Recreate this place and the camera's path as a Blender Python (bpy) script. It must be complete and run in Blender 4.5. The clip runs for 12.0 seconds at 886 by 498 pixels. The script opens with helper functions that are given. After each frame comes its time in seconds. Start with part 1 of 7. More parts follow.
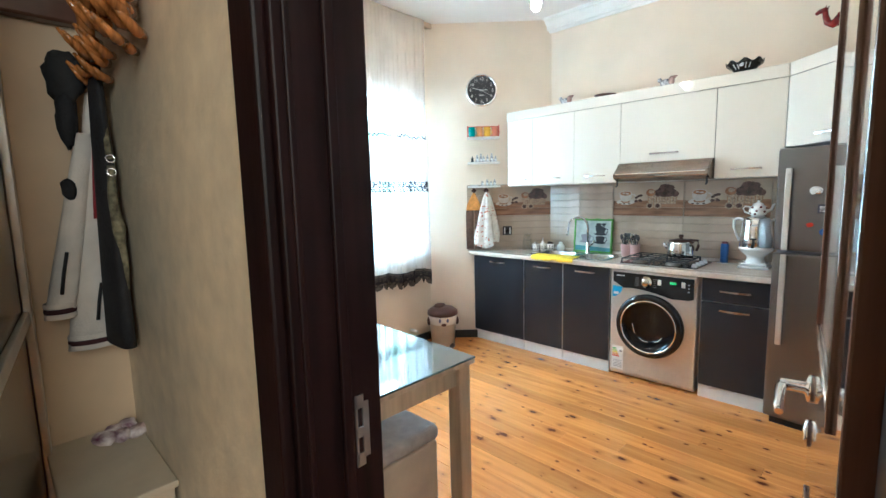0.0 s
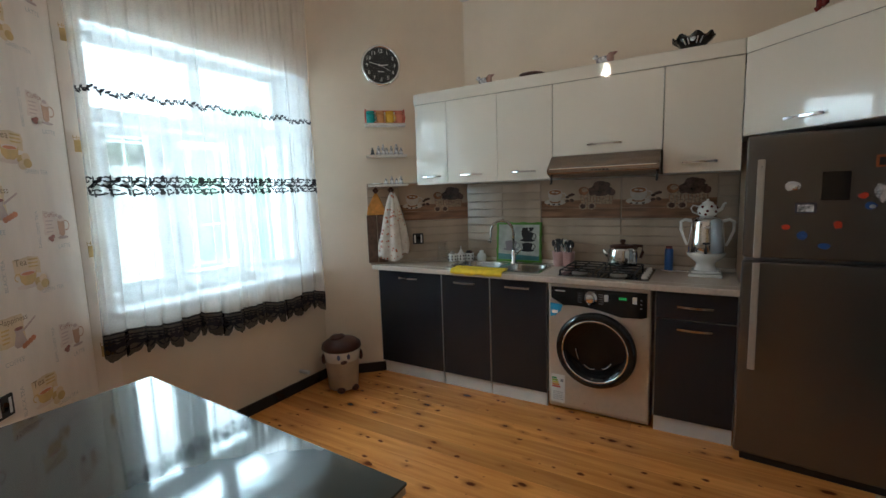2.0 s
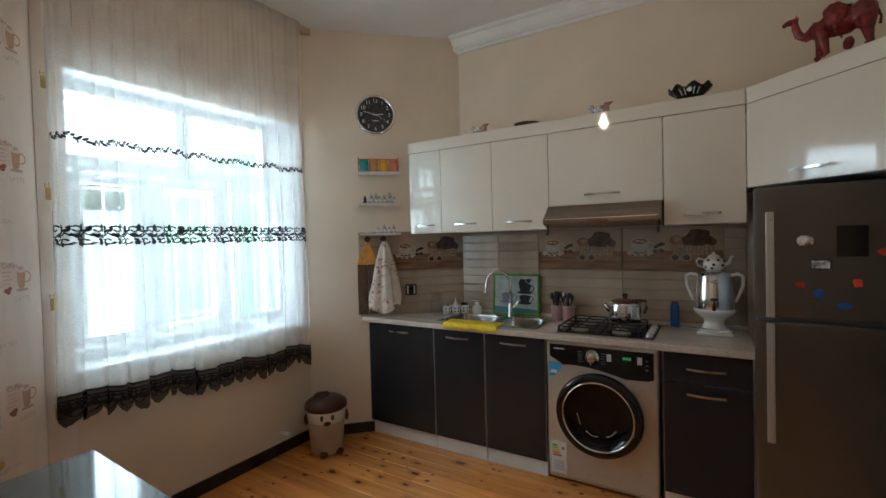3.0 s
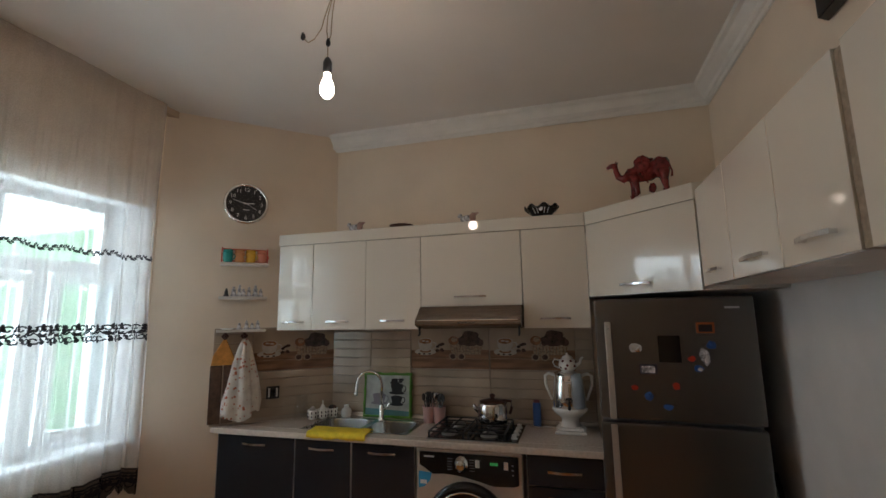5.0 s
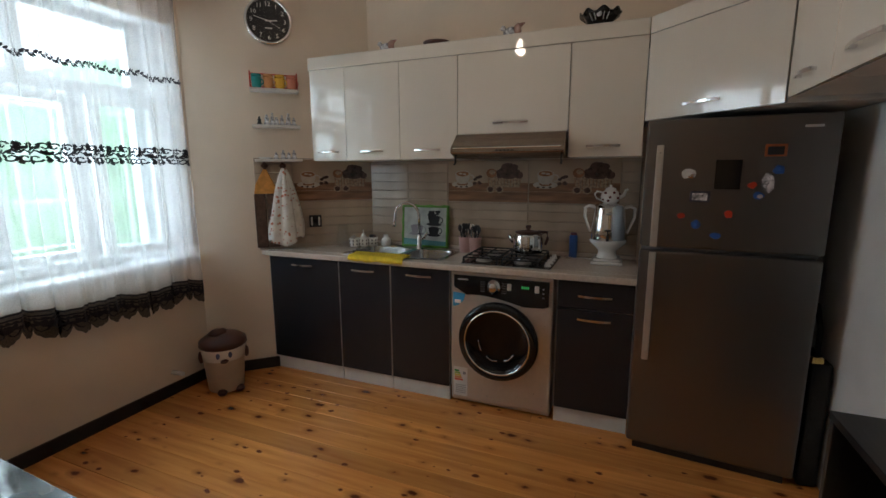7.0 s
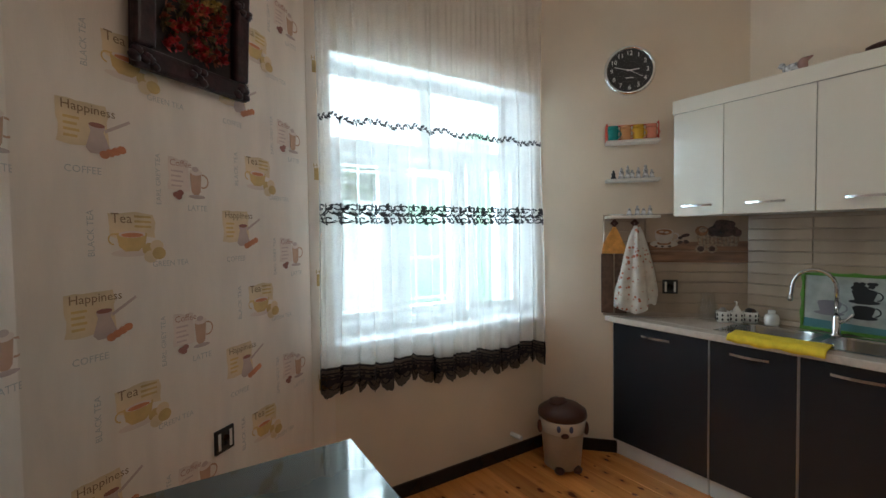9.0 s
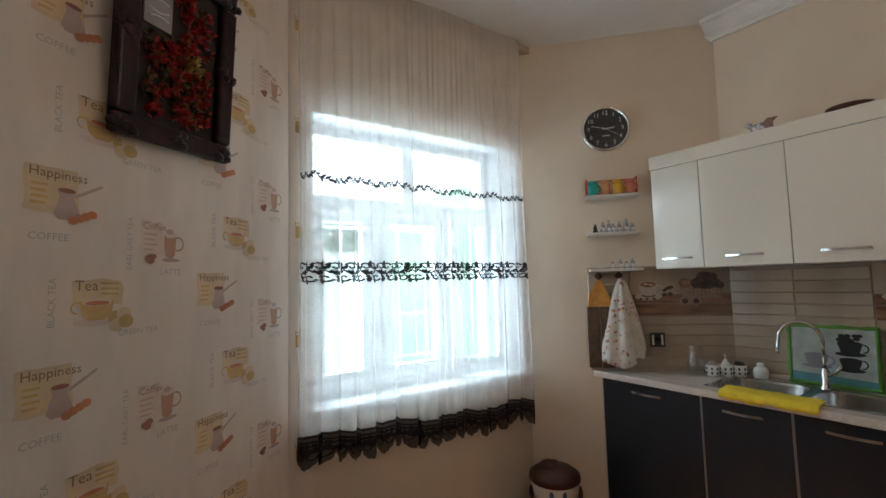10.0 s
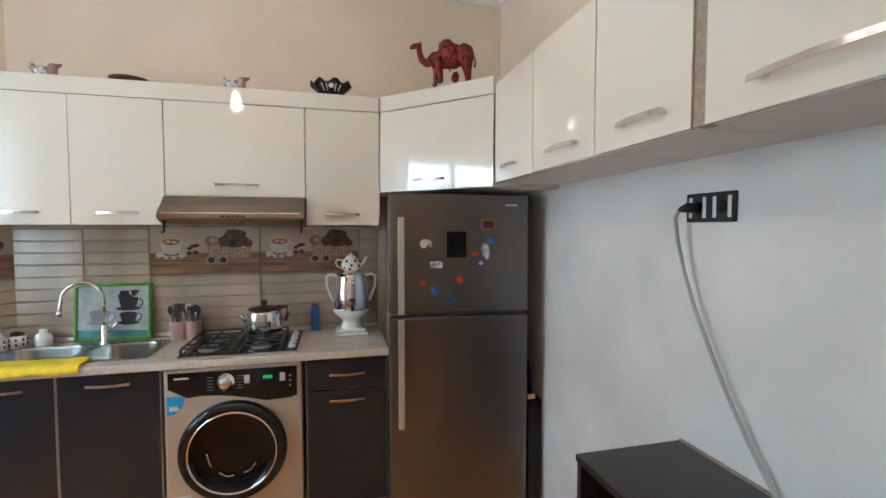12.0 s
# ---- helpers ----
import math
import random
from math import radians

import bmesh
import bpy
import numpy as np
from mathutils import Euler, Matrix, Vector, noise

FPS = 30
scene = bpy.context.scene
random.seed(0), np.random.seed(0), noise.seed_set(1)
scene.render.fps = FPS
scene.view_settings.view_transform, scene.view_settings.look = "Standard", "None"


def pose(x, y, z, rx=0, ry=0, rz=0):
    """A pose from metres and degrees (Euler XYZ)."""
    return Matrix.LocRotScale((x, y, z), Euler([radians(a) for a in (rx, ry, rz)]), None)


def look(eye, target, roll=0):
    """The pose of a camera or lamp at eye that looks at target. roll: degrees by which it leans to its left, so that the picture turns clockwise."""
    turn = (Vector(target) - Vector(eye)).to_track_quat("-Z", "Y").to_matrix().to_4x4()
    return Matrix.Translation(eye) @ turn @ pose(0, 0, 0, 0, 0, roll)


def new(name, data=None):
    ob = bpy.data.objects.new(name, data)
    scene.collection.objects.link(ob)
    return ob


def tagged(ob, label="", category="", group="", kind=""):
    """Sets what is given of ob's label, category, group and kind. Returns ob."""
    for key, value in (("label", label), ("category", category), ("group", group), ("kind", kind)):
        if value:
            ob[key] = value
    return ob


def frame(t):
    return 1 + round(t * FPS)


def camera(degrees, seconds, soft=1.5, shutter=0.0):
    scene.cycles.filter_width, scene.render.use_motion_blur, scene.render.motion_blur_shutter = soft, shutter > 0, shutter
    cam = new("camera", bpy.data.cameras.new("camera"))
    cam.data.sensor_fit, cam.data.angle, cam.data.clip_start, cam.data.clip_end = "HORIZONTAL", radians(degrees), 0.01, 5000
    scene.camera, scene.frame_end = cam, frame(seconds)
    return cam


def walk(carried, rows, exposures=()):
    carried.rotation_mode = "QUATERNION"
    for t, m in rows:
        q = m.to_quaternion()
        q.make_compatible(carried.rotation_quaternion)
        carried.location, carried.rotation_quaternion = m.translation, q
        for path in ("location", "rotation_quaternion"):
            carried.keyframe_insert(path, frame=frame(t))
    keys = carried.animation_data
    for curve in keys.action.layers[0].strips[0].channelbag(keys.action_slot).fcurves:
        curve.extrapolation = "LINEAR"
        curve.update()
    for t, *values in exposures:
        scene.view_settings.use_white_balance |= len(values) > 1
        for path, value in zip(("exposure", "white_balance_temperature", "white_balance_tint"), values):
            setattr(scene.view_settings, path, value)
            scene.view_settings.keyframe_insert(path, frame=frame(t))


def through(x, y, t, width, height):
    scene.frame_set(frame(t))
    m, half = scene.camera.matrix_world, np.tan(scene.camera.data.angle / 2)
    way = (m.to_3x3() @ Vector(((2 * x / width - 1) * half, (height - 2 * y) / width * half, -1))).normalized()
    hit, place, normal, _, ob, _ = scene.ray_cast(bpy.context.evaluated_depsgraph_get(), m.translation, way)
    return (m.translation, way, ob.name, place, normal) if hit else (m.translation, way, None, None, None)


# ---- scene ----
cam = camera(89.8, 12.0)
PATH = [
    (0, (1.171, 2.773, 1.407), (2.588, 4.164, 1.167), -1.4),
    (0.5, (1.373, 2.974, 1.396), (2.878, 4.271, 1.169), -2.0),
    (1, (1.515, 3.097, 1.398), (3.110, 4.279, 1.159), -2.0),
    (1.5, (1.645, 3.265, 1.398), (3.314, 4.342, 1.16), -1.9),
    (2, (1.748, 3.337, 1.402), (3.447, 4.363, 1.155), -1.9),
    (2.5, (1.856, 3.339, 1.411), (3.542, 4.395, 1.211), -2.0),
    (2.7, (1.89, 3.345, 1.416), (3.567, 4.429, 1.306), -1.6),
    (4.3, (1.936, 3.326, 1.503), (3.782, 4.072, 1.691), -1.0),
    (4.5, (1.94, 3.315, 1.507), (3.821, 3.965, 1.707), -1.0),
    (5, (1.931, 3.3, 1.54), (3.83, 3.846, 1.848), -0.9),
    (5.5, (1.937, 3.297, 1.519), (3.839, 3.829, 1.831), -0.5),
    (6, (1.946, 3.313, 1.466), (3.869, 3.841, 1.619), 0.2),
    (6.5, (1.971, 3.312, 1.412), (3.889, 3.836, 1.199), 0.6),
    (7, (2.052, 3.283, 1.392), (3.879, 4.021, 1.054), -0.2),
    (7.5, (2.082, 3.38, 1.393), (3.72, 4.485, 1.082), -1.3),
    (7.7, (2.113, 3.432, 1.385), (3.697, 4.613, 1.078), -1.2),
    (9.3, (2.048, 3.838, 1.398), (3.075, 5.554, 1.407), -1.1),
    (9.5, (2.053, 3.838, 1.417), (3.106, 5.535, 1.517), -1.3),
    (10, (2.08, 3.83, 1.433), (3.217, 5.469, 1.58), -1.5),
    (10.4, (2.135, 3.788, 1.442), (3.611, 5.131, 1.567), -0.8),
    (10.5, (2.138, 3.784, 1.447), (3.728, 4.992, 1.56), -0.7),
    (11, (2.165, 3.729, 1.404), (4.094, 4.244, 1.526), 0.0),
    (11.5, (2.218, 3.574, 1.408), (4.217, 3.614, 1.451), -0.9),
    (12, (2.236, 3.452, 1.458), (4.175, 2.97, 1.365), 0.0),
]
EXPOSURES = [
    (0.0, 1.9, 5000, 0), (0.5, 1.88, 5150, 1), (1.0, 1.17, 5350, 4), (1.5, 0.38, 5650, 9), (2.0, 0.05, 5800, 7), (2.7, 0.03, 5850, 8), (4.3, -0.48, 6250, 13), (4.6, -0.5, 6300, 14), (5.0, -0.46, 6350, 15), (5.5, -0.46, 6350, 15),
    (6.5, -0.5, 6250, 15), (7.0, -0.3, 6150, 14), (7.5, -0.19, 5950, 11), (9.3, -0.05, 6000, 9), (10.0, -0.1, 6050, 12), (10.5, -0.22, 5950, 12), (11.0, -0.72, 6100, 11), (11.5, 0.2, 6300, 13), (12.0, 1.17, 5600, 9)]
walk(cam, [(t, look(eye, target, roll)) for t, eye, target, roll in PATH], EXPOSURES)

# ---- light ----
world = bpy.data.worlds.new("world")
scene.world = world
world.use_nodes = True
wn = world.node_tree
sky = wn.nodes.new("ShaderNodeTexSky")
sky.sky_type = "NISHITA"
sky.sun_disc = False
sky.sun_elevation, sky.sun_rotation = radians(50), radians(209)
wn.links.new(sky.outputs[0], wn.nodes["Background"].inputs[0])
wn.nodes["Background"].inputs[1].default_value = 0.15


def lamp(name, kind, m, energy, colour, **more):
    data = bpy.data.lights.new(name, kind)
    data.energy, data.color = energy, colour
    if kind == "AREA":
        data.shape, data.size, data.size_y = "RECTANGLE", more["w"], more["h"]
    if kind == "SUN":
        data.angle = radians(more["angle"])
    if kind == "POINT":
        data.shadow_soft_size = more["r"]
    ob = new(name, data)
    ob.matrix_world = m
    return ob


lamp("sun", "SUN", look((0, 0, 7.5), (3.0, 5.5, 0)), 5.0, (1, 0.95, 0.88), angle=0.5)
lamp("window_daylight", "AREA", look((3.37, 8.5, 4.25), (3.37, 5.6, 1.2)), 470, (0.70, 0.93, 1.0), w=4.4, h=2.0)
lamp("upper_pane_daylight", "AREA", look((3.375, 6.24, 2.065), (3.375, 4.0, 2.065)), 10, (0.84, 0.95, 1.0), w=1.20, h=0.37)
lamp("lower_pane_daylight", "AREA", look((3.34, 6.23, 1.38), (3.34, 4.0, 1.38)), 30, (0.82, 0.96, 1.0), w=1.14, h=0.95)
lamp("bulb_light", "POINT", Matrix.Translation((3.314, 4.143, 2.385)), 5.5, (1.0, 0.80, 0.60), r=0.035)
# added warm fill for the hall, aimed upward; no window or fixture built there
lamp("hall_fill", "AREA", look((0.4, 1.12, 2.15), (0.75, 4.0, 2.7)), 14.5, (1.0, 0.87, 0.68), w=0.8, h=1.3)

# ---- materials ----


def mat(name, colour=(0.8, 0.8, 0.8), rough=0.5, metal=0.0, spread=0.06, scale=8.0, bump=0.0, bump_scale=60.0, stretch=(1, 1, 1), coat=0.0, second=None, spec=0.5, island=0.0, pos=False):
    """A principled material with variation at two scales, in object space metres."""
    m = bpy.data.materials.new(name)
    m.use_nodes = True
    nt = m.node_tree
    p = nt.nodes["Principled BSDF"]
    p.inputs["Roughness"].default_value = rough
    p.inputs["Metallic"].default_value = metal
    p.inputs["Coat Weight"].default_value = coat
    p.inputs["Coat Roughness"].default_value = 0.05
    p.inputs["Specular IOR Level"].default_value = spec
    tc = nt.nodes.new("ShaderNodeTexCoord")
    mp = nt.nodes.new("ShaderNodeMapping")
    mp.inputs["Scale"].default_value = stretch
    if pos:
        geo, inf, vm = nt.nodes.new("ShaderNodeNewGeometry"), nt.nodes.new("ShaderNodeObjectInfo"), nt.nodes.new("ShaderNodeVectorMath")
        vm.operation = "MULTIPLY_ADD"
        vm.inputs[1].default_value = (7, 13, 0)
        nt.links.new(inf.outputs["Random"], vm.inputs[0])
        nt.links.new(geo.outputs["Position"], vm.inputs[2])
        nt.links.new(vm.outputs[0], mp.inputs[0])
    else:
        nt.links.new(tc.outputs["Object"], mp.inputs[0])
    n1 = nt.nodes.new("ShaderNodeTexNoise")
    n1.inputs["Scale"].default_value = scale
    n1.inputs["Detail"].default_value = 6
    nt.links.new(mp.outputs[0], n1.inputs[0])
    ramp = nt.nodes.new("ShaderNodeValToRGB")
    dark = tuple(c * (1 - 2.2 * spread) for c in colour)
    light = tuple(min(1, c * (1 + 1.5 * spread)) for c in (second or colour))
    ramp.color_ramp.elements[0].position, ramp.color_ramp.elements[1].position = 0.3, 0.7
    ramp.color_ramp.elements[0].color = (*dark, 1)
    ramp.color_ramp.elements[1].color = (*light, 1)
    nt.links.new(n1.outputs[0], ramp.inputs[0])
    out = ramp.outputs[0]
    if island:
        info = nt.nodes.new("ShaderNodeObjectInfo")
        hsv = nt.nodes.new("ShaderNodeHueSaturation")
        mr = nt.nodes.new("ShaderNodeMapRange")
        mr.inputs[3].default_value, mr.inputs[4].default_value = 1 - island, 1 + island
        nt.links.new(info.outputs["Random"], mr.inputs[0])
        nt.links.new(mr.outputs[0], hsv.inputs["Value"])
        nt.links.new(out, hsv.inputs["Color"])
        out = hsv.outputs[0]
    nt.links.new(out, p.inputs["Base Color"])
    n2 = nt.nodes.new("ShaderNodeTexNoise")
    n2.inputs["Scale"].default_value = bump_scale
    n2.inputs["Detail"].default_value = 4
    nt.links.new(mp.outputs[0], n2.inputs[0])
    rr = nt.nodes.new("ShaderNodeMapRange")
    rr.inputs[3].default_value, rr.inputs[4].default_value = max(0.02, rough * 0.82), min(1, rough * 1.18)
    nt.links.new(n2.outputs[0], rr.inputs[0])
    nt.links.new(rr.outputs[0], p.inputs["Roughness"])
    if bump:
        b = nt.nodes.new("ShaderNodeBump")
        b.inputs["Strength"].default_value = bump
        b.inputs["Distance"].default_value = 0.004
        nt.links.new(n2.outputs[0], b.inputs["Height"])
        nt.links.new(b.outputs[0], p.inputs["Normal"])
    return m


def node(m, kind):
    return m.node_tree.nodes.new(kind)


CREAM = mat("cream_plaster", (0.78, 0.66, 0.525), 0.55, spread=0.03, scale=2.5, bump=0.12, bump_scale=90)
PALE = mat("pale_painted_plaster", (0.76, 0.755, 0.735), 0.5, spread=0.05, scale=3, bump=0.1, bump_scale=70)
CEIL = mat("white_ceiling_paint", (0.76, 0.72, 0.68), 0.6, spread=0.02, scale=2, bump=0.05)
CORNICE = mat("white_polystyrene_cornice", (0.8, 0.78, 0.74), 0.5, spread=0.02)
PAPER = mat("cream_wallpaper", (0.82, 0.705, 0.61), 0.6, spread=0.03, scale=14, bump=0.15, bump_scale=160, stretch=(1, 1, 0.25))
HALLPAPER = mat("textured_beige_hall_wallpaper", (0.76, 0.66, 0.49), 0.38, spread=0.06, scale=14, bump=0.7, bump_scale=34)
HALLCREAM = mat("cream_hall_paint", (0.74, 0.57, 0.38), 0.55, spread=0.04, scale=3, bump=0.1)
WHITE = mat("white_high_gloss_lacquer", (0.77, 0.71, 0.615), 0.03, spread=0.01, scale=2, coat=1.0)
CARCASS = mat("white_melamine", (0.72, 0.68, 0.62), 0.4, spread=0.02)
GREY = mat("anthracite_lacquer", (0.019, 0.0215, 0.028), 0.26, spread=0.02, scale=5, bump_scale=600)
EDGE = mat("aluminium_edge_strip", (0.40, 0.40, 0.41), 0.35, metal=0.8, spread=0.03)
CHROME = mat("polished_chrome", (0.84, 0.84, 0.84), 0.09, metal=1.0, spread=0.02)
HANDLE = mat("satin_chrome", (0.74, 0.74, 0.76), 0.17, metal=1.0, spread=0.02)
HOODSTEEL = mat("bronze_grey_steel", (0.30, 0.245, 0.205), 0.22, metal=1.0, spread=0.06, scale=3, stretch=(1, 1, 40), bump_scale=200)
STEEL = mat("brushed_steel", (0.40, 0.38, 0.36), 0.3, metal=1.0, spread=0.06, scale=3, stretch=(1, 1, 40), bump_scale=200)
FRIDGE = mat("silver_grey_fridge_paint", (0.205, 0.193, 0.183), 0.28, metal=0.85, spread=0.03, scale=30, stretch=(1, 30, 1), bump_scale=300)
FRIDGE_SIDE = mat("grey_fridge_side", (0.30, 0.31, 0.32), 0.4, metal=0.4, spread=0.03)
SILVER = mat("champagne_silver_plastic", (0.60, 0.55, 0.49), 0.3, metal=0.55, spread=0.02, scale=40)
LIGHTSILVER = mat("light_silver_trim", (0.75, 0.75, 0.74), 0.3, metal=0.5, spread=0.02)
BLACK = mat("black_gloss_plastic", (0.012, 0.012, 0.013), 0.1, spread=0.1)
MATTBLACK = mat("matt_black", (0.018, 0.018, 0.02), 0.5, spread=0.2)
DARKGLASS = mat("dark_glass", (0.006, 0.006, 0.007), 0.05, spread=0.1, spec=0.3)
COUNTER = mat("beige_speckled_worktop", (0.62, 0.53, 0.45), 0.16, spread=0.05, scale=60, bump_scale=8)
KICK = mat("white_plinth", (0.72, 0.69, 0.64), 0.35, spread=0.04)
BASEB = mat("black_baseboard", (0.02, 0.019, 0.02), 0.25, spread=0.15)
DOORWOOD = mat("dark_walnut_laminate", (0.013, 0.0045, 0.0045), 0.5, spread=0.3, scale=3, stretch=(12, 12, 0.6), bump=0.04, spec=0.22)
LEAFWOOD = mat("glossy_brown_door_laminate", (0.16, 0.085, 0.065), 0.14, spread=0.2, scale=3, stretch=(12, 12, 0.6), coat=1.0)
TABLEWOOD = mat("pale_beech_laminate", (0.52, 0.40, 0.27), 0.4, spread=0.1, scale=4, stretch=(8, 8, 0.8))
TABLETOP = mat("dark_glossy_table_top", (0.045, 0.065, 0.07), 0.07, spread=0.05, scale=5, coat=0.6)
CUSHION = mat("grey_beige_fabric", (0.42, 0.38, 0.35), 0.9, spread=0.08, scale=20, bump=0.4, bump_scale=400)
CABBLACK = mat("black_ash_veneer", (0.022, 0.020, 0.020), 0.32, spread=0.2, scale=8, stretch=(1, 10, 10))
PVC = mat("white_window_pvc", (0.82, 0.83, 0.84), 0.25, spread=0.01)
RED = mat("red_plastic", (0.55, 0.05, 0.02), 0.3)
BLUE = mat("blue_plastic", (0.03, 0.12, 0.42), 0.3)
BROWN = mat("brown_plastic", (0.07, 0.022, 0.014), 0.4, spread=0.1)
YELLOW = mat("yellow_cloth", (0.85, 0.62, 0.03), 0.85, spread=0.06, scale=30, bump=0.4, bump_scale=300)
GREEN = mat("green_painted_frame", (0.10, 0.30, 0.03), 0.35, spread=0.15)
PORCELAIN = mat("white_porcelain", (0.80, 0.78, 0.74), 0.1, spread=0.02, coat=0.4)
PINK = mat("dusty_pink_plastic", (0.58, 0.36, 0.34), 0.35)
RUBBER = mat("grey_cable_rubber", (0.45, 0.43, 0.40), 0.5)
BOARDEDGE = mat("raw_chipboard_edge", (0.33, 0.26, 0.19), 0.7, spread=0.12, scale=60)


def glass_mat(name, tint, rough=0.0, through=0.9):
    m = bpy.data.materials.new(name)
    m.use_nodes = True
    nt = m.node_tree
    nt.nodes.remove(nt.nodes["Principled BSDF"])
    mix = nt.nodes.new("ShaderNodeMixShader")
    tr = nt.nodes.new("ShaderNodeBsdfTransparent")
    gl = nt.nodes.new("ShaderNodeBsdfGlossy")
    tr.inputs[0].default_value = (*tint, 1)
    gl.inputs["Roughness"].default_value = rough
    mix.inputs[0].default_value = 1 - through
    nt.links.new(tr.outputs[0], mix.inputs[1])
    nt.links.new(gl.outputs[0], mix.inputs[2])
    nt.links.new(mix.outputs[0], nt.nodes["Material Output"].inputs[0])
    return m


PANE = glass_mat("window_glass", (0.93, 0.97, 0.97), 0.0, 0.92)
CLEAR = glass_mat("clear_glass", (0.985, 0.99, 0.99), 0.02, 0.95)
AMBER = glass_mat("amber_glass", (0.9, 0.45, 0.08), 0.05, 0.75)

# pine boards: long grain, growth lines, dark oval knots
PINE = mat("varnished_pine", (0.59, 0.205, 0.045), 0.20, spread=0.03, scale=2.6, stretch=(11, 0.7, 9), coat=0.35, bump=0.03, second=(0.72, 0.30, 0.074), island=0.17, pos=True)


def knots(m):
    """Dark oval knots of two sizes with a reddish halo, in board space."""
    nt = m.node_tree
    p = nt.nodes["Principled BSDF"]
    out = p.inputs["Base Color"].links[0].from_socket
    geo = nt.nodes.new("ShaderNodeNewGeometry")
    wob = nt.nodes.new("ShaderNodeTexNoise")
    wob.inputs["Scale"].default_value = 22
    nt.links.new(geo.outputs["Position"], wob.inputs[0])
    bend = nt.nodes.new("ShaderNodeVectorMath")
    bend.operation = "MULTIPLY_ADD"
    bend.inputs[1].default_value = (0.022, 0.030, 0)
    nt.links.new(wob.outputs["Color"], bend.inputs[0])
    nt.links.new(geo.outputs["Position"], bend.inputs[2])
    for scale, least, size, lo, hi, colour in (
            ((8.5, 4.6, 1), 0.15, 0.26, -0.10, 0.20, (0.38, 0.125, 0.028, 1)),
            ((8.5, 4.6, 1), 0.25, 0.16, -0.015, 0.06, (0.12, 0.030, 0.010, 1)),
            ((13.0, 8.0, 1), 0.58, 0.17, -0.015, 0.06, (0.15, 0.038, 0.012, 1))):
        mp = nt.nodes.new("ShaderNodeMapping")
        mp.inputs["Scale"].default_value = scale
        nt.links.new(bend.outputs[0], mp.inputs[0])
        vor = nt.nodes.new("ShaderNodeTexVoronoi")
        vor.voronoi_dimensions = "2D"
        vor.inputs["Scale"].default_value = 1.0
        nt.links.new(mp.outputs[0], vor.inputs["Vector"])
        pick = nt.nodes.new("ShaderNodeSeparateColor")
        nt.links.new(vor.outputs["Color"], pick.inputs[0])
        rad = nt.nodes.new("ShaderNodeMapRange")
        rad.inputs[1].default_value, rad.inputs[2].default_value = least, 1.0
        rad.inputs[3].default_value, rad.inputs[4].default_value = -0.10, size
        rad.clamp = False
        nt.links.new(pick.outputs[0], rad.inputs[0])
        gap = nt.nodes.new("ShaderNodeMath")
        gap.operation = "SUBTRACT"
        nt.links.new(rad.outputs[0], gap.inputs[0])
        nt.links.new(vor.outputs["Distance"], gap.inputs[1])
        mr = nt.nodes.new("ShaderNodeMapRange")
        mr.inputs[1].default_value, mr.inputs[2].default_value = lo, hi
        nt.links.new(gap.outputs[0], mr.inputs[0])
        mix = nt.nodes.new("ShaderNodeMix")
        mix.data_type = "RGBA"
        nt.links.new(mr.outputs[0], mix.inputs[0])
        nt.links.new(out, mix.inputs[6])
        mix.inputs[7].default_value = colour
        out = mix.outputs[2]
    nt.links.new(out, p.inputs["Base Color"])


knots(PINE)
JOINT = mat("dark_floor_joint", (0.16, 0.07, 0.025), 0.8)

# ---- mesh helpers ----


def box(bm, x0, x1, y0, y1, z0, z1, bevel=0.0, seg=2):
    r = bmesh.ops.create_cube(bm, size=1, matrix=Matrix.LocRotScale(((x0 + x1) / 2, (y0 + y1) / 2, (z0 + z1) / 2), None, (abs(x1 - x0), abs(y1 - y0), abs(z1 - z0))))
    if bevel:
        es = list({e for v in r["verts"] for e in v.link_edges})
        bmesh.ops.bevel(bm, geom=es, offset=bevel, segments=seg, affect="EDGES", profile=0.5)
    return bm


def prism(bm, pts, z0, z1, bevel=0.0):
    """A polygon of (x, y) drawn up from z0 to z1."""
    lo = [bm.verts.new((x, y, z0)) for x, y in pts]
    hi = [bm.verts.new((x, y, z1)) for x, y in pts]
    n = len(pts)
    fs = [bm.faces.new(lo[::-1]), bm.faces.new(hi)]
    for i in range(n):
        fs.append(bm.faces.new((lo[i], lo[(i + 1) % n], hi[(i + 1) % n], hi[i])))
    bmesh.ops.recalc_face_normals(bm, faces=fs)
    if bevel:
        es = list({e for f in fs for e in f.edges})
        bmesh.ops.bevel(bm, geom=es, offset=bevel, segments=2, affect="EDGES", profile=0.5)
    return bm


def lathe(bm, profile, seg=24, m=None, sx=1.0, sy=1.0):
    """Turns (radius, z) about z."""
    rings = []
    for r, z in profile:
        if r < 1e-6:
            rings.append([bm.verts.new((0, 0, z))])
        else:
            rings.append([bm.verts.new((r * sx * math.cos(2 * math.pi * i / seg), r * sy * math.sin(2 * math.pi * i / seg), z)) for i in range(seg)])
    for a, b in zip(rings, rings[1:]):
        for i in range(seg):
            q = [a[i % len(a)], a[(i + 1) % len(a)], b[(i + 1) % len(b)], b[i % len(b)]]
            q = [v for k, v in enumerate(q) if v not in q[:k]]
            if len(q) > 2:
                bm.faces.new(q)
    vs = [v for r in rings for v in r]
    if m is not None:
        bmesh.ops.transform(bm, matrix=m, verts=vs)
    for v in vs:
        for f in v.link_faces:
            f.smooth = True
    return bm


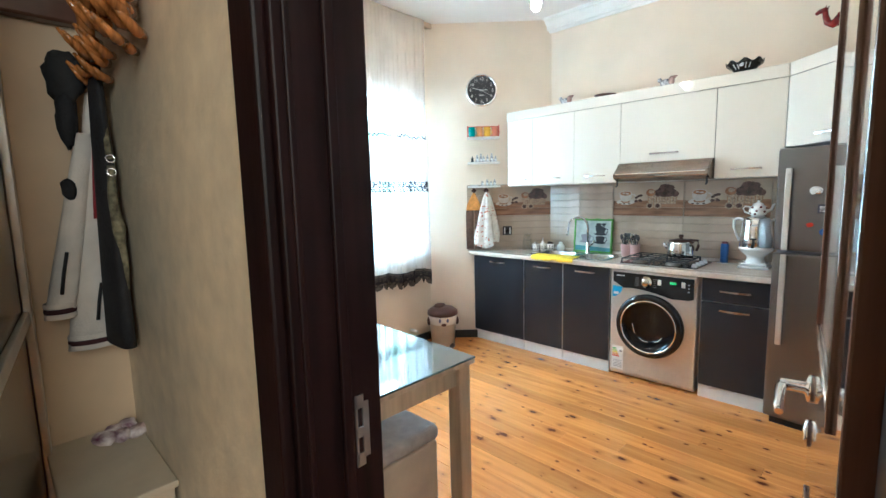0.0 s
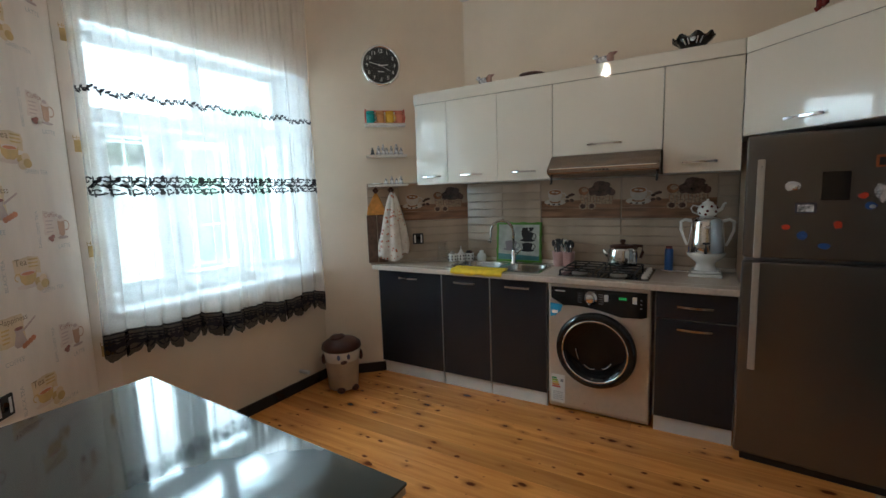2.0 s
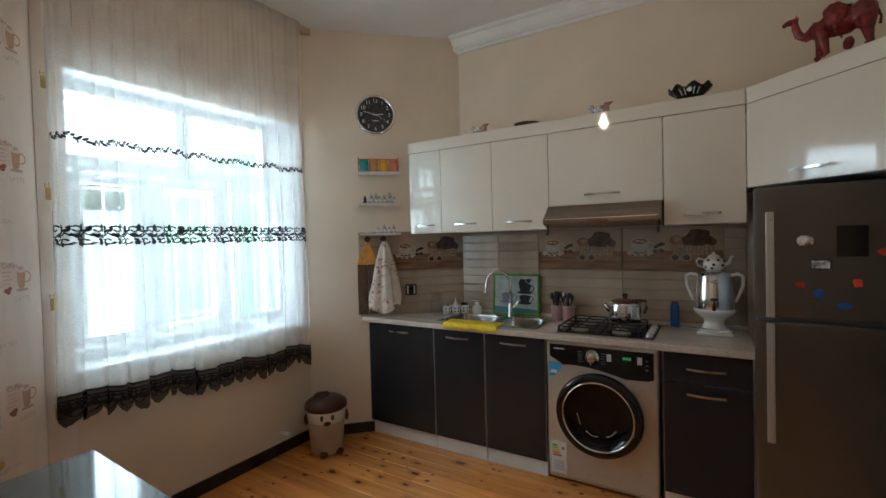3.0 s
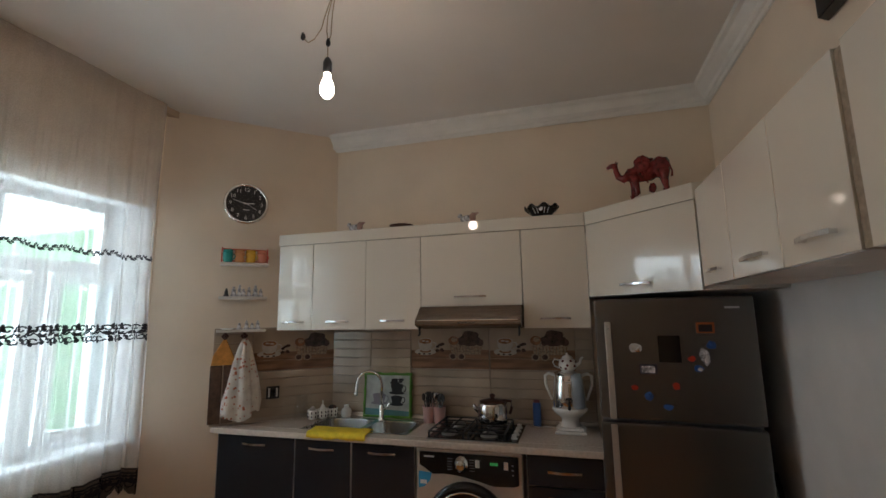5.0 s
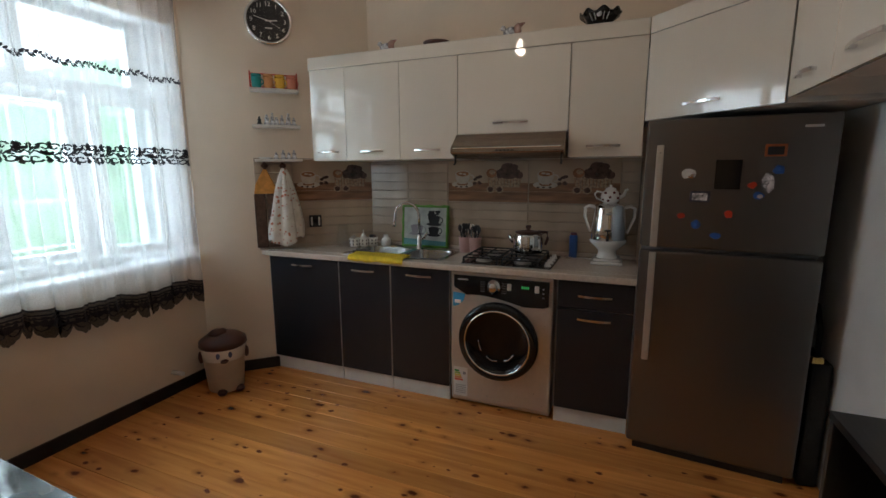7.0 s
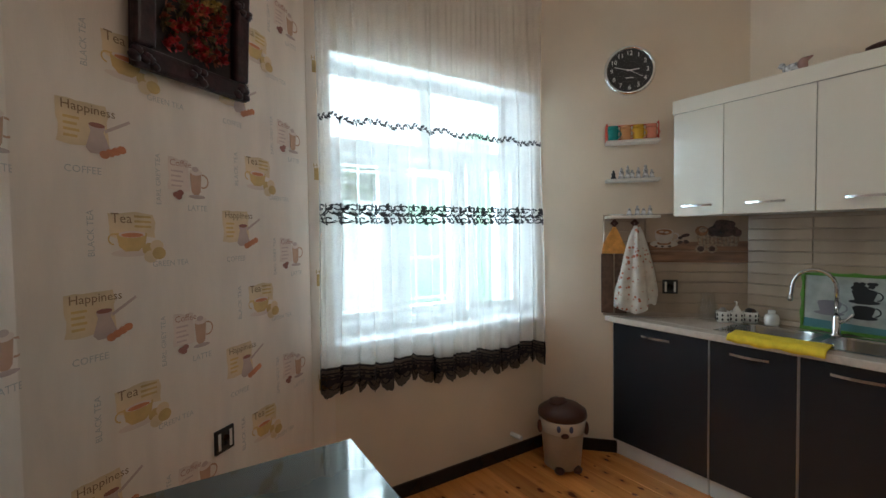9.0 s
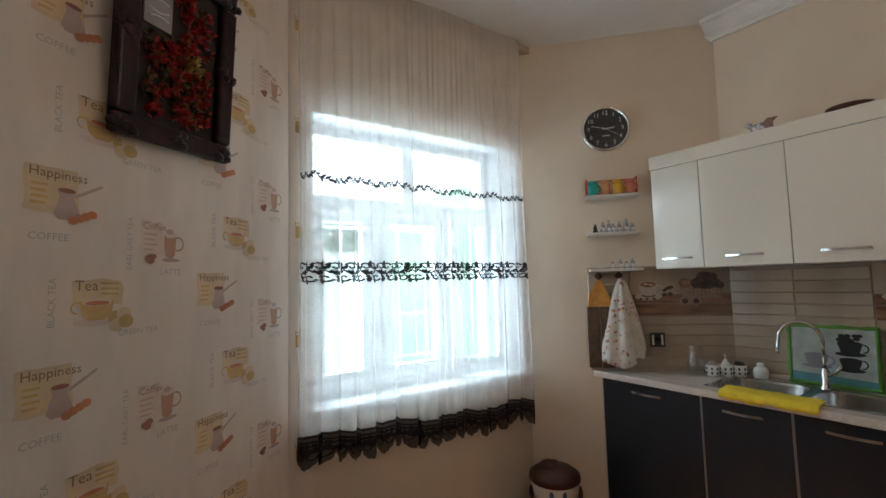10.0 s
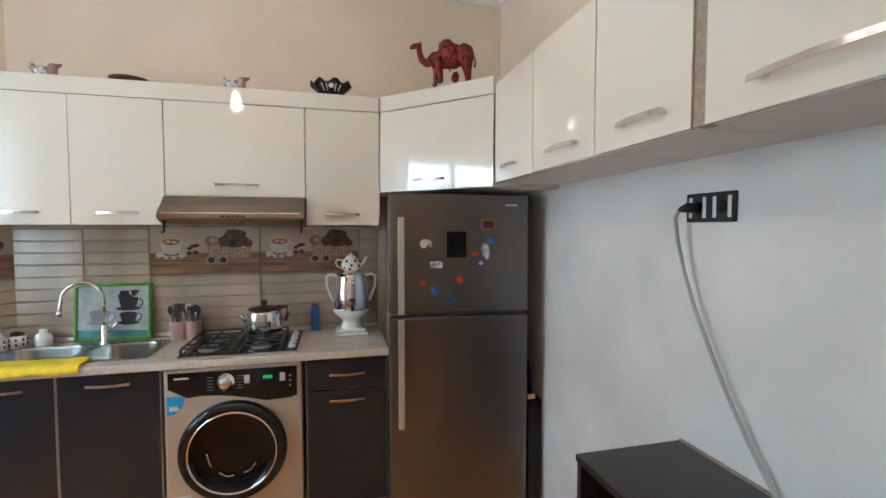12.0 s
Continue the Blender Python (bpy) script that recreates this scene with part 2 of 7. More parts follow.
def tube(bm, pts, r, seg=8):
    """A round bar along points; r may be one radius or one a point."""
    pts = [Vector(p) for p in pts]
    rs = r if isinstance(r, (list, tuple)) else [r] * len(pts)
    rings, up = [], Vector((0.123, 0.31, 0.94))
    for i, p in enumerate(pts):
        d = (pts[min(i + 1, len(pts) - 1)] - pts[max(i - 1, 0)]).normalized()
        a = d.cross(up)
        a = a.normalized() if a.length > 1e-3 else Vector((1, 0, 0))
        b = d.cross(a)
        up = -b if False else up
        rings.append([bm.verts.new(p + rs[i] * (math.cos(t) * a + math.sin(t) * b)) for t in (2 * math.pi * k / seg for k in range(seg))])
    fs = []
    for a, b in zip(rings, rings[1:]):
        for k in range(seg):
            fs.append(bm.faces.new((a[k], a[(k + 1) % seg], b[(k + 1) % seg], b[k])))
    fs += [bm.faces.new(rings[0][::-1]), bm.faces.new(rings[-1])]
    for f in fs:
        f.smooth = len(f.verts) == 4
    bmesh.ops.recalc_face_normals(bm, faces=fs)
    return bm


def arc(p, q, sag, n=8):
    """Points from p to q bent by the vector sag in the middle."""
    p, q, sag = Vector(p), Vector(q), Vector(sag)
    return [p.lerp(q, i / n) + sag * math.sin(math.pi * i / n) for i in range(n + 1)]


def ball(bm, x, y, z, sx, sy, sz, seg=12, rough=0.0):
    r = bmesh.ops.create_uvsphere(bm, u_segments=seg, v_segments=max(6, seg * 2 // 3), radius=1)
    for v in r["verts"]:
        k = 1 + rough * (noise.noise(v.co * 2.3 + Vector((x, y, z)) * 7))
        v.co = Vector((x + v.co.x * sx * k, y + v.co.y * sy * k, z + v.co.z * sz * k))
        for f in v.link_faces:
            f.smooth = True
    return bm


def disc(bm, x, y, z, rx, ry, seg=16):
    return bm.faces.new([bm.verts.new((x + rx * math.cos(2 * math.pi * i / seg), y + ry * math.sin(2 * math.pi * i / seg), z)) for i in range(seg)])


def mesh_of(name, bm, materials):
    me = bpy.data.meshes.new(name)
    bm.to_mesh(me)
    bm.free()
    for m in materials if isinstance(materials, (list, tuple)) else [materials]:
        me.materials.append(m)
    return me


def part(name, bm, material, parent=None, label="", m=None):
    ob = new(name, mesh_of(name, bm, material))
    ob.parent = parent
    if m is not None:
        ob.matrix_basis = m
    if label:
        ob["label"] = label
    return ob


def thing(name, label, category, m=None, group=""):
    ob = new(name)
    ob.empty_display_size = 0.05
    if m is not None:
        ob.matrix_basis = m
    return tagged(ob, label, category, group)


def structure(name, bm, material, label="", category=""):
    return tagged(part(name, bm, material), label, category or name.split("_")[0], kind="structure")


def B():
    return bmesh.new()


letters = {}


def letter_mesh(body, size):
    """The built-in font as a mesh, centred, in the xy plane."""
    if (body, size) not in letters:
        cu = bpy.data.curves.new("text", "FONT")
        cu.body, cu.size, cu.align_x, cu.align_y, cu.resolution_u = body, size, "CENTER", "CENTER", 2
        ob = new("text", cu)
        bpy.context.view_layer.update()
        letters[(body, size)] = bpy.data.meshes.new_from_object(ob.evaluated_get(bpy.context.evaluated_depsgraph_get()))
        bpy.data.objects.remove(ob)
    return letters[(body, size)]


def write(bm, body, size, m, index=0):
    """Adds words to a bmesh at the pose m, with a material index."""
    n = len(bm.faces)
    k = len(bm.verts)
    bm.from_mesh(letter_mesh(body, size))
    bm.verts.ensure_lookup_table()
    bm.faces.ensure_lookup_table()
    for v in bm.verts[k:]:
        v.co = m @ v.co
    for f in bm.faces[n:]:
        f.material_index = index


def along(p, q):
    """The pose at p with x running towards q, z up and -y into the room at its right hand."""
    d = (Vector((*q, 0)) - Vector((*p, 0))).normalized()
    return Matrix(((d.x, -d.y, 0, p[0]), (d.y, d.x, 0, p[1]), (0, 0, 1, 0), (0, 0, 0, 1)))


# ---- structure ----
TOP = 2.97
SW, SE, NE, N2, N1, W2, W1 = (1.64, 2.40), (4.95, 2.40), (4.95, 5.022), (4.15, 5.88), (2.65, 5.88), (1.78, 5.19), (1.64, 4.95)
ROOM = [SW, SE, NE, N2, N1, W2, W1]

# floor: boards along y, each one a piece
floor_bm = B()
box(floor_bm, -0.9, 5.3, 1.0, 6.4, -0.12, -0.012)
floor = structure("floor", floor_bm, JOINT, "varnished knotty pine board floor", "floor")
ceil_bm = B()
box(ceil_bm, -0.9, 5.3, 1.0, 6.4, TOP, TOP + 0.15)
structure("ceiling", ceil_bm, CEIL, "plain white painted ceiling", "ceiling")

bm = B()
box(bm, 4.95, 5.25, 2.1, 5.15, 0, TOP)
wall_east = structure("wall_east", bm, CREAM, "cream plastered wall behind the kitchen units", "wall")
bm = B()
box(bm, 1.64, 4.95, 2.1, 2.40, 2.1, TOP)
structure("wall_south_upper", bm, CREAM, "cream plastered wall above the wall cabinets", "wall")
bm = B()
box(bm, 1.64, 4.95, 2.1, 2.40, 0, 2.1)
wall_south = structure("wall_south", bm, PALE, "pale grey-white painted wall with faint smudges", "wall")
bm = B()
prism(bm, [NE, N2, (4.15, 6.2), (5.25, 6.2), (5.25, 5.15), (4.95, 5.15)], 0, TOP)
wall_ne = structure("wall_northeast", bm, CREAM, "cream plastered slanting wall with the clock", "wall")
bm = B()
WX0, WX1, WZ0, WZ1 = 2.76, 3.99, 0.86, 2.27
box(bm, 2.65, WX0, 5.88, 6.2, 0, TOP)
SPLAY = 4.115
prism(bm, [(SPLAY, 5.88), (4.15, 5.88), (4.15, 6.2), (WX1, 6.2), (WX1, 6.045)], 0, TOP)
for z0, z1 in ((0, WZ0), (WZ1, TOP)):
    prism(bm, [(WX0, 5.88), (SPLAY, 5.88), (WX1, 6.045), (WX1, 6.2), (WX0, 6.2)], z0, z1)
bmesh.ops.remove_doubles(bm, verts=bm.verts, dist=0.0005)
wall_north = structure("wall_north", bm, CREAM, "cream plastered wall with the deep window opening", "wall")
bm = B()
prism(bm, [N1, W2, (1.5, 5.19), (1.5, 6.2), (2.65, 6.2)], 0, TOP)
wall_nw = structure("wall_northwest", bm, PAPER, "wall papered with tea and coffee motifs", "wall")
# door wall with its opening
DY0, DY1, DZ = 2.72, 3.46, 2.10
bm = B()
prism(bm, [W2, W1, (1.64, DY1), (1.50, DY1), (1.50, 5.19)], 0, TOP)
box(bm, 1.50, 1.64, 1.0, DY0, 0, TOP)
box(bm, 1.50, 1.64, DY0, DY1, DZ, TOP)
wall_west = structure("wall_west", bm, PAPER, "papered wall with the doorway", "wall")
# hall shell
bm = B()
box(bm, 1.485, 1.4995, DY1, 4.72, 0, TOP)
box(bm, 1.485, 1.4995, 1.0, DY0, 0, TOP)
box(bm, 1.485, 1.4995, DY0, DY1, DZ, TOP)
structure("wall_hall_east", bm, HALLPAPER, "beige textured wallpaper in the hall", "wall")
bm = B()
box(bm, -0.9, 1.4995, 4.72, 4.9, 0, TOP)
structure("wall_hall_north", bm, HALLCREAM, "cream painted hall wall behind the coats", "wall")
bm = B()
box(bm, -0.9, -0.7, 1.0, 4.72, 0, TOP)
structure("wall_hall_west", bm, HALLCREAM, "plain hall wall", "wall")
bm = B()
box(bm, -0.7, 1.485, 0.85, 1.0, 0, TOP)
structure("wall_hall_south", bm, HALLCREAM, "plain hall wall", "wall")

# cornice: a stepped moulding round the ceiling
def cornice_run(bm, p, q):
    m = along(p, q)
    L = (Vector(q) - Vector(p)).length
    prof = [(0, 0), (0.012, 0), (0.018, 0.018), (0.03, 0.024), (0.034, 0.05), (0.062, 0.078), (0.07, 0.09), (0.09, 0.096), (0.095, 0.118), (0, 0.118)]
    ends = []
    for x in (-0.03, L + 0.03):
        ends.append([bm.verts.new(m @ Vector((x, -o, TOP - 0.118 + h))) for o, h in prof])
    n = len(prof)
    fs = [bm.faces.new((ends[0][i], ends[1][i], ends[1][(i + 1) % n], ends[0][(i + 1) % n])) for i in range(n)]
    fs += [bm.faces.new(ends[0]), bm.faces.new(ends[1][::-1])]
    bmesh.ops.recalc_face_normals(bm, faces=fs)


bm = B()
cornice_run(bm, NE, SE)
cornice_run(bm, SE, SW)
cornice_run(bm, W1, W2)
cornice_run(bm, (1.64, 2.4), W1)
cornice_run(bm, W2, N1)
structure("trim_cornice", bm, CORNICE, "white moulded ceiling cornice", "cornice")
bm = B()
for p, q in ((N1, N2), (N2, (4.46, 5.548)), (W2, N1), (W1, W2), ((1.64, DY1 + 0.1), W1)):
    m = along(p, q)
    L = (Vector(q) - Vector(p)).length
    k = len(bm.verts)
    box(bm, 0, L, -0.014, -0.0005, 0, 0.075)
    bm.verts.ensure_lookup_table()
    for v in bm.verts[k:]:
        v.co = m @ v.co
structure("baseboard", bm, BASEB, "low black baseboard", "baseboard")

# ---- window ----
win = tagged(new("window_1"), "white plastic window with one sash standing ajar", "window", kind="structure")
WY = 6.08
bm = B()
for a in ((WX0, WX1, WZ1 - 0.06, WZ1), (WX0, WX1, WZ0, WZ0 + 0.06), (WX0, WX1, 1.82, 1.90)):
    box(bm, a[0], a[1], WY - 0.035, WY + 0.035, a[2], a[3], 0.006)
for a in ((WX0, WX0 + 0.06), (WX1 - 0.06, WX1)):
    box(bm, a[0], a[1], WY - 0.034, WY + 0.034, WZ0, WZ1, 0.006)
box(bm, 3.345, 3.425, WY - 0.034, WY + 0.034, 1.86, WZ1, 0.006)
for a in ((3.145, 3.20), (3.61, 3.665)):
    box(bm, a[0], a[1], WY - 0.034, WY + 0.034, WZ0, 1.86, 0.006)
part("window_frame", bm, PVC, win)


def sash(x0, x1, z0, z1, m, name="sash"):
    bm = B()
    t = 0.055
    for a in ((x0, x1, z0, z0 + t), (x0, x1, z1 - t, z1)):
        box(bm, a[0], a[1], -0.025, 0.025, a[2], a[3], 0.006)
    for a in ((x0, x0 + t), (x1 - t, x1)):
        box(bm, a[0], a[1], -0.0245, 0.0245, z0, z1, 0.006)
    s = part(name, bm, PVC, win, m=m)
    g = B()
    box(g, x0 + t, x1 - t, -0.003, 0.003, z0 + t, z1 - t)
    p = part("pane", g, PANE, s)
    p.visible_shadow = False
    return s


sash(2.825, 3.14, 0.925, 1.815, Matrix.Translation((0, WY - 0.012, 0)))
sash(3.205, 3.605, 0.925, 1.815, Matrix.Translation((0, WY - 0.012, 0)))
sash(0.0, 0.335, 0.925, 1.815, Matrix.Translation((3.668, WY - 0.04, 0)) @ pose(0, 0, 0, 0, 0, -24), "open_sash")
for a in ((2.82, 3.345), (3.425, 3.93)):
    bm = B()
    box(bm, a[0], a[1], WY - 0.003, WY + 0.003, 1.90, WZ1 - 0.06)
    p = part("pane", bm, PANE, win)
    p.visible_shadow = False
bm = B()
prism(bm, [(WX0 + 0.002, 5.85), (SPLAY - 0.002, 5.85), (SPLAY - 0.006, 5.885), (WX1 - 0.002, WY - 0.036), (WX0 + 0.002, WY - 0.036)], WZ0 - 0.03, WZ0 + 0.004, 0.006)
part("window_sill", bm, PVC, win)
# smooth white lining of the deep opening
bm = B()
box(bm, WX0 + 0.0005, WX0 + 0.006, 5.886, WY - 0.036, WZ0 + 0.005, WZ1 - 0.0065)
prism(bm, [(SPLAY - 0.006, 5.884), (SPLAY - 0.001, 5.884), (WX1 - 0.001, WY - 0.036), (WX1 - 0.006, WY - 0.036)], WZ0 + 0.005, WZ1 - 0.0065)
prism(bm, [(WX0 + 0.0005, 5.886), (SPLAY - 0.004, 5.886), (WX1 - 0.001, WY - 0.036), (WX0 + 0.0005, WY - 0.036)], WZ1 - 0.006, WZ1 - 0.0005)
part("reveal", bm, PVC, win, "white painted window reveal")

# painted iron grille in the outer part of the opening
GRILLE = mat("white_painted_iron", (0.72, 0.74, 0.74), 0.5, spread=0.05)
gr = thing("window_grille", "pale painted iron bars in front of the window", "grille")
for i in range(7):
    bm = B()
    tube(bm, [(2.83 + i * 0.182, 6.165, WZ0 + 0.004), (2.83 + i * 0.182, 6.165, WZ1 - 0.004)], 0.005, 6)
    part("upright_bar", bm, GRILLE, gr)
for z in (1.0, 1.25, 1.5, 1.75, 2.0, 2.2):
    bm = B()
    tube(bm, [(WX0 + 0.001, 6.176, z), (WX1 - 0.001, 6.176, z)], 0.005, 6)
    part("cross_bar", bm, GRILLE, gr)

# ---- outside ----
GROUND = mat("pale_concrete_yard", (0.48, 0.48, 0.45), 0.9, spread=0.12, scale=2)
YARDWALL = mat("limewashed_yard_wall", (0.80, 0.84, 0.82), 0.9, spread=0.06, scale=3)
GREENWALL = mat("green_painted_shed", (0.33, 0.58, 0.34), 0.7, spread=0.1)
LEAVES = mat("tree_leaves", (0.12, 0.22, 0.07), 0.6, spread=0.4, scale=2)
BARK = mat("bark", (0.12, 0.08, 0.05), 0.9, spread=0.3, scale=20)
bm = B()
box(bm, -400, 400, -400, 400, -0.35, -0.15)
structure("ground", bm, GROUND, "pale concrete yard", "ground")
bm = B()
box(bm, -4, 12, 10.6, 10.9, -0.15, 1.95)
structure("wall_yard", bm, YARDWALL, "whitewashed yard wall", "wall")
HAZE = mat("bright_hazy_sky", (0.8, 0.8, 0.8), 1.0)
HAZE.node_tree.nodes["Principled BSDF"].inputs["Emission Color"].default_value = (0.90, 0.97, 1.0, 1)
HAZE.node_tree.nodes["Principled BSDF"].inputs["Emission Strength"].default_value = 2.4
bm = B()
box(bm, -70, 75, 60, 60.2, -0.14, 60)
structure("backdrop", bm, HAZE, "bright hazy white sky beyond the yard", "sky")
bm = B()
box(bm, 4.5, 6.9, 6.75, 9.0, -0.15, 2.3, 0.02)
tagged(part("garden_shed", bm, GREENWALL), "green painted garden shed in the yard", "shed")


def tree(x, y, h, r, seed):
    rnd = random.Random(seed)
    t = thing("tree", "leafy green tree behind the yard wall", "tree", Matrix.Translation((x, y, -0.15)), "yard trees")
    bm = B()
    tube(bm, [(0, 0, 0), (0.05, 0.02, h * 0.3), (0.0, 0.1, h * 0.6), (0.1, 0.0, h * 0.85)], [0.16, 0.13, 0.09, 0.04], 8)
    for i in range(6):
        a = i * 1.1 + rnd.random()
        tube(bm, [(0, 0, h * (0.35 + 0.07 * i)), (r * 0.5 * math.cos(a), r * 0.5 * math.sin(a), h * (0.5 + 0.07 * i)), (r * 0.8 * math.cos(a), r * 0.8 * math.sin(a), h * (0.58 + 0.07 * i))], [0.06, 0.04, 0.015], 6)
    part("trunk", bm, BARK, t)
    verts, faces = [], []
    for i in range(2600):
        v = Vector((rnd.gauss(0, 1), rnd.gauss(0, 1), rnd.gauss(0, 1))).normalized() * (rnd.random() ** 0.4)
        c = Vector((v.x * r, v.y * r, h * 0.7 + v.z * r * 0.8))
        if noise.noise(c * 1.1 + Vector((seed, 0, 0))) < -0.12:
            continue
        a, b = Vector((rnd.gauss(0, 1), rnd.gauss(0, 1), rnd.gauss(0, 1))).normalized(), Vector((rnd.gauss(0, 1), rnd.gauss(0, 1), rnd.gauss(0, 1))).normalized()
        s = 0.09 + 0.07 * rnd.random()
        n = len(verts)
        verts += [c - a * s, c + b * s * 0.5, c + a * s, c - b * s * 0.5]
        faces.append((n, n + 1, n + 2, n + 3))
    me = bpy.data.meshes.new("crown")
    me.from_pydata(verts, [], faces)
    me.materials.append(LEAVES)
    ob = new("crown", me)
    ob.parent = t


tree(2.2, 12.4, 2.7, 1.25, 3)
tree(5.6, 12.8, 2.9, 1.35, 7)
tree(-0.6, 12.4, 2.6, 1.2, 11)

# ---- doorway and door ----
door = tagged(new("door_1"), "dark walnut door frame with the glossy brown door open into the kitchen", "door", kind="structure")
bm = B()
for y0, y1 in ((DY1 - 0.04, DY1), (DY0, DY0 + 0.04)):
    box(bm, 1.484, 1.654, y0, y1, 0, DZ, 0.004)
box(bm, 1.484, 1.654, DY0 + 0.04, DY1 - 0.04, DZ - 0.04, DZ, 0.004)
part("door_lining", bm, DOORWOOD, door)
bm = B()
for x0, x1 in ((1.462, 1.4845), (1.641, 1.656)):
    for y0, y1 in ((DY1 - 0.03, DY1 + 0.055), (DY0 - 0.055, DY0 + 0.03)):
        if x0 > 1.6 and y0 > 3:
            y1 = DY1 + 0.03
        box(bm, x0, x1, y0, y1, 0, DZ + 0.05, 0.006)
    box(bm, x0 + 0.001, x1 - 0.001, DY0 - 0.05, DY1 + 0.03, DZ - 0.03, DZ + 0.05, 0.006)
part("architrave", bm, DOORWOOD, door)
bm = B()
box(bm, 1.565, 1.585, DY1 - 0.052, DY1 - 0.04, 0, DZ - 0.04, 0.003)
box(bm, 1.50, 1.512, DY1 - 0.048, DY1 - 0.04, 0, DZ - 0.04, 0.003)
part("door_stop", bm, DOORWOOD, door)
PLATE = mat("galvanised_strike_plate", (0.62, 0.60, 0.57), 0.35, metal=0.9)
bm = B()
y = DY1 - 0.041
for z0, z1, w in ((0.92, 0.945, 0.009), (0.975, 0.995, 0.009), (1.03, 1.055, 0.009)):
    box(bm, 1.603 - w, 1.603 + w, y - 0.003, y, z0, z1, 0.001)
box(bm, 1.594, 1.598, y - 0.003, y, 0.92, 1.055)
box(bm, 1.609, 1.622, y - 0.003, y, 0.935, 1.04)
part("strike_plate", bm, PLATE, door, "galvanised strike plate")
LM = Matrix.Translation((1.648, 2.785, 0)) @ pose(0, 0, 0, 0, 0, 5.5)
bm = B()
box(bm, 0.0, 0.66, -0.042, -0.002, 0.008, 2.05, 0.003)
for z0, z1 in ((0.12, 0.85), (1.15, 1.95)):
    for a in ((0.11, 0.125), (0.535, 0.55)):
        box(bm, a[0], a[1], -0.003, 0.003, z0, z1, 0.002)
    for a in (z0, z1 - 0.015):
        box(bm, 0.11, 0.55, -0.003, 0.0025, a, a + 0.015, 0.002)
leaf = part("door_leaf", bm, LEAFWOOD, door, "glossy brown door leaf standing open", m=LM)
bm = B()
lathe(bm, [(0, 0), (0.026, 0), (0.026, 0.008), (0.012, 0.012), (0.011, 0.05), (0, 0.052)], 20, pose(0.60, -0.002, 1.02, -90, 0, 0))
tube(bm, [(0.60, 0.042, 1.02), (0.57, 0.047, 1.022), (0.50, 0.047, 1.018), (0.475, 0.046, 1.012)], [0.009, 0.010, 0.0085, 0.007])
lathe(bm, [(0, 0), (0.026, 0), (0.026, 0.008), (0.008, 0.011), (0, 0.011)], 20, pose(0.60, -0.002, 0.93, -90, 0, 0))
part("door_handle", bm, CHROME, leaf, "chrome lever handle and lock rose")

# ---- base cabinets ----
FX = 4.44


def bow_handle(parent, y0, y1, x, z, axis="y", out=-0.028):
    """A flat bowed chrome pull between two feet."""
    bm = B()
    n = 10
    for i in range(n):
        a, b = i / n, (i + 1) / n
        for k in (a, b):
            pass
        ya, yb = y0 + (y1 - y0) * a, y0 + (y1 - y0) * b
        oa, ob_ = out * (0.55 + 0.45 * math.sin(math.pi * a)), out * (0.55 + 0.45 * math.sin(math.pi * b))
        vs = []
        for yy, oo in ((ya, oa), (yb, ob_)):
            for dz in (-0.006, 0.006):
                for t in (0, 0.004):
                    vs.append(bm.verts.new((x + oo + t, yy, z + dz) if axis == "y" else (yy, x + oo + t, z + dz)))
        for f in ((0, 1, 3, 2), (4, 6, 7, 5), (0, 4, 5, 1), (2, 3, 7, 6), (0, 2, 6, 4), (1, 5, 7, 3)):
            bm.faces.new([vs[q] for q in f])
    bmesh.ops.remove_doubles(bm, verts=bm.verts, dist=0.0002)
    for yy in (y0 + (y1 - y0) * 0.08, y0 + (y1 - y0) * 0.92):
        if axis == "y":
            box(bm, min(x, x + out * 0.6), max(x, x + out * 0.6), yy - 0.006, yy + 0.006, z - 0.005, z + 0.005)
        else:
            box(bm, yy - 0.006, yy + 0.006, min(x, x + out * 0.6), max(x, x + out * 0.6), z - 0.005, z + 0.005)
    bmesh.ops.recalc_face_normals(bm, faces=bm.faces)
    return part("handle", bm, HANDLE, parent, "chrome bow handle")


def base_unit(y0, y1, label, drawer=False, poly=None):
    c = thing("base_cabinet", label, "cabinet", group="base cabinets")
    bm = B()
    if poly:
        prism(bm, poly, 0.09, 0.66)
    else:
        box(bm, FX + 0.02, 4.945, y0 + 0.002, y1 - 0.002, 0.09, 0.829 if drawer else 0.66)
    part("body", bm, CARCASS, c)
    bm = B()
    if poly:
        prism(bm, [(FX + 0.012, y0 + 0.002), (4.94, y0 + 0.002), (4.94, y0 + 0.2), (FX + 0.012, y1 + 0.005)], 0, 0.088)
    else:
        box(bm, FX + 0.012, FX + 0.03, y0 + 0.002, y1 - 0.002, 0, 0.088)
    part("plinth", bm, KICK, c, "white plinth")
    cuts = [(0.092, 0.665), (0.672, 0.822)] if drawer else [(0.092, 0.822)]
    for i, (z0, z1) in enumerate(cuts):
        bm = B()
        box(bm, FX, FX + 0.018, y0 + 0.003, y1 - 0.003, z0, z1, 0.0015)
        dd = part("drawer_front" if i else "door", bm, GREY, c)
        mid = (y0 + y1) / 2
        bow_handle(dd, mid - 0.085, mid + 0.085, FX, z1 - (0.075 if i else 0.045))
    for yy in (y0, y1):
        bm = B()
        box(bm, FX + 0.001, FX + 0.018, yy - 0.0018, yy + 0.0018, 0.092, 0.826)
        part("edge_strip", bm, EDGE, c)
    return c


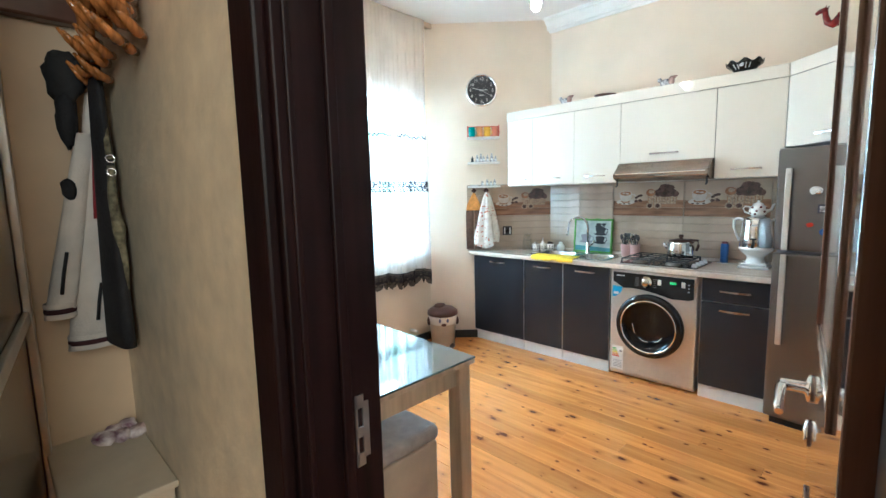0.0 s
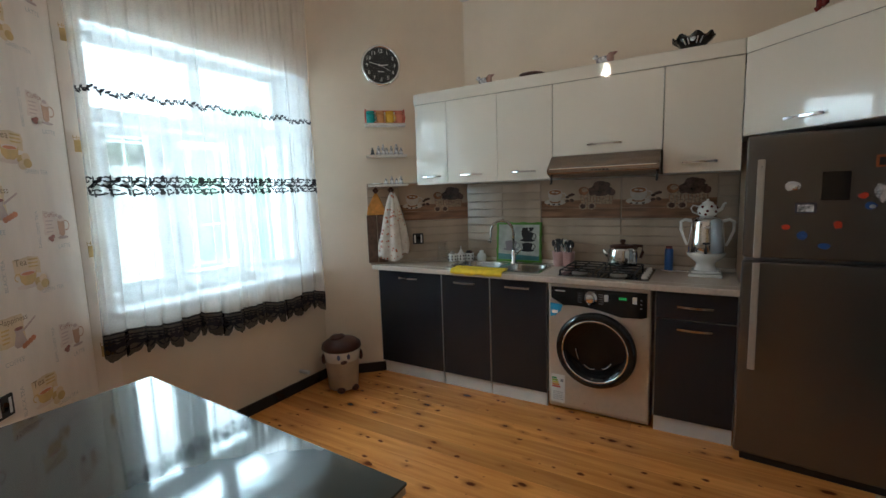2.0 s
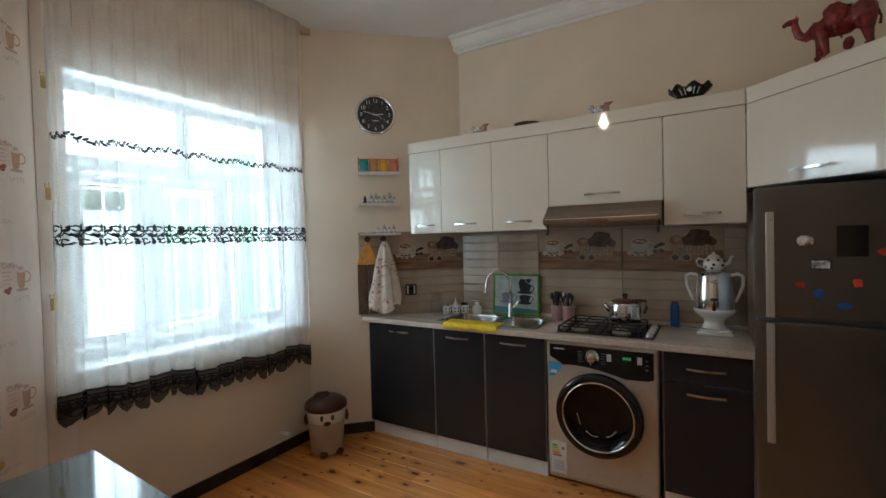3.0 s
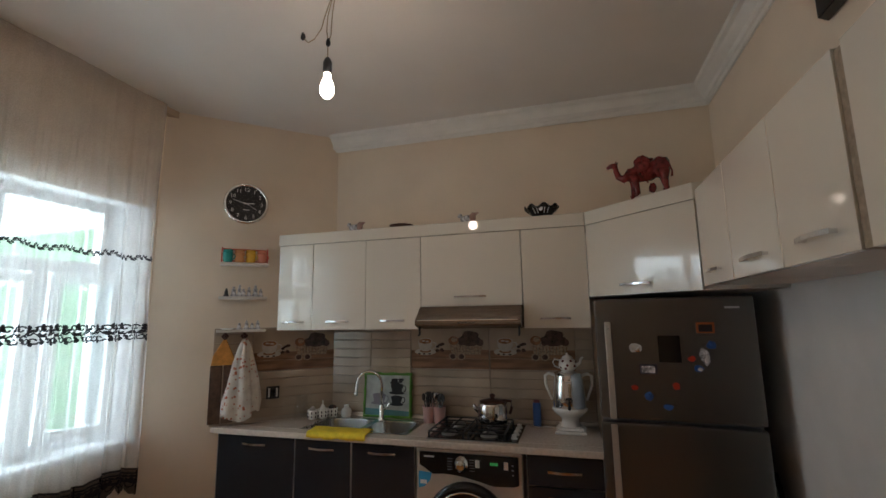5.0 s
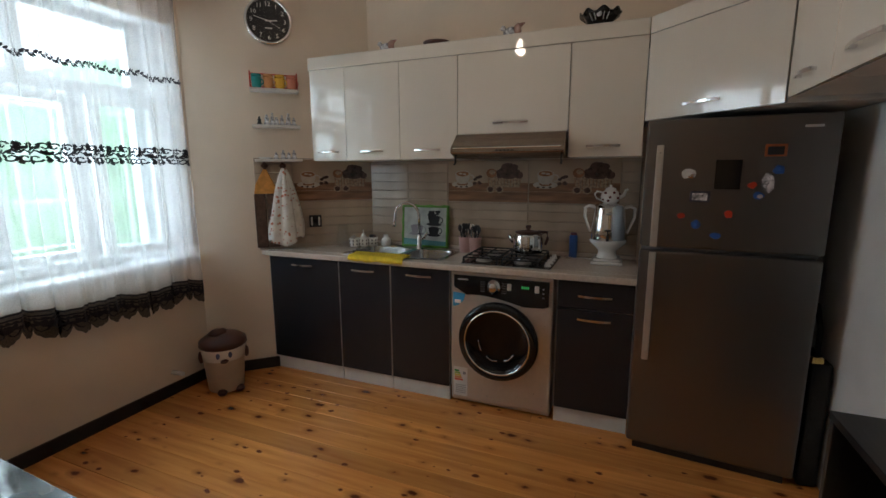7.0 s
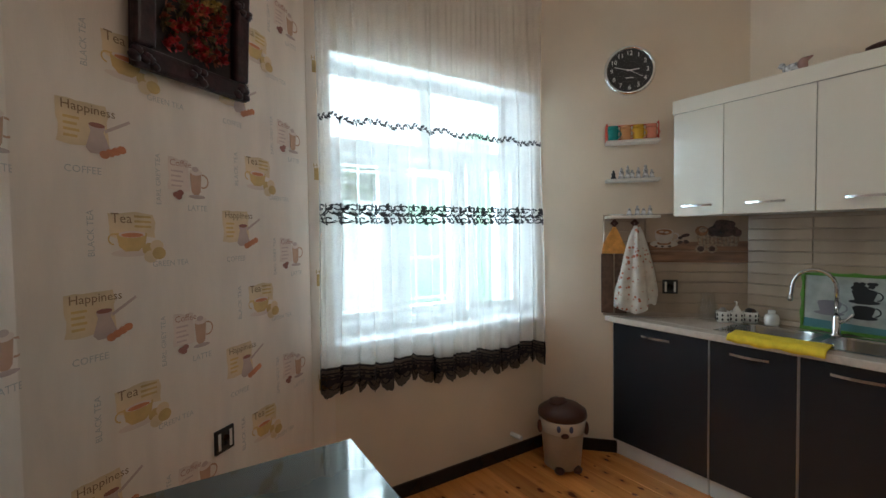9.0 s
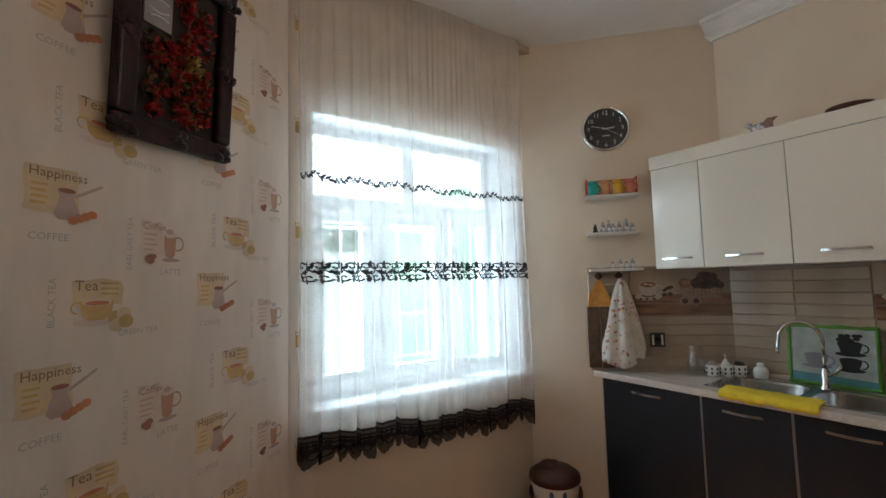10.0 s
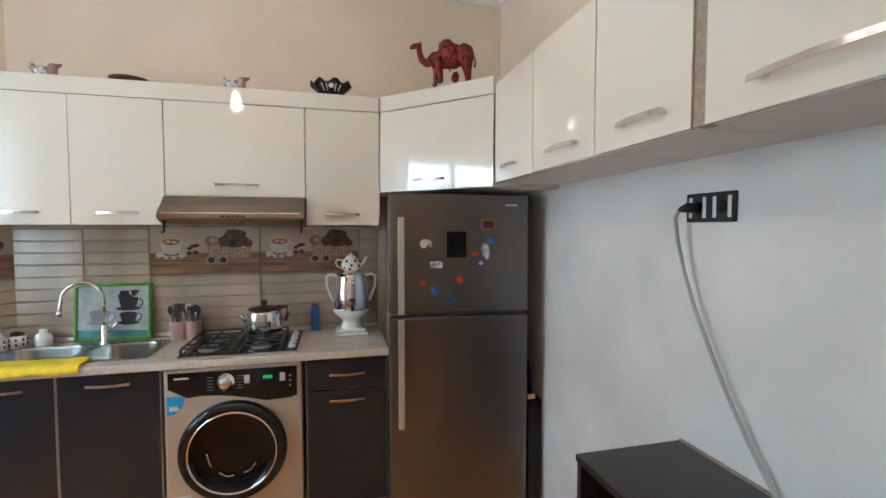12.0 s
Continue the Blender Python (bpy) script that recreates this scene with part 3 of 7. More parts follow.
base_unit(4.99, 5.56, "anthracite base cabinet with one door in the corner", poly=[(FX + 0.02, 4.992), (4.945, 4.992), (4.945, 5.02), (FX + 0.02, 5.56)])
base_unit(4.608, 4.985, "anthracite base cabinet with one door under the sink")
base_unit(4.207, 4.602, "anthracite base cabinet with one door beside the washing machine")
base_unit(3.195, 3.582, "anthracite base cabinet with a drawer over a door", drawer=True)

# worktop with the sink hole
wt = thing("worktop", "beige speckled worktop with a rounded front edge", "worktop")
bm = B()
prism(bm, [(4.408, 3.188), (4.50, 3.188), (4.50, 5.503), (4.408, 5.60)], 0.83, 0.866, 0.006)
part("front_edge", bm, COUNTER, wt)
bm = B()
prism(bm, [(4.5005, 3.188), (4.948, 3.188), (4.948, 4.28), (4.5005, 4.28)], 0.83, 0.866)
prism(bm, [(4.5005, 4.99), (4.948, 4.99), (4.948, 5.02), (4.5005, 5.503)], 0.83, 0.866)
prism(bm, [(4.85, 4.28), (4.948, 4.28), (4.948, 4.99), (4.85, 4.99)], 0.83, 0.866)
part("board", bm, COUNTER, wt)
bm = B()
box(bm, 4.925, 4.947, 3.19, 5.0, 0.867, 0.892, 0.006)
tagged(part("worktop_upstand", bm, COUNTER), "beige upstand along the tiles", "upstand")
bm = B()
m = along(NE, N2)
box(bm, 0.03, 0.80, -0.024, -0.002, 0.867, 0.892, 0.006)
ob = tagged(part("worktop_upstand", bm, COUNTER, m=m), "beige upstand along the slanting tiles", "upstand")

# ---- washing machine ----
wm = thing("washing_machine", "silver front-loading washing machine with a black round door", "washing machine")
Y0, Y1 = 3.602, 4.197
bm = B()
box(bm, FX + 0.012, 4.93, Y0, Y1, 0.012, 0.822, 0.01)
part("body", bm, SILVER, wm)
bm = B()
box(bm, FX - 0.002, FX + 0.03, Y0 + 0.001, Y1 - 0.001, 0.03, 0.824, 0.012, 3)
part("front", bm, SILVER, wm)
bm = B()
# black control panel with the swooping lower edge
pts = [(Y1 - 0.022, 0.805), (Y0 + 0.022, 0.805), (Y0 + 0.022, 0.665), (Y0 + 0.05, 0.655), (Y0 + 0.16, 0.65)]
for i in range(9):
    a = i / 8
    pts.append((Y0 + 0.16 + a * 0.28, 0.65 + 0.045 * math.sin(math.pi * a * 0.5)))
pts += [(Y1 - 0.10, 0.69), (Y1 - 0.022, 0.735)]
lo = [bm.verts.new((FX - 0.0075, y, z)) for y, z in pts]
hi = [bm.verts.new((FX + 0.002, y, z)) for y, z in pts]
bm.faces.new(lo)
for i in range(len(pts)):
    bm.faces.new((lo[i], hi[i], hi[(i + 1) % len(pts)], lo[(i + 1) % len(pts)]))
bmesh.ops.recalc_face_normals(bm, faces=bm.faces)
panel = part("control_panel", bm, BLACK, wm, "glossy black control panel")
bm = B()
lathe(bm, [(0, 0.03), (0.018, 0.03), (0.024, 0.026), (0.026, 0.006), (0.037, 0.004), (0.038, 0)], 24, pose(FX - 0.007, 3.935, 0.75, 0, -90, 0), sx=1.15)
part("program_knob", bm, CHROME, panel, "silver programme knob")
bm = B()
for y in (3.845, 3.69):
    bm = B()
    box(bm, FX - 0.0105, FX - 0.007, y - 0.012, y + 0.012, 0.738, 0.778, 0.002)
    part("button", bm, LIGHTSILVER, panel, "silver button")
for i in range(5):
    for s in (3.875, 4.0):
        bm = B()
        box(bm, FX - 0.0085, FX - 0.007, s - 0.014, s + 0.014, 0.719 + i * 0.014, 0.721 + i * 0.014)
        part("marking", bm, EDGE, panel)
for i in range(3):
    bm = B()
    box(bm, FX - 0.009, FX - 0.007, 3.655 - 0.005, 3.655 + 0.005, 0.711 + i * 0.024, 0.717 + i * 0.024)
    part("small_button", bm, EDGE, panel)
LED = bpy.data.materials.new("green_display")
LED.use_nodes = True
LED.node_tree.nodes["Principled BSDF"].inputs["Emission Color"].default_value = (0.1, 0.9, 0.2, 1)
LED.node_tree.nodes["Principled BSDF"].inputs["Emission Strength"].default_value = 0.25
LED.node_tree.nodes["Principled BSDF"].inputs["Base Color"].default_value = (0.01, 0.03, 0.01, 1)
bm = B()
for i in range(4):
    box(bm, FX - 0.0085, FX - 0.007, 3.735 + i * 0.011, 3.742 + i * 0.011, 0.755, 0.77)
part("display", bm, LED, panel, "small green display")
bm = B()
box(bm, FX - 0.0085, FX - 0.007, 4.09, 4.15, 0.777, 0.785)
part("maker_mark", bm, LIGHTSILVER, panel)
DC = (3.905, 0.432)
dm = pose(FX - 0.003, DC[0], DC[1], 0, -90, 0)
bm = B()
lathe(bm, [(0.232, 0), (0.235, 0.02), (0.226, 0.042), (0.208, 0.05), (0.192, 0.046), (0.186, 0.036)], 56, dm)
rim = part("door", bm, BLACK, wm, "glossy black door ring")
bm = B()
lathe(bm, [(0.193, 0.046), (0.1915, 0.0505), (0.186, 0.0505), (0.184, 0.044)], 56, dm)
part("chrome_ring", bm, CHROME, rim, "chrome inner ring")
bm = B()
lathe(bm, [(0.187, 0.04), (0.178, 0.028), (0.16, 0.017), (0.12, 0.010), (0.06, 0.009), (0.0, 0.013)], 48, dm)
part("door_glass", bm, DARKGLASS, rim, "dark bulging door glass")
DRUM = mat("steel_drum", (0.35, 0.36, 0.38), 0.25, metal=1.0, spread=0.2, scale=20)
for i in range(3):
    bm = B()
    a = math.radians(215 + 55 * i)
    tube(bm, arc((FX - 0.022, DC[0] + 0.115 * math.cos(a), DC[1] + 0.115 * math.sin(a)), (FX - 0.022, DC[0] + 0.115 * math.cos(a + 0.6), DC[1] + 0.115 * math.sin(a + 0.6)), (0, 0, -0.012)), 0.005, 6)
    part("drum_rib", bm, DRUM, rim)
bm = B()
LABEL = mat("white_energy_label", (0.78, 0.78, 0.76), 0.4)
box(bm, FX - 0.004, FX - 0.0018, 4.09, 4.178, 0.05, 0.235)
lab = part("energy_label", bm, LABEL, wm, "white energy label with coloured bars")
for i, c in enumerate(((0.05, 0.35, 0.08), (0.35, 0.5, 0.05), (0.75, 0.6, 0.05), (0.75, 0.3, 0.04), (0.65, 0.08, 0.04))):
    bm = B()
    box(bm, FX - 0.0055, FX - 0.004, 4.165 - 0.022 - 0.006 * i, 4.172, 0.205 - i * 0.014, 0.215 - i * 0.014)
    part("colour_bar", bm, mat("label_bar", c, 0.4), lab)
bm = B()
box(bm, FX - 0.0055, FX - 0.004, 4.10, 4.118, 0.19, 0.207)
PRINTGREY = mat("label_print_grey", (0.3, 0.3, 0.32), 0.5)
part("class_mark", bm, PRINTGREY, lab)
for i in range(5):
    bm = B()
    box(bm, FX - 0.0055, FX - 0.004, 4.10, 4.165, 0.07 + i * 0.012, 0.073 + i * 0.012)
    part("print_line", bm, PRINTGREY, lab)
bm = B()
ps = [(4.182, 0.70), (4.105, 0.695), (4.115, 0.655), (4.15, 0.62), (4.182, 0.612)]
bm.faces.new([bm.verts.new((FX - 0.0042, y, z)) for y, z in ps])
st = part("blue_sticker", bm, mat("cyan_sticker", (0.03, 0.32, 0.6), 0.35), wm, "cyan sticker under the panel")
bm = B()
box(bm, FX - 0.0055, FX - 0.0043, 4.135, 4.172, 0.635, 0.655)
part("sticker_print", bm, LABEL, st)
for y in (Y0 + 0.04, Y1 - 0.04):
    for x in (FX + 0.06, 4.88):
        bm = B()
        lathe(bm, [(0.02, 0), (0.022, 0.004), (0.014, 0.014)], 12, Matrix.Translation((x, y, 0)))
        part("foot", bm, MATTBLACK, wm)

# ---- upper cabinets ----
UX = 4.607


def upper_unit(y0, y1, z0, label, handle_mid=None, hw=0.085, poly=None):
    c = thing("wall_cabinet", label, "cabinet", group="upper cabinets")
    bm = B()
    if poly:
        prism(bm, poly, z0, 2.06)
    else:
        box(bm, UX + 0.02, 4.945, y0 + 0.0015, y1 - 0.0015, z0, 2.06)
    part("body", bm, CARCASS, c)
    bm = B()
    box(bm, UX, UX + 0.018, y0 + 0.0002, y1 - 0.0002, z0 + 0.001, 2.061, 0.0005, 1)
    dd = part("door", bm, WHITE, c, "cream-white gloss door")
    mid = handle_mid or (y0 + y1) / 2
    bow_handle(dd, mid - hw, mid + hw, UX, z0 + 0.055)
    return c


upper_unit(5.003, 5.272, 1.475, "narrow cream-white gloss wall cabinet against the slanting wall", poly=[(UX + 0.02, 5.004), (4.945, 5.004), (4.945, 5.02), (4.722, 5.265), (UX + 0.02, 5.27)])
upper_unit(4.606, 5.0, 1.475, "cream-white gloss wall cabinet with one door")
upper_unit(4.222, 4.603, 1.475, "cream-white gloss wall cabinet with one door beside the hood")
upper_unit(3.584, 4.218, 1.615, "wide cream-white gloss flap cabinet over the hood", hw=0.10)
upper_unit(3.208, 3.58, 1.475, "cream-white gloss wall cabinet with one door beside the fridge", handle_mid=3.40)
# cabinet top board
bm = B()
prism(bm, [(UX - 0.012, 3.21), (4.945, 3.0), (4.945, 5.02), (4.722, 5.268), (UX - 0.012, 5.275)], 2.062, 2.14, 0.004)
tagged(part("cabinet_cornice_board", bm, WHITE), "cream-white board crowning the wall cabinets", "board")

# diagonal corner cabinet over the fridge
P, Q = Vector((4.607, 3.205, 0)), Vector((4.15, 2.74, 0))
cm = along((P.x, P.y), (Q.x, Q.y))
L = (Q - P).length
c = thing("corner_wall_cabinet", "cream-white gloss diagonal corner cabinet above the fridge", "cabinet")
bm = B()
prism(bm, [(P.x + 0.014, P.y - 0.014), (Q.x + 0.014, Q.y - 0.014), (4.16, 2.405), (4.945, 2.405), (4.945, 3.2)], 1.648, 2.06)
part("body", bm, CARCASS, c)
bm = B()
box(bm, 0.001, L - 0.001, -0.0005, 0.0125, 1.649, 2.061, 0.0006, 1)
dd = part("door", bm, WHITE, c, "cream-white gloss flap door", m=cm)
bow_handle(dd, 0.22, 0.40, 0.0, 1.70, axis="x")
bm = B()
prism(bm, [(P.x - 0.01, P.y + 0.002), (Q.x - 0.008, Q.y + 0.006), (4.16, 2.405), (4.945, 2.405), (4.945, 2.995)], 2.062, 2.14, 0.003)
tagged(part("cabinet_cornice_board", bm, WHITE), "cream-white board crowning the corner cabinet", "board")

# south wall cabinets
def south_unit(x0, x1, hx, label, fill=False):
    c = thing("wall_cabinet", label, "cabinet", group="upper cabinets")
    bm = B()
    box(bm, x0 + 0.0015, x1 - 0.0015, 2.405, 2.72, 1.662, 2.095)
    part("body", bm, CARCASS, c)
    bm = B()
    box(bm, x0 + 0.0005, x1 - 0.0005, 2.722, 2.74, 1.662, 2.098, 0.0015)
    dd = part("door", bm, WHITE, c, "cream-white gloss door")
    for a, b in hx:
        bow_handle(dd, a, b, 2.74, 1.715, axis="x", out=0.028)
    return c


south_unit(3.75, 4.128, [(3.86, 4.02)], "cream-white gloss wall cabinet next to the corner")
south_unit(3.352, 3.747, [(3.43, 3.62)], "cream-white gloss wall cabinet with a chrome handle")
south_unit(3.005, 3.349, [(3.07, 3.23)], "cream-white gloss wall cabinet ending at a raw edge")
bm = B()
box(bm, 2.972, 3.003, 2.70, 2.735, 1.6635, 2.09)
tagged(part("filler_panel", bm, BOARDEDGE), "bare brown chipboard filler between two cabinets", "panel")
bm = B()
box(bm, 2.971, 3.0035, 2.41, 2.699, 1.6622, 2.09)
part("inner_board", bm, CARCASS, south_unit(2.40, 2.971, [(2.60, 2.865)], "wide cream-white gloss wall cabinet with a long handle"))

# ---- hood ----
hood = thing("cooker_hood", "slim stainless steel cooker hood under the flap cabinet", "hood")
bm = B()
vs = []
prof = [(4.93, 1.613), (4.585, 1.613), (4.568, 1.607), (4.522, 1.565), (4.488, 1.541), (4.477, 1.528), (4.475, 1.508), (4.485, 1.497), (4.54, 1.478), (4.93, 1.478)]
for y in (3.586, 4.216):
    vs.append([bm.verts.new((x, y, z)) for x, z in prof])
n = len(prof)
for i in range(n):
    bm.faces.new((vs[0][i], vs[1][i], vs[1][(i + 1) % n], vs[0][(i + 1) % n]))
bm.faces.new(vs[0])
bm.faces.new(vs[1][::-1])
bmesh.ops.recalc_face_normals(bm, faces=bm.faces)
bmesh.ops.bevel(bm, geom=list(bm.edges), offset=0.003, segments=2, affect="EDGES")
part("body", bm, HOODSTEEL, hood)
bm = B()
box(bm, 4.4735, 4.4785, 3.60, 4.20, 1.524, 1.531, 0.002)
part("front_lip", bm, CHROME, hood, "bright front lip")
bm = B()
for i in range(5):
    box(bm, 4.4725, 4.478, 3.85 + i * 0.022, 3.862 + i * 0.022, 1.511, 1.517)
part("hood_button", bm, MATTBLACK, hood)
for y in (3.60, 4.20):
    bm = B()
    tube(bm, [(4.52, y, 1.486), (4.52, y, 1.445), (4.50, y, 1.440)], 0.006, 6)
    part("hook", bm, MATTBLACK, hood, "black bracket under the hood")

# ---- fridge ----
FM = Matrix.Translation((4.262, 2.512, 0)) @ pose(0, 0, 0, 0, 0, -5.5)
fr = thing("fridge", "tall silver-grey two-door fridge freezer with magnets", "fridge", FM)
FW = 0.69
bm = B()
box(bm, 0.065, 0.60, 0.004, FW - 0.004, 0.03, 1.62, 0.012)
part("body", bm, FRIDGE_SIDE, fr)
for nm, z0, z1 in (("fridge_door", 0.045, 1.032), ("freezer_door", 1.048, 1.622)):
    bm = B()
    box(bm, 0.0, 0.06, 0, FW, z0, z1, 0.014, 3)
    part(nm, bm, FRIDGE, fr, "silver-grey door")
for z0, z1 in ((0.50, 1.028), (1.052, 1.51)):
    bm = B()
    box(bm, -0.034, -0.022, FW - 0.075, FW - 0.045, z0, z1, 0.005)
    for z in (z0 + 0.03, z1 - 0.03):
        box(bm, -0.024, 0.002, FW - 0.07, FW - 0.05, z - 0.02, z + 0.02, 0.003)
    part("handle", bm, SILVER, fr, "long flat silver handle")
bm = B()
box(bm, 0.03, 0.58, 0.03, FW - 0.03, 0, 0.035)
part("base", bm, MATTBLACK, fr)
bm = B()
box(bm, -0.0015, 0.001, 0.06, 0.12, 1.565, 1.575)
part("maker_mark", bm, LIGHTSILVER, fr)

# ---- table ----
tb = thing("dining_table", "beech dining table with a dark glossy top", "table")
TX0, TX1, TY0, TY1 = 1.69, 2.52, 3.905, 5.125
bm = B()
prism(bm, [(TX0, TY0), (2.497, TY0), (2.548, TY1), (1.74, TY1)], 0.748, 0.756, 0.002)
part("tabletop", bm, TABLETOP, tb, "dark glossy sheet top")
bm = B()
prism(bm, [(TX0 + 0.002, TY0 + 0.002), (2.495, TY0 + 0.002), (2.546, TY1 - 0.002), (1.742, TY1 - 0.002)], 0.728, 0.7475, 0.003)
part("top_board", bm, TABLEWOOD, tb)
for x, y in ((TX0 + 0.05, TY0 + 0.05), (2.45, TY0 + 0.05), (1.80, TY1 - 0.06), (2.49, TY1 - 0.06)):
    bm = B()
    box(bm, x - 0.032, x + 0.032, y - 0.032, y + 0.032, 0, 0.728, 0.004)
    part("leg", bm, TABLEWOOD, tb)
for a in ((TX0 + 0.08, 2.42, TY0 + 0.035, TY0 + 0.06), (1.83, 2.46, TY1 - 0.075, TY1 - 0.05)):
    bm = B()
    box(bm, *a, 0.645, 0.728, 0.002)
    part("apron", bm, TABLEWOOD, tb)
for x in (2.445, 1.76):
    bm = B()
    box(bm, x - 0.012, x + 0.012, TY0 + 0.085, TY1 - 0.09, 0.645, 0.728, 0.002)
    part("apron", bm, TABLEWOOD, tb)

# ---- black side cabinet ----
bc = thing("side_desk", "black veneered side desk against the pale wall", "desk")
bm = B()
box(bm, 2.75, 3.375, 2.415, 2.77, 0.78, 0.80, 0.002)
part("top", bm, CABBLACK, bc)
bm = B()
box(bm, 2.75, 3.37, 2.418, 2.43, 0.02, 0.779)
part("back_panel", bm, CABBLACK, bc)
bm = B()
box(bm, 2.75, 2.769, 2.431, 2.765, 0.0, 0.779)
part("side_panel", bm, CABBLACK, bc)
bm = B()
box(bm, 3.353, 3.372, 2.431, 2.766, 0.0, 0.779, 0.002)
part("side_panel", bm, CABBLACK, bc)
bm = B()
box(bm, 2.77, 3.375, 2.402, 2.4145, 0.76, 0.803)
part("rear_edge", bm, BOARDEDGE, bc, "bare brown rear edge")

# ---- curtain ----
def sheer_mat(name, colour, solid, glow=0.5):
    m = bpy.data.materials.new(name)
    m.use_nodes = True
    nt = m.node_tree
    nt.nodes.remove(nt.nodes["Principled BSDF"])
    tr, tl, df = nt.nodes.new("ShaderNodeBsdfTransparent"), nt.nodes.new("ShaderNodeBsdfTranslucent"), nt.nodes.new("ShaderNodeBsdfDiffuse")
    for s in (tl, df):
        s.inputs[0].default_value = (*colour, 1)
    m1, m2 = nt.nodes.new("ShaderNodeMixShader"), nt.nodes.new("ShaderNodeMixShader")
    m1.inputs[0].default_value = glow
    nt.links.new(df.outputs[0], m1.inputs[1])
    nt.links.new(tl.outputs[0], m1.inputs[2])
    tc = nt.nodes.new("ShaderNodeTexCoord")
    weave = nt.nodes.new("ShaderNodeTexVoronoi")
    weave.inputs["Scale"].default_value = 240
    nt.links.new(tc.outputs["Object"], weave.inputs["Vector"])
    cloth = nt.nodes.new("ShaderNodeTexNoise")
    cloth.inputs["Scale"].default_value = 6
    nt.links.new(tc.outputs["Object"], cloth.inputs["Vector"])
    r1, r2, add = nt.nodes.new("ShaderNodeMapRange"), nt.nodes.new("ShaderNodeMapRange"), nt.nodes.new("ShaderNodeMath")
    r1.inputs[2].default_value = 0.7
    r1.inputs[3].default_value, r1.inputs[4].default_value = solid - 0.05, solid + 0.05
    r2.inputs[3].default_value, r2.inputs[4].default_value = -0.06, 0.06
    nt.links.new(weave.outputs["Distance"], r1.inputs[0])
    nt.links.new(cloth.outputs[0], r2.inputs[0])
    nt.links.new(r1.outputs[0], add.inputs[0])
    nt.links.new(r2.outputs[0], add.inputs[1])
    nt.links.new(add.outputs[0], m2.inputs[0])
    nt.links.new(tr.outputs[0], m2.inputs[1])
    nt.links.new(m1.outputs[0], m2.inputs[2])
    nt.links.new(m2.outputs[0], nt.nodes["Material Output"].inputs[0])
    return m


SHEER = sheer_mat("white_sheer_voile", (0.96, 0.95, 0.93), 0.37, 0.34)
LACENET = sheer_mat("black_lace_net", (0.012, 0.010, 0.018), 0.80, 0.1)
INK = mat("black_lace_thread", (0.012, 0.010, 0.016), 0.7)
CX0, CX1 = 2.672, 4.075


def fold(u, z):
    """The curtain's surface: u from 0 to 1 across, z up."""
    k = 0.12 + 0.88 * min(1.0, (2.96 - z) / 1.6)
    full = 0.012 + 0.020 * max(0, math.sin(17 * u + 0.6)) * (1.15 - 0.5 * u)
    x = CX0 + (CX1 - CX0) * u + k * full * math.sin(2 * math.pi * (13.0 * u + 0.9 * math.sin(5.1 * u) + 0.07 * math.sin(2.2 * z + 9 * u)) + 1.2) * min(1, 14 * u, 14 * (1 - u)) + (0.03 * (u - 0.3) * max(0, 1.5 - z))
    w = math.sin(2 * math.pi * (13.0 * u + 0.9 * math.sin(5.1 * u) + 0.07 * math.sin(2.2 * z + 9 * u)))
    w2 = math.sin(2 * math.pi * (31 * u + 0.5 * math.sin(11 * u)))
    y = 5.795 + k * (0.020 * w + 0.009 * w2) + 0.006 * math.sin(3 * z + 14 * u)
    return Vector((x, y, z))


def hem(u):
    """Height of the lace's upper edge."""
    return 0.775 - 0.055 * u + 0.02 * math.sin(7 * u) * (1 - u) + 0.012 * math.sin(23 * u)


cur = thing("curtain", "white sheer curtain with black embroidered bands and a black lace hem", "curtain")
bm = B()
NU, NZ = 420, 40
grid = []
for j in range(NZ + 1):
    row = []
    for i in range(NU + 1):
        u = i / NU
        z = hem(u) + (2.964 - hem(u)) * j / NZ
        row.append(bm.verts.new(fold(u, z)))
    grid.append(row)
for j in range(NZ):
    for i in range(NU):
        f = bm.faces.new((grid[j][i], grid[j][i + 1], grid[j + 1][i + 1], grid[j + 1][i]))
        f.smooth = True
part("sheer_panel", bm, SHEER, cur, "white sheer voile")
# lace hem with scallops
bm = B()
rows = []
for j in range(9):
    row = []
    for i in range(NU + 1):
        u = i / NU
        s = abs(math.sin(math.pi * u * 19))
        depth = 0.085 + 0.055 * s ** 0.6 + 0.006 * abs(math.sin(math.pi * u * 95))
        row.append(bm.verts.new(fold(u, hem(u) - depth * j / 8)))
    rows.append(row)
for j in range(8):
    for i in range(NU):
        bm.faces.new((rows[j][i], rows[j][i + 1], rows[j + 1][i + 1], rows[j + 1][i])).smooth = True
part("lace_hem", bm, LACENET, cur, "black scalloped lace hem")


def strip2(bm, pts, w, put):
    """A flat thread along 2D points, laid on the curtain by put()."""
    prev = None
    for i, p in enumerate(pts):
        a, b = pts[max(0, i - 1)], pts[min(len(pts) - 1, i + 1)]
        d = Vector((b[0] - a[0], b[1] - a[1])).normalized()
        h = (w[i] if isinstance(w, list) else w) / 2
        q = (bm.verts.new(put(p[0] - d.y * h, p[1] + d.x * h)), bm.verts.new(put(p[0] + d.y * h, p[1] - d.x * h)))
        if prev:
            bm.faces.new((prev[0], prev[1], q[1], q[0]))
        prev = q


def leaf2(bm, x, y, a, l, w, put):
    ca, sa = math.cos(a), math.sin(a)
    pts = [(0, 0), (0.35 * l, w / 2), (0.75 * l, w / 3), (l, 0), (0.75 * l, -w / 3), (0.35 * l, -w / 2)]
    bm.faces.new([bm.verts.new(put(x + px * ca - py * sa, y + px * sa + py * ca)) for px, py in pts])


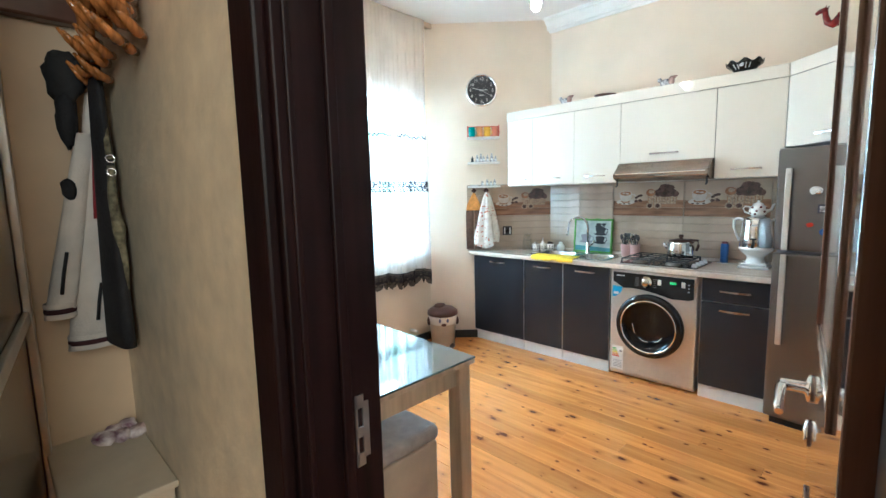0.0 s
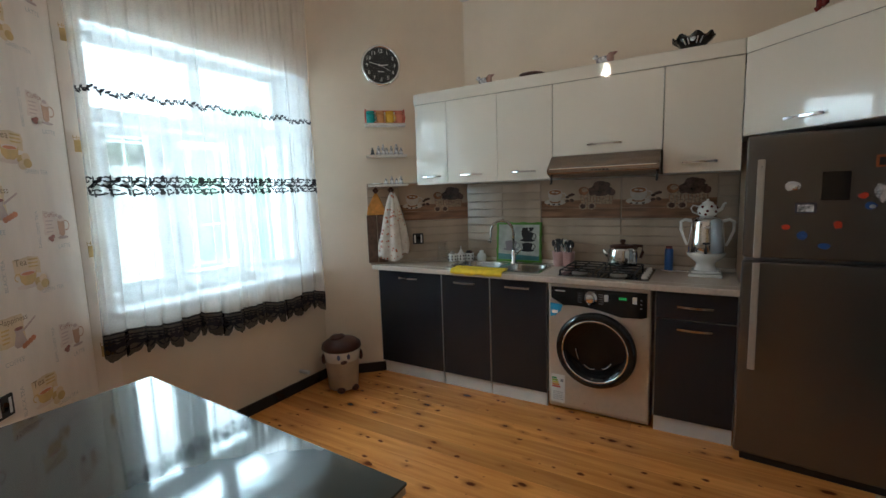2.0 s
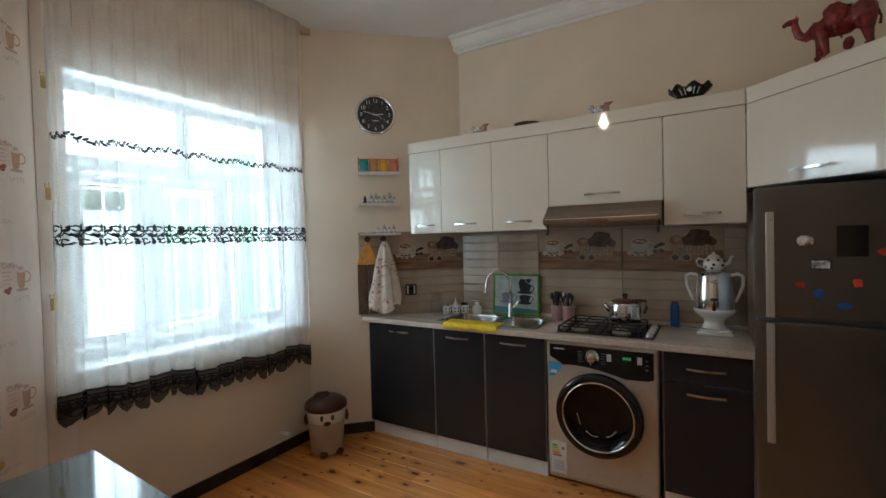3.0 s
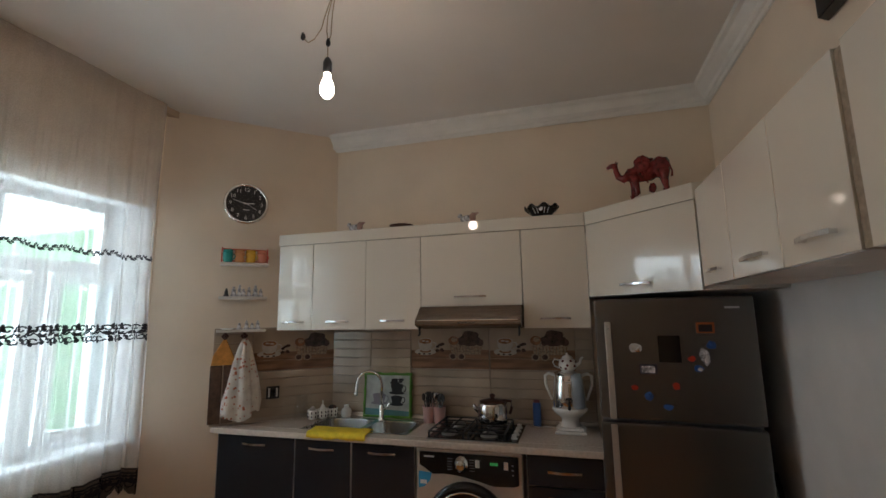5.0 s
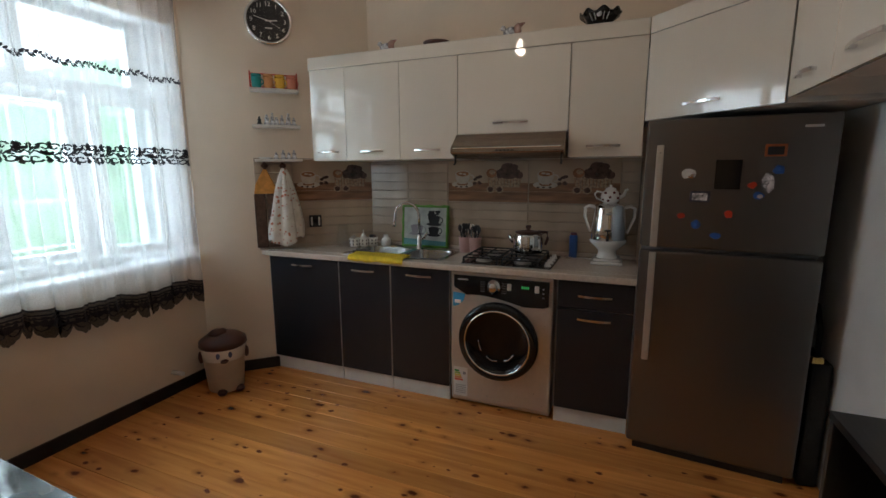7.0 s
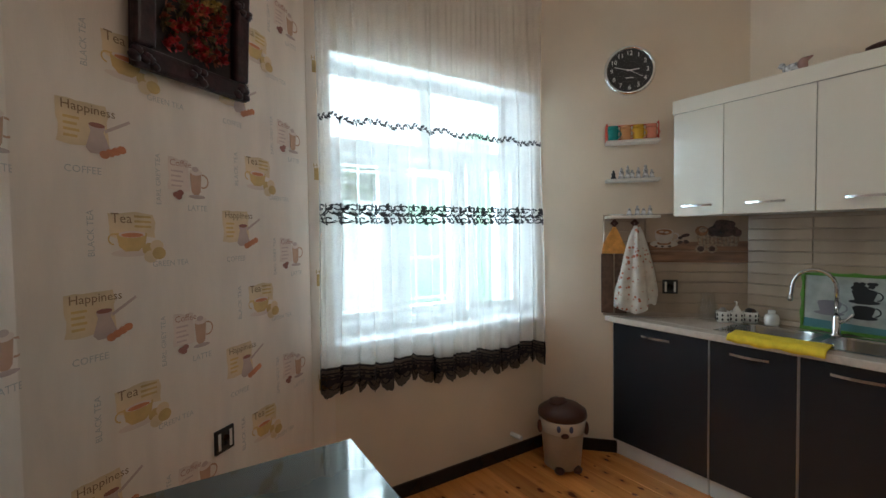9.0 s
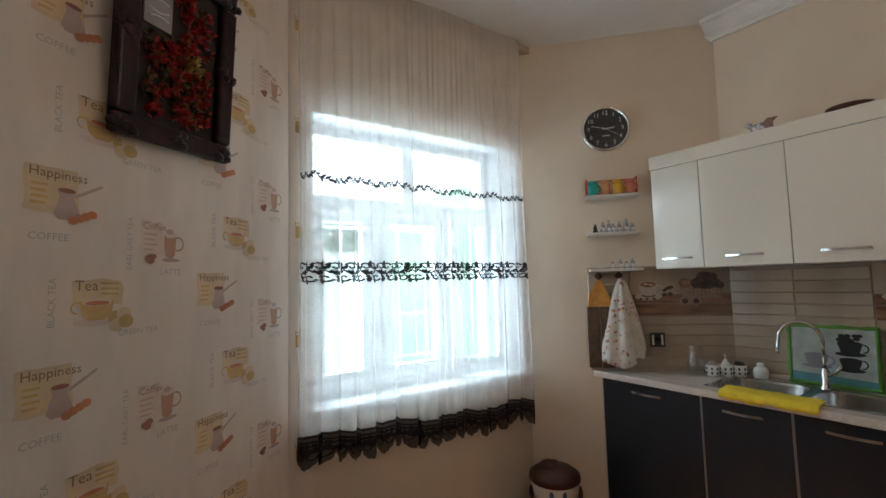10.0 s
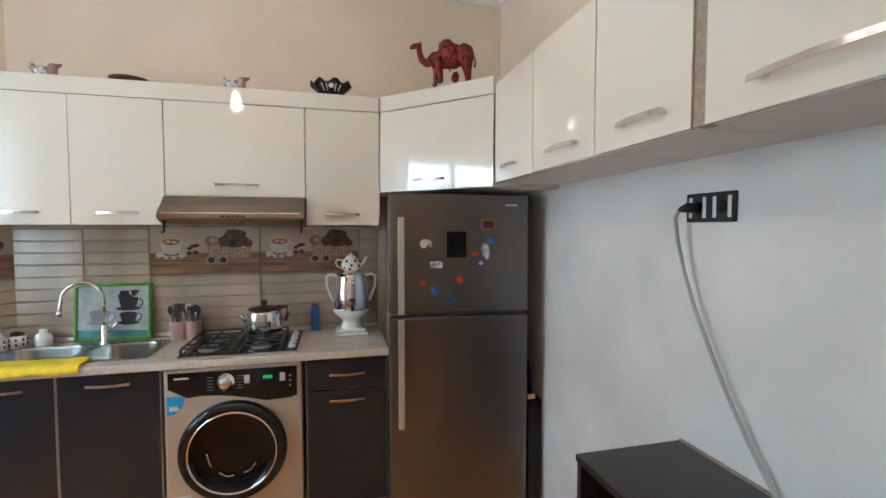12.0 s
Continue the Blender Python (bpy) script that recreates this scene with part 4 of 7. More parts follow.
def on_curtain(mx, mz):
    p = fold(min(1, max(0, (mx - CX0) / (CX1 - CX0))), mz)
    return p + Vector((0, -0.0035, 0))


W = CX1 - CX0
# narrow vine: a wavy stem with small leaf pairs
bm = B()
n = 84
wave = lambda q: 1.925 + 0.008 * math.sin(q * 0.5)
for i in range(n):
    x = CX0 + W * (i + 0.5) / n
    strip2(bm, [(x - W / n * 0.5, wave(i - 0.5)), (x, wave(i)), (x + W / n * 0.5, wave(i + 0.5))], 0.003, on_curtain)
    s = 1 if i % 2 else -1
    leaf2(bm, x, wave(i), s * 0.9 + 0.1, 0.024, 0.012, on_curtain)
    leaf2(bm, x - 0.004, wave(i), -s * 1.0, 0.018, 0.010, on_curtain)
tagged(part("embroidered_vine", bm, INK, cur, "narrow black embroidered vine"), kind="stuff")
# scroll band: small curls turned up and down by turns, with leaf sprays between
bm = B()
n = 34
for i in range(n):
    x0 = CX0 + W * (i + 0.5) / n
    up = 1 if i % 2 else -1
    for s in (1, -1):
        cx, cz = x0 + s * 0.009, 1.49 + up * s * 0.026
        curl = [(cx + (0.0165 - 0.0012 * t) * math.cos(2.8 - 0.6 * t) * s, cz + (0.0185 - 0.0014 * t) * math.sin(2.8 - 0.6 * t) * up * s) for t in range(11)]
        strip2(bm, curl, [0.0085 - 0.0003 * t for t in range(11)], on_curtain)
        for k in range(3):
            leaf2(bm, x0 + s * (0.004 + 0.007 * k), 1.49 - up * s * 0.012 * k, -up * s * (0.5 + 0.6 * k), 0.025, 0.0125, on_curtain)
        leaf2(bm, x0 + s * 0.019, 1.49 + up * s * 0.036, s * 1.3, 0.020, 0.012, on_curtain)
        leaf2(bm, x0 - s * 0.019, 1.49 + up * s * 0.010, math.pi / 2 + 0.6 * s, 0.022, 0.012, on_curtain)
    strip2(bm, [(x0 - W / n / 2, 1.486), (x0 - W / n / 4, 1.49 + 0.010 * up), (x0, 1.49), (x0 + W / n / 4, 1.49 - 0.010 * up), (x0 + W / n / 2, 1.486)], 0.008, on_curtain)
tagged(part("embroidered_scroll_band", bm, INK, cur, "broad black embroidered scroll band"), kind="stuff")
# white woven lines beside the bands
bm = B()
for z in (1.565, 1.58, 1.405, 1.39, 1.37, 1.345):
    strip2(bm, [(CX0 + W * i / 160, z + 0.002 * math.sin(i)) for i in range(161)], 0.005, on_curtain)
tagged(part("woven_stripe", bm, SHEER, cur), kind="stuff")
# threads of the lace
bm = B()


def on_hem(mx, dz):
    u = min(1, max(0, (mx - CX0) / W))
    return fold(u, hem(u) - dz) + Vector((0, -0.0035, 0))


for dz in (0.006, 0.028, 0.045, 0.068):
    strip2(bm, [(CX0 + W * i / 200, dz) for i in range(201)], 0.008, on_hem)
for i in range(76):
    x = CX0 + W * (i + 0.5) / 76
    leaf2(bm, x - 0.008, 0.036, 0.5, 0.017, 0.011, on_hem)
for i in range(38):
    x = CX0 + W * (i + 0.5) / 38
    for a in (0.3, 1.1, 1.9, 2.8):
        leaf2(bm, x, 0.074, a, -0.028, 0.015, on_hem)
    if i % 2 == 0:
        for a in (0.9, 1.57, 2.3):
            leaf2(bm, x + W / 76, 0.088, a, -0.040, 0.018, on_hem)
    strip2(bm, [(x - 0.017, 0.075), (x - 0.008, 0.098), (x, 0.104), (x + 0.008, 0.098), (x + 0.017, 0.075)], 0.005, on_hem)
tagged(part("lace_motif", bm, INK, cur), kind="stuff")
# rail's beige-brown puts the shadow on its free end into the colour
bm = B()
box(bm, 2.655, 4.20, 5.822, 5.872, 2.925, 2.97, 0.004)
tagged(part("curtain_rail", bm, mat("rail_shade_beige", (0.50, 0.38, 0.28), 0.5)), "curtain rail on the ceiling ending past the curtain, coloured beige for its shade", "rail")

# ---- wallpaper print ----
INKS = [mat("print_" + k, c, 0.6, spread=s) for k, c, s in (
    ("straw", (0.74, 0.56, 0.35), 0.10), ("umber", (0.28, 0.16, 0.08), 0.05), ("ochre", (0.60, 0.39, 0.15), 0.2), ("rose", (0.55, 0.40, 0.35), 0.15),
    ("orange", (0.60, 0.22, 0.10), 0.2), ("grey", (0.52, 0.47, 0.43), 0.05), ("russet", (0.48, 0.23, 0.17), 0.1), ("bean", (0.32, 0.12, 0.09), 0.1), ("milk", (0.74, 0.59, 0.50), 0.08), ("latte", (0.54, 0.31, 0.20), 0.12))]


def poly(bm, pts, idx, z=0.0015):
    f = bm.faces.new([bm.verts.new((x, y, z)) for x, y in pts])
    f.material_index = idx
    return f


def oval(bm, x, y, rx, ry, idx, z=0.002, a0=0, a1=360, n=14):
    return poly(bm, [(x + rx * math.cos(math.radians(a0 + (a1 - a0) * i / n)), y + ry * math.sin(math.radians(a0 + (a1 - a0) * i / n))) for i in range(n if a1 - a0 == 360 else n + 1)], idx, z)


def ragged(bm, x0, x1, y0, y1, idx, seed, z=0.001):
    r = random.Random(seed)
    pts = []
    for (ax, ay), (bx, by) in (((x0, y0), (x1, y0)), ((x1, y0), (x1, y1)), ((x1, y1), (x0, y1)), ((x0, y1), (x0, y0))):
        for i in range(5):
            pts.append((ax + (bx - ax) * i / 5 + r.uniform(-0.004, 0.004), ay + (by - ay) * i / 5 + r.uniform(-0.004, 0.004)))
    poly(bm, pts, idx, z)


def ring(bm, x, y, r, w, idx, a0, a1, z=0.002):
    n = 10
    for i in range(n):
        a, b = math.radians(a0 + (a1 - a0) * i / n), math.radians(a0 + (a1 - a0) * (i + 1) / n)
        poly(bm, [(x + (r - w) * math.cos(a), y + (r - w) * math.sin(a)), (x + r * math.cos(a), y + r * math.sin(a)), (x + r * math.cos(b), y + r * math.sin(b)), (x + (r - w) * math.cos(b), y + (r - w) * math.sin(b))], idx, z)


UPR = pose(0, 0, 0, 0, 0, 90)
bm = B()  # Happiness
ragged(bm, -0.006, 0.105, -0.098, 0.006, 0, 1)
write(bm, "Happiness", 0.030, Matrix.Translation((0.062, -0.010, 0.003)), 1)
for i in range(4):
    poly(bm, [(0.006, -0.034 - 0.014 * i), (0.040 - 0.005 * (i % 2), -0.034 - 0.014 * i), (0.040 - 0.005 * (i % 2), -0.040 - 0.014 * i), (0.006, -0.040 - 0.014 * i)], 2, 0.0022)
poly(bm, [(0.060, -0.045), (0.098, -0.045), (0.094, -0.060), (0.110, -0.10), (0.100, -0.112), (0.062, -0.112), (0.052, -0.10), (0.064, -0.060)], 3, 0.002)
poly(bm, [(0.096, -0.052), (0.158, -0.016), (0.162, -0.022), (0.098, -0.060)], 3, 0.0024)
oval(bm, 0.079, -0.044, 0.019, 0.006, 7, 0.0026)
for i in range(4):
    oval(bm, 0.094 + 0.014 * i, -0.112 + 0.006 * i, 0.012, 0.010, 4, 0.0028 + 0.0002 * i)
write(bm, "COFFEE", 0.024, Matrix.Translation((0.045, -0.155, 0.002)), 5)
MOTIF_H = mesh_of("happiness_print", bm, INKS)
bm = B()  # Tea
ragged(bm, -0.004, 0.118, -0.055, 0.008, 0, 2)
write(bm, "Tea", 0.036, Matrix.Translation((0.028, -0.008, 0.003)), 1)
for i in range(3):
    poly(bm, [(0.062, 0.002 - 0.013 * i), (0.108, 0.0 - 0.013 * i), (0.108, -0.005 - 0.013 * i), (0.062, -0.004 - 0.013 * i)], 2, 0.0022)
poly(bm, [(0.014, -0.045), (0.096, -0.045), (0.090, -0.078), (0.070, -0.092), (0.036, -0.092), (0.020, -0.078)], 2, 0.002)
oval(bm, 0.055, -0.048, 0.036, 0.009, 8, 0.0026)
oval(bm, 0.055, -0.050, 0.030, 0.006, 4, 0.0028)
ring(bm, 0.008, -0.06, 0.015, 0.004, 2, 60, 270)
oval(bm, 0.055, -0.096, 0.055, 0.010, 8, 0.0014)
for dx, dy, k in ((0.10, -0.088, 2), (0.122, -0.08, 0), (0.104, -0.108, 0), (0.128, -0.10, 2)):
    oval(bm, dx, dy, 0.020, 0.017, k, 0.003 + dx * 0.001)
write(bm, "BLACK TEA", 0.022, Matrix.Translation((-0.045, -0.045, 0.002)) @ UPR, 5)
write(bm, "GREEN TEA", 0.022, Matrix.Translation((0.165, -0.130, 0.002)), 5)
MOTIF_T = mesh_of("tea_print", bm, INKS)
bm = B()  # Coffee
ragged(bm, -0.004, 0.062, -0.085, 0.006, 8, 3)
write(bm, "Coffee", 0.027, Matrix.Translation((0.036, -0.008, 0.003)), 6)
for i in range(4):
    poly(bm, [(0.004, -0.028 - 0.014 * i), (0.044 - 0.007 * (i % 2), -0.028 - 0.014 * i), (0.044 - 0.007 * (i % 2), -0.033 - 0.014 * i), (0.004, -0.033 - 0.014 * i)], 3, 0.0022)
poly(bm, [(0.066, -0.026), (0.108, -0.026), (0.103, -0.085), (0.096, -0.094), (0.078, -0.094), (0.071, -0.085)], 9, 0.002)
oval(bm, 0.087, -0.026, 0.022, 0.010, 8, 0.0026)
oval(bm, 0.085, -0.018, 0.012, 0.008, 3, 0.0029)
ring(bm, 0.112, -0.052, 0.022, 0.005, 9, -110, 100)
oval(bm, 0.090, -0.100, 0.030, 0.006, 3, 0.0018)
for dx, dy in ((0.018, -0.098), (0.032, -0.092), (0.026, -0.104)):
    oval(bm, dx, dy, 0.011, 0.008, 7, 0.003 + dx * 0.01)
write(bm, "LATTE", 0.024, Matrix.Translation((0.090, -0.135, 0.002)), 5)
write(bm, "EARL GREY TEA", 0.020, Matrix.Translation((-0.035, -0.06, 0.002)) @ UPR, 5)
MOTIF_C = mesh_of("coffee_print", bm, INKS)


def wall_frame(p, q):
    d = (Vector((*q, 0)) - Vector((*p, 0))).normalized()
    return Matrix(((d.x, 0, d.y, p[0]), (d.y, 0, -d.x, p[1]), (0, 1, 0, 0), (0, 0, 0, 1)))


NWF = wall_frame(W2, N1)
for me, s0, z0, lo, hi in ((MOTIF_T, 0.216, 1.455, 0.0, 0.95), (MOTIF_H, 0.105, 1.245, 0.0, 0.99), (MOTIF_C, 0.402, 1.635, 0.0, 0.98)):
    for k in range(-1, 3):
        s = s0 + 0.509 * k
        if not lo <= s <= hi:
            continue
        for j in range(-3, 5):
            z = z0 + 0.235 * k + 0.495 * j
            if 0.22 < z < 2.82:
                ob = new(me.name, me)
                ob.parent = wall_nw
                ob.matrix_basis = NWF @ Matrix.Translation((s, z, 0)) @ Matrix.Diagonal((1.1, 1.1, 1, 1))
WWF = wall_frame(W1, W2)
for j in range(-3, 4):
    ob = new(MOTIF_C.name, MOTIF_C)
    ob.parent = wall_west
    ob.matrix_basis = WWF @ Matrix.Translation((0.150, 1.70 + 0.495 * j, 0)) @ Matrix.Diagonal((1.1, 1.1, 1, 1))
bm = B()
box(bm, 2.651, WX0 - 0.003, 5.8765, 5.8797, 0.08, 2.85)
part("wallpaper_edge", bm, PAPER, wall_north, "wallpaper turned round the corner")
bm = B()
for j in range(-2, 4):
    write(bm, "Hap", 0.030, pose(2.70, 5.8755, 1.245 + 0.235 * 2 + 0.495 * j, 90, 0, 0), 0)
    box(bm, 2.68, 2.74, 5.8758, 5.8763, 1.18 + 0.47 + 0.495 * j, 1.235 + 0.47 + 0.495 * j)
part("print_edge", bm, INKS[2], wall_north)

# ---- wall tiles ----
TILE = mat("beige_ribbed_tile", (0.44, 0.345, 0.26), 0.12, spread=0.10, scale=4, stretch=(1, 1, 9), coat=0.3, island=0.08)
TILEWOOD = mat("tile_print_plank", (0.24, 0.13, 0.075), 0.14, spread=0.25, scale=4, stretch=(1, 9, 9), coat=0.3)
TILEPALE = mat("tile_print_cream", (0.42, 0.32, 0.235), 0.12, spread=0.08, scale=5, coat=0.3)
TCUP = mat("tile_print_cup", (0.50, 0.44, 0.38), 0.12, spread=0.06, scale=30, coat=0.3)
TDARK = mat("tile_print_beans", (0.085, 0.045, 0.035), 0.14, spread=0.35, scale=38, coat=0.3)
TBASKET = mat("tile_print_basket", (0.37, 0.27, 0.185), 0.14, spread=0.25, scale=70, coat=0.3)
TCOFFEE = mat("tile_print_coffee", (0.28, 0.13, 0.06), 0.14, spread=0.2, scale=30, coat=0.3)
GROUT = mat("tile_grout", (0.38, 0.305, 0.24), 0.8)
EF = wall_frame((4.948, 5.02), (4.948, 3.19))
DF = wall_frame(N2, NE) @ Matrix.Translation(((Vector(NE) - Vector(N2)).length, 0, 0)) @ Matrix.Diagonal((1, 1, 1, 1))


def backing(name, f, x0, x1, z0, z1):
    bm = B()
    box(bm, x0, x1, z0, z1, 0.0005, 0.004)
    return structure(name, bm, GROUT, "glossy beige wall tiles with coffee prints", "tiles")


bs = backing("backsplash_east", EF, 0.0, 1.83, 0.868, 1.475)
bs.matrix_basis = EF
bd = backing("backsplash_slant", DF, -0.80, 0.0, 0.868, 1.495)
bd.matrix_basis = DF
rib_meshes = {}


def rib(parent, x0, x1, z0, z1):
    w, h = round(x1 - x0, 3), round(z1 - z0, 3)
    if (w, h) not in rib_meshes:
        bm = B()
        box(bm, 0.001, w - 0.001, 0.0016, h - 0.0016, 0.004, 0.012, 0.003, 1)
        rib_meshes[(w, h)] = mesh_of("tile", bm, TILE)
    ob = new("tile", rib_meshes[(w, h)])
    ob.parent = parent
    ob.matrix_basis = Matrix.Translation((x0, z0, 0))


DH = 0.0625
for j in range(9):
    z = 0.894 + j * DH
    for x0, x1 in ((0, 0.305), (0.305, 0.61)):
        rib(bs, x0, x1, z, z + DH)
    if j < 5:
        for x0, x1 in ((0.61, 1.167), (1.167, 1.72), (1.72, 1.828)):
            rib(bs, x0, x1, z, z + DH - (0.0 if j < 4 else 0.012))
    rib(bs, 1.72, 1.828, z, z + DH) if j >= 5 else None
    if j < 5:
        for x0, x1 in ((-0.56, 0), (-0.80, -0.56)):
            rib(bd, x0, x1, z, z + DH - (0.0 if j < 4 else 0.012))
    else:
        rib(bd, -0.80, -0.56, z, z + DH)


def decor(parent, x0, w, h=0.272):
    bm = B()
    box(bm, 0.001, w - 0.001, 0.001, h, 0.004, 0.010, 0.002, 1)
    z = 0.0112

    def P(pts, i, dz=0.0):
        poly(bm, pts, i, z + dz)

    P([(0.003, 0.003), (w - 0.003, 0.003), (w - 0.003, 0.068), (0.003, 0.072)], 1)
    P([(0.003, 0.074), (w - 0.003, 0.070), (w - 0.003, 0.128), (0.003, 0.125)], 1)
    r = random.Random(4)
    cx = w * 0.19
    oval(bm, cx, 0.112, 0.082, 0.027, 5, z + 0.0005, n=24)
    oval(bm, cx, 0.115, 0.078, 0.024, 2, z + 0.0007, n=24)
    oval(bm, cx, 0.120, 0.040, 0.012, 5, z + 0.0009, n=20)
    P([(cx - 0.052, 0.185), (cx - 0.050, 0.155), (cx - 0.038, 0.130), (cx - 0.020, 0.118), (cx + 0.020, 0.118), (cx + 0.038, 0.130), (cx + 0.050, 0.155), (cx + 0.052, 0.185)], 2, 0.0011)
    ring(bm, cx + 0.060, 0.158, 0.024, 0.008, 2, -110, 110, z + 0.0012)
    oval(bm, cx, 0.186, 0.052, 0.022, 2, z + 0.0014, n=24)
    oval(bm, cx, 0.186, 0.045, 0.017, 5, z + 0.0018, n=24)
    oval(bm, cx - 0.014, 0.188, 0.013, 0.006, 2, z + 0.0021)
    oval(bm, cx + 0.014, 0.184, 0.013, 0.006, 2, z + 0.0022)
    for k in range(9):
        oval(bm, cx + 0.078 + r.random() * 0.05, 0.118 + r.random() * 0.06, 0.011 + 0.006 * r.random(), 0.009, 3, z + 0.0015 + 0.0001 * k, a0=30 * k, a1=30 * k + 360)
    for k in (-0.045, -0.01, 0.03):
        oval(bm, cx + k, 0.100, 0.010, 0.005, 3, z + 0.0010 + 0.0001 * abs(k))
    bx = w * 0.70
    P([(bx - 0.115, 0.160), (bx + 0.125, 0.160), (bx + 0.108, 0.098), (bx - 0.090, 0.098)], 4, 0.0006)
    oval(bm, bx + 0.005, 0.162, 0.121, 0.015, 4, z + 0.0010, n=24)
    for k in range(11):
        xx = bx - 0.10 + 0.021 * k
        P([(xx, 0.150), (xx + 0.004, 0.150), (xx + 0.003, 0.104), (xx + 0.001, 0.104)], 5, 0.0012)
    for k in range(26):
        t = r.random()
        xx = bx - 0.03 + 0.135 * t
        top = 0.170 + 0.075 * math.sin(math.pi * (0.12 + 0.80 * t)) ** 0.7
        oval(bm, xx, 0.168 + (top - 0.172) * r.random(), 0.030 - 0.010 * r.random(), 0.020, 3, z + 0.0013 + 0.00004 * k, n=9)
    oval(bm, bx + 0.035, 0.188, 0.070, 0.036, 3, z + 0.00125, n=20)
    oval(bm, bx - 0.080, 0.190, 0.036, 0.030, 5, z + 0.0026, n=11)
    oval(bm, bx - 0.074, 0.196, 0.022, 0.016, 4, z + 0.0028, n=9)
    for k in (-0.085, -0.025):
        for q in range(8):
            a = q * math.pi / 4
            oval(bm, bx + k + 0.020 * math.cos(a), 0.084 + 0.017 * math.sin(a), 0.011, 0.009, 4, z + 0.0027 + 0.00002 * q, n=8)
        oval(bm, bx + k, 0.084, 0.019, 0.016, 3, z + 0.0031)
    ob = part("decor_tile", bm, [TILEPALE, TILEWOOD, TCUP, TDARK, TBASKET, TCOFFEE], parent, "tile printed with coffee cup and bean basket", m=Matrix.Translation((x0, 1.198, 0)))
    return ob


decor(bs, 0.612, 0.554)
decor(bs, 1.169, 0.550)
decor(bd, -0.558, 0.556, 0.29)


# ---- sink and tap ----
SINKSTEEL = mat("satin_sink_steel", (0.50, 0.49, 0.47), 0.22, metal=1.0, spread=0.06, scale=30)
sink = thing("sink", "double-bowl stainless steel sink set in the worktop", "sink")
bm = B()
zr = 0.8685
for a in ((4.495, 4.525, 4.275, 4.995), (4.825, 4.856, 4.275, 4.995), (4.525, 4.825, 4.275, 4.305), (4.525, 4.825, 4.965, 4.995), (4.525, 4.825, 4.585, 4.625)):
    box(bm, *a, zr - 0.002, zr + 0.001)
bmesh.ops.remove_doubles(bm, verts=bm.verts, dist=0.0002)
part("rim", bm, SINKSTEEL, sink)
for y0, y1 in ((4.305, 4.585), (4.625, 4.965)):
    bm = B()
    n = 28
    rings = []
    for k, (z, s) in enumerate(((zr, 1.0), (0.855, 0.985), (0.74, 0.94), (0.722, 0.86), (0.72, 0.0))):
        ring_ = []
        for i in range(n):
            a = 2 * math.pi * i / n
            cx, cy = math.cos(a), math.sin(a)
            q = (abs(cx) ** 5 + abs(cy) ** 5) ** (-0.2)
            ring_.append(bm.verts.new((4.675 + 0.15 * s * cx * q, (y0 + y1) / 2 + (y1 - y0) / 2 * s * cy * q, z)))
        rings.append(ring_)
    for ra, rb in zip(rings, rings[1:]):
        for i in range(n):
            f = bm.faces.new((ra[i], ra[(i + 1) % n], rb[(i + 1) % n], rb[i]))
            f.smooth = True
    bmesh.ops.remove_doubles(bm, verts=bm.verts, dist=0.0003)
    bmesh.ops.recalc_face_normals(bm, faces=bm.faces)
    bmesh.ops.reverse_faces(bm, faces=bm.faces)
    bowl = part("bowl", bm, SINKSTEEL, sink, "steel bowl")
    bm = B()
    lathe(bm, [(0, 0.0025), (0.02, 0.003), (0.034, 0.002), (0.035, 0)], 16, Matrix.Translation((4.675, (y0 + y1) / 2, 0.7205)))
    part("drain", bm, CHROME, bowl)
tap = thing("kitchen_tap", "chrome gooseneck kitchen tap behind the sink", "tap")
bm = B()
lathe(bm, [(0.026, 0), (0.026, 0.006), (0.018, 0.012), (0.017, 0.09), (0.012, 0.10)], 18, Matrix.Translation((4.845, 4.59, 0.867)))
part("base", bm, CHROME, tap)
bm = B()
pts = [(4.845, 4.59, 0.95), (4.845, 4.59, 1.10)]
for i in range(1, 12):
    a = math.pi * i / 11
    pts.append((4.845 - 0.03 * (1 - math.cos(a)) / 2, 4.59 + 0.085 * (1 - math.cos(a)), 1.10 + 0.085 * math.sin(a)))
pts += [(4.812, 4.765, 1.06), (4.81, 4.768, 1.035)]
tube(bm, pts, 0.0095, 10)
part("spout", bm, CHROME, tap)
bm = B()
tube(bm, [(4.81, 4.767, 1.045), (4.81, 4.769, 1.022)], 0.0135, 12)
part("aerator", bm, CHROME, tap)
bm = B()
tube(bm, [(4.845, 4.575, 0.935), (4.835, 4.545, 0.95), (4.82, 4.52, 0.985)], [0.012, 0.009, 0.006], 8)
part("lever", bm, CHROME, tap)

# yellow cloth folded flat along the front edge
bm = B()
lay = []
for i in range(49):
    y = 4.505 + 0.385 * i / 48
    row = []
    for j in range(9):
        t = j / 8
        x = 4.545 - 0.142 * min(1, t / 0.78) + 0.006 * math.sin(i * 0.35) * (1 - t)
        z = 0.874 + 0.0025 * noise.noise(Vector((y * 22, t * 5, 0))) + 0.003 * (j in (1, 5))
        if t > 0.78:
            x -= 0.003 * noise.noise(Vector((y * 30, 3, 0)))
            z -= (t - 0.78) * (0.13 + 0.05 * noise.noise(Vector((y * 14, 7, 0))))
        row.append(bm.verts.new((x, y + 0.008 * math.sin(t * 4 + 1.5), z)))
    lay.append(row)
for ra, rb in zip(lay, lay[1:]):
    for j in range(8):
        bm.faces.new((ra[j], rb[j], rb[j + 1], ra[j + 1])).smooth = True
bmesh.ops.recalc_face_normals(bm, faces=bm.faces)
bmesh.ops.solidify(bm, geom=list(bm.faces), thickness=-0.006)
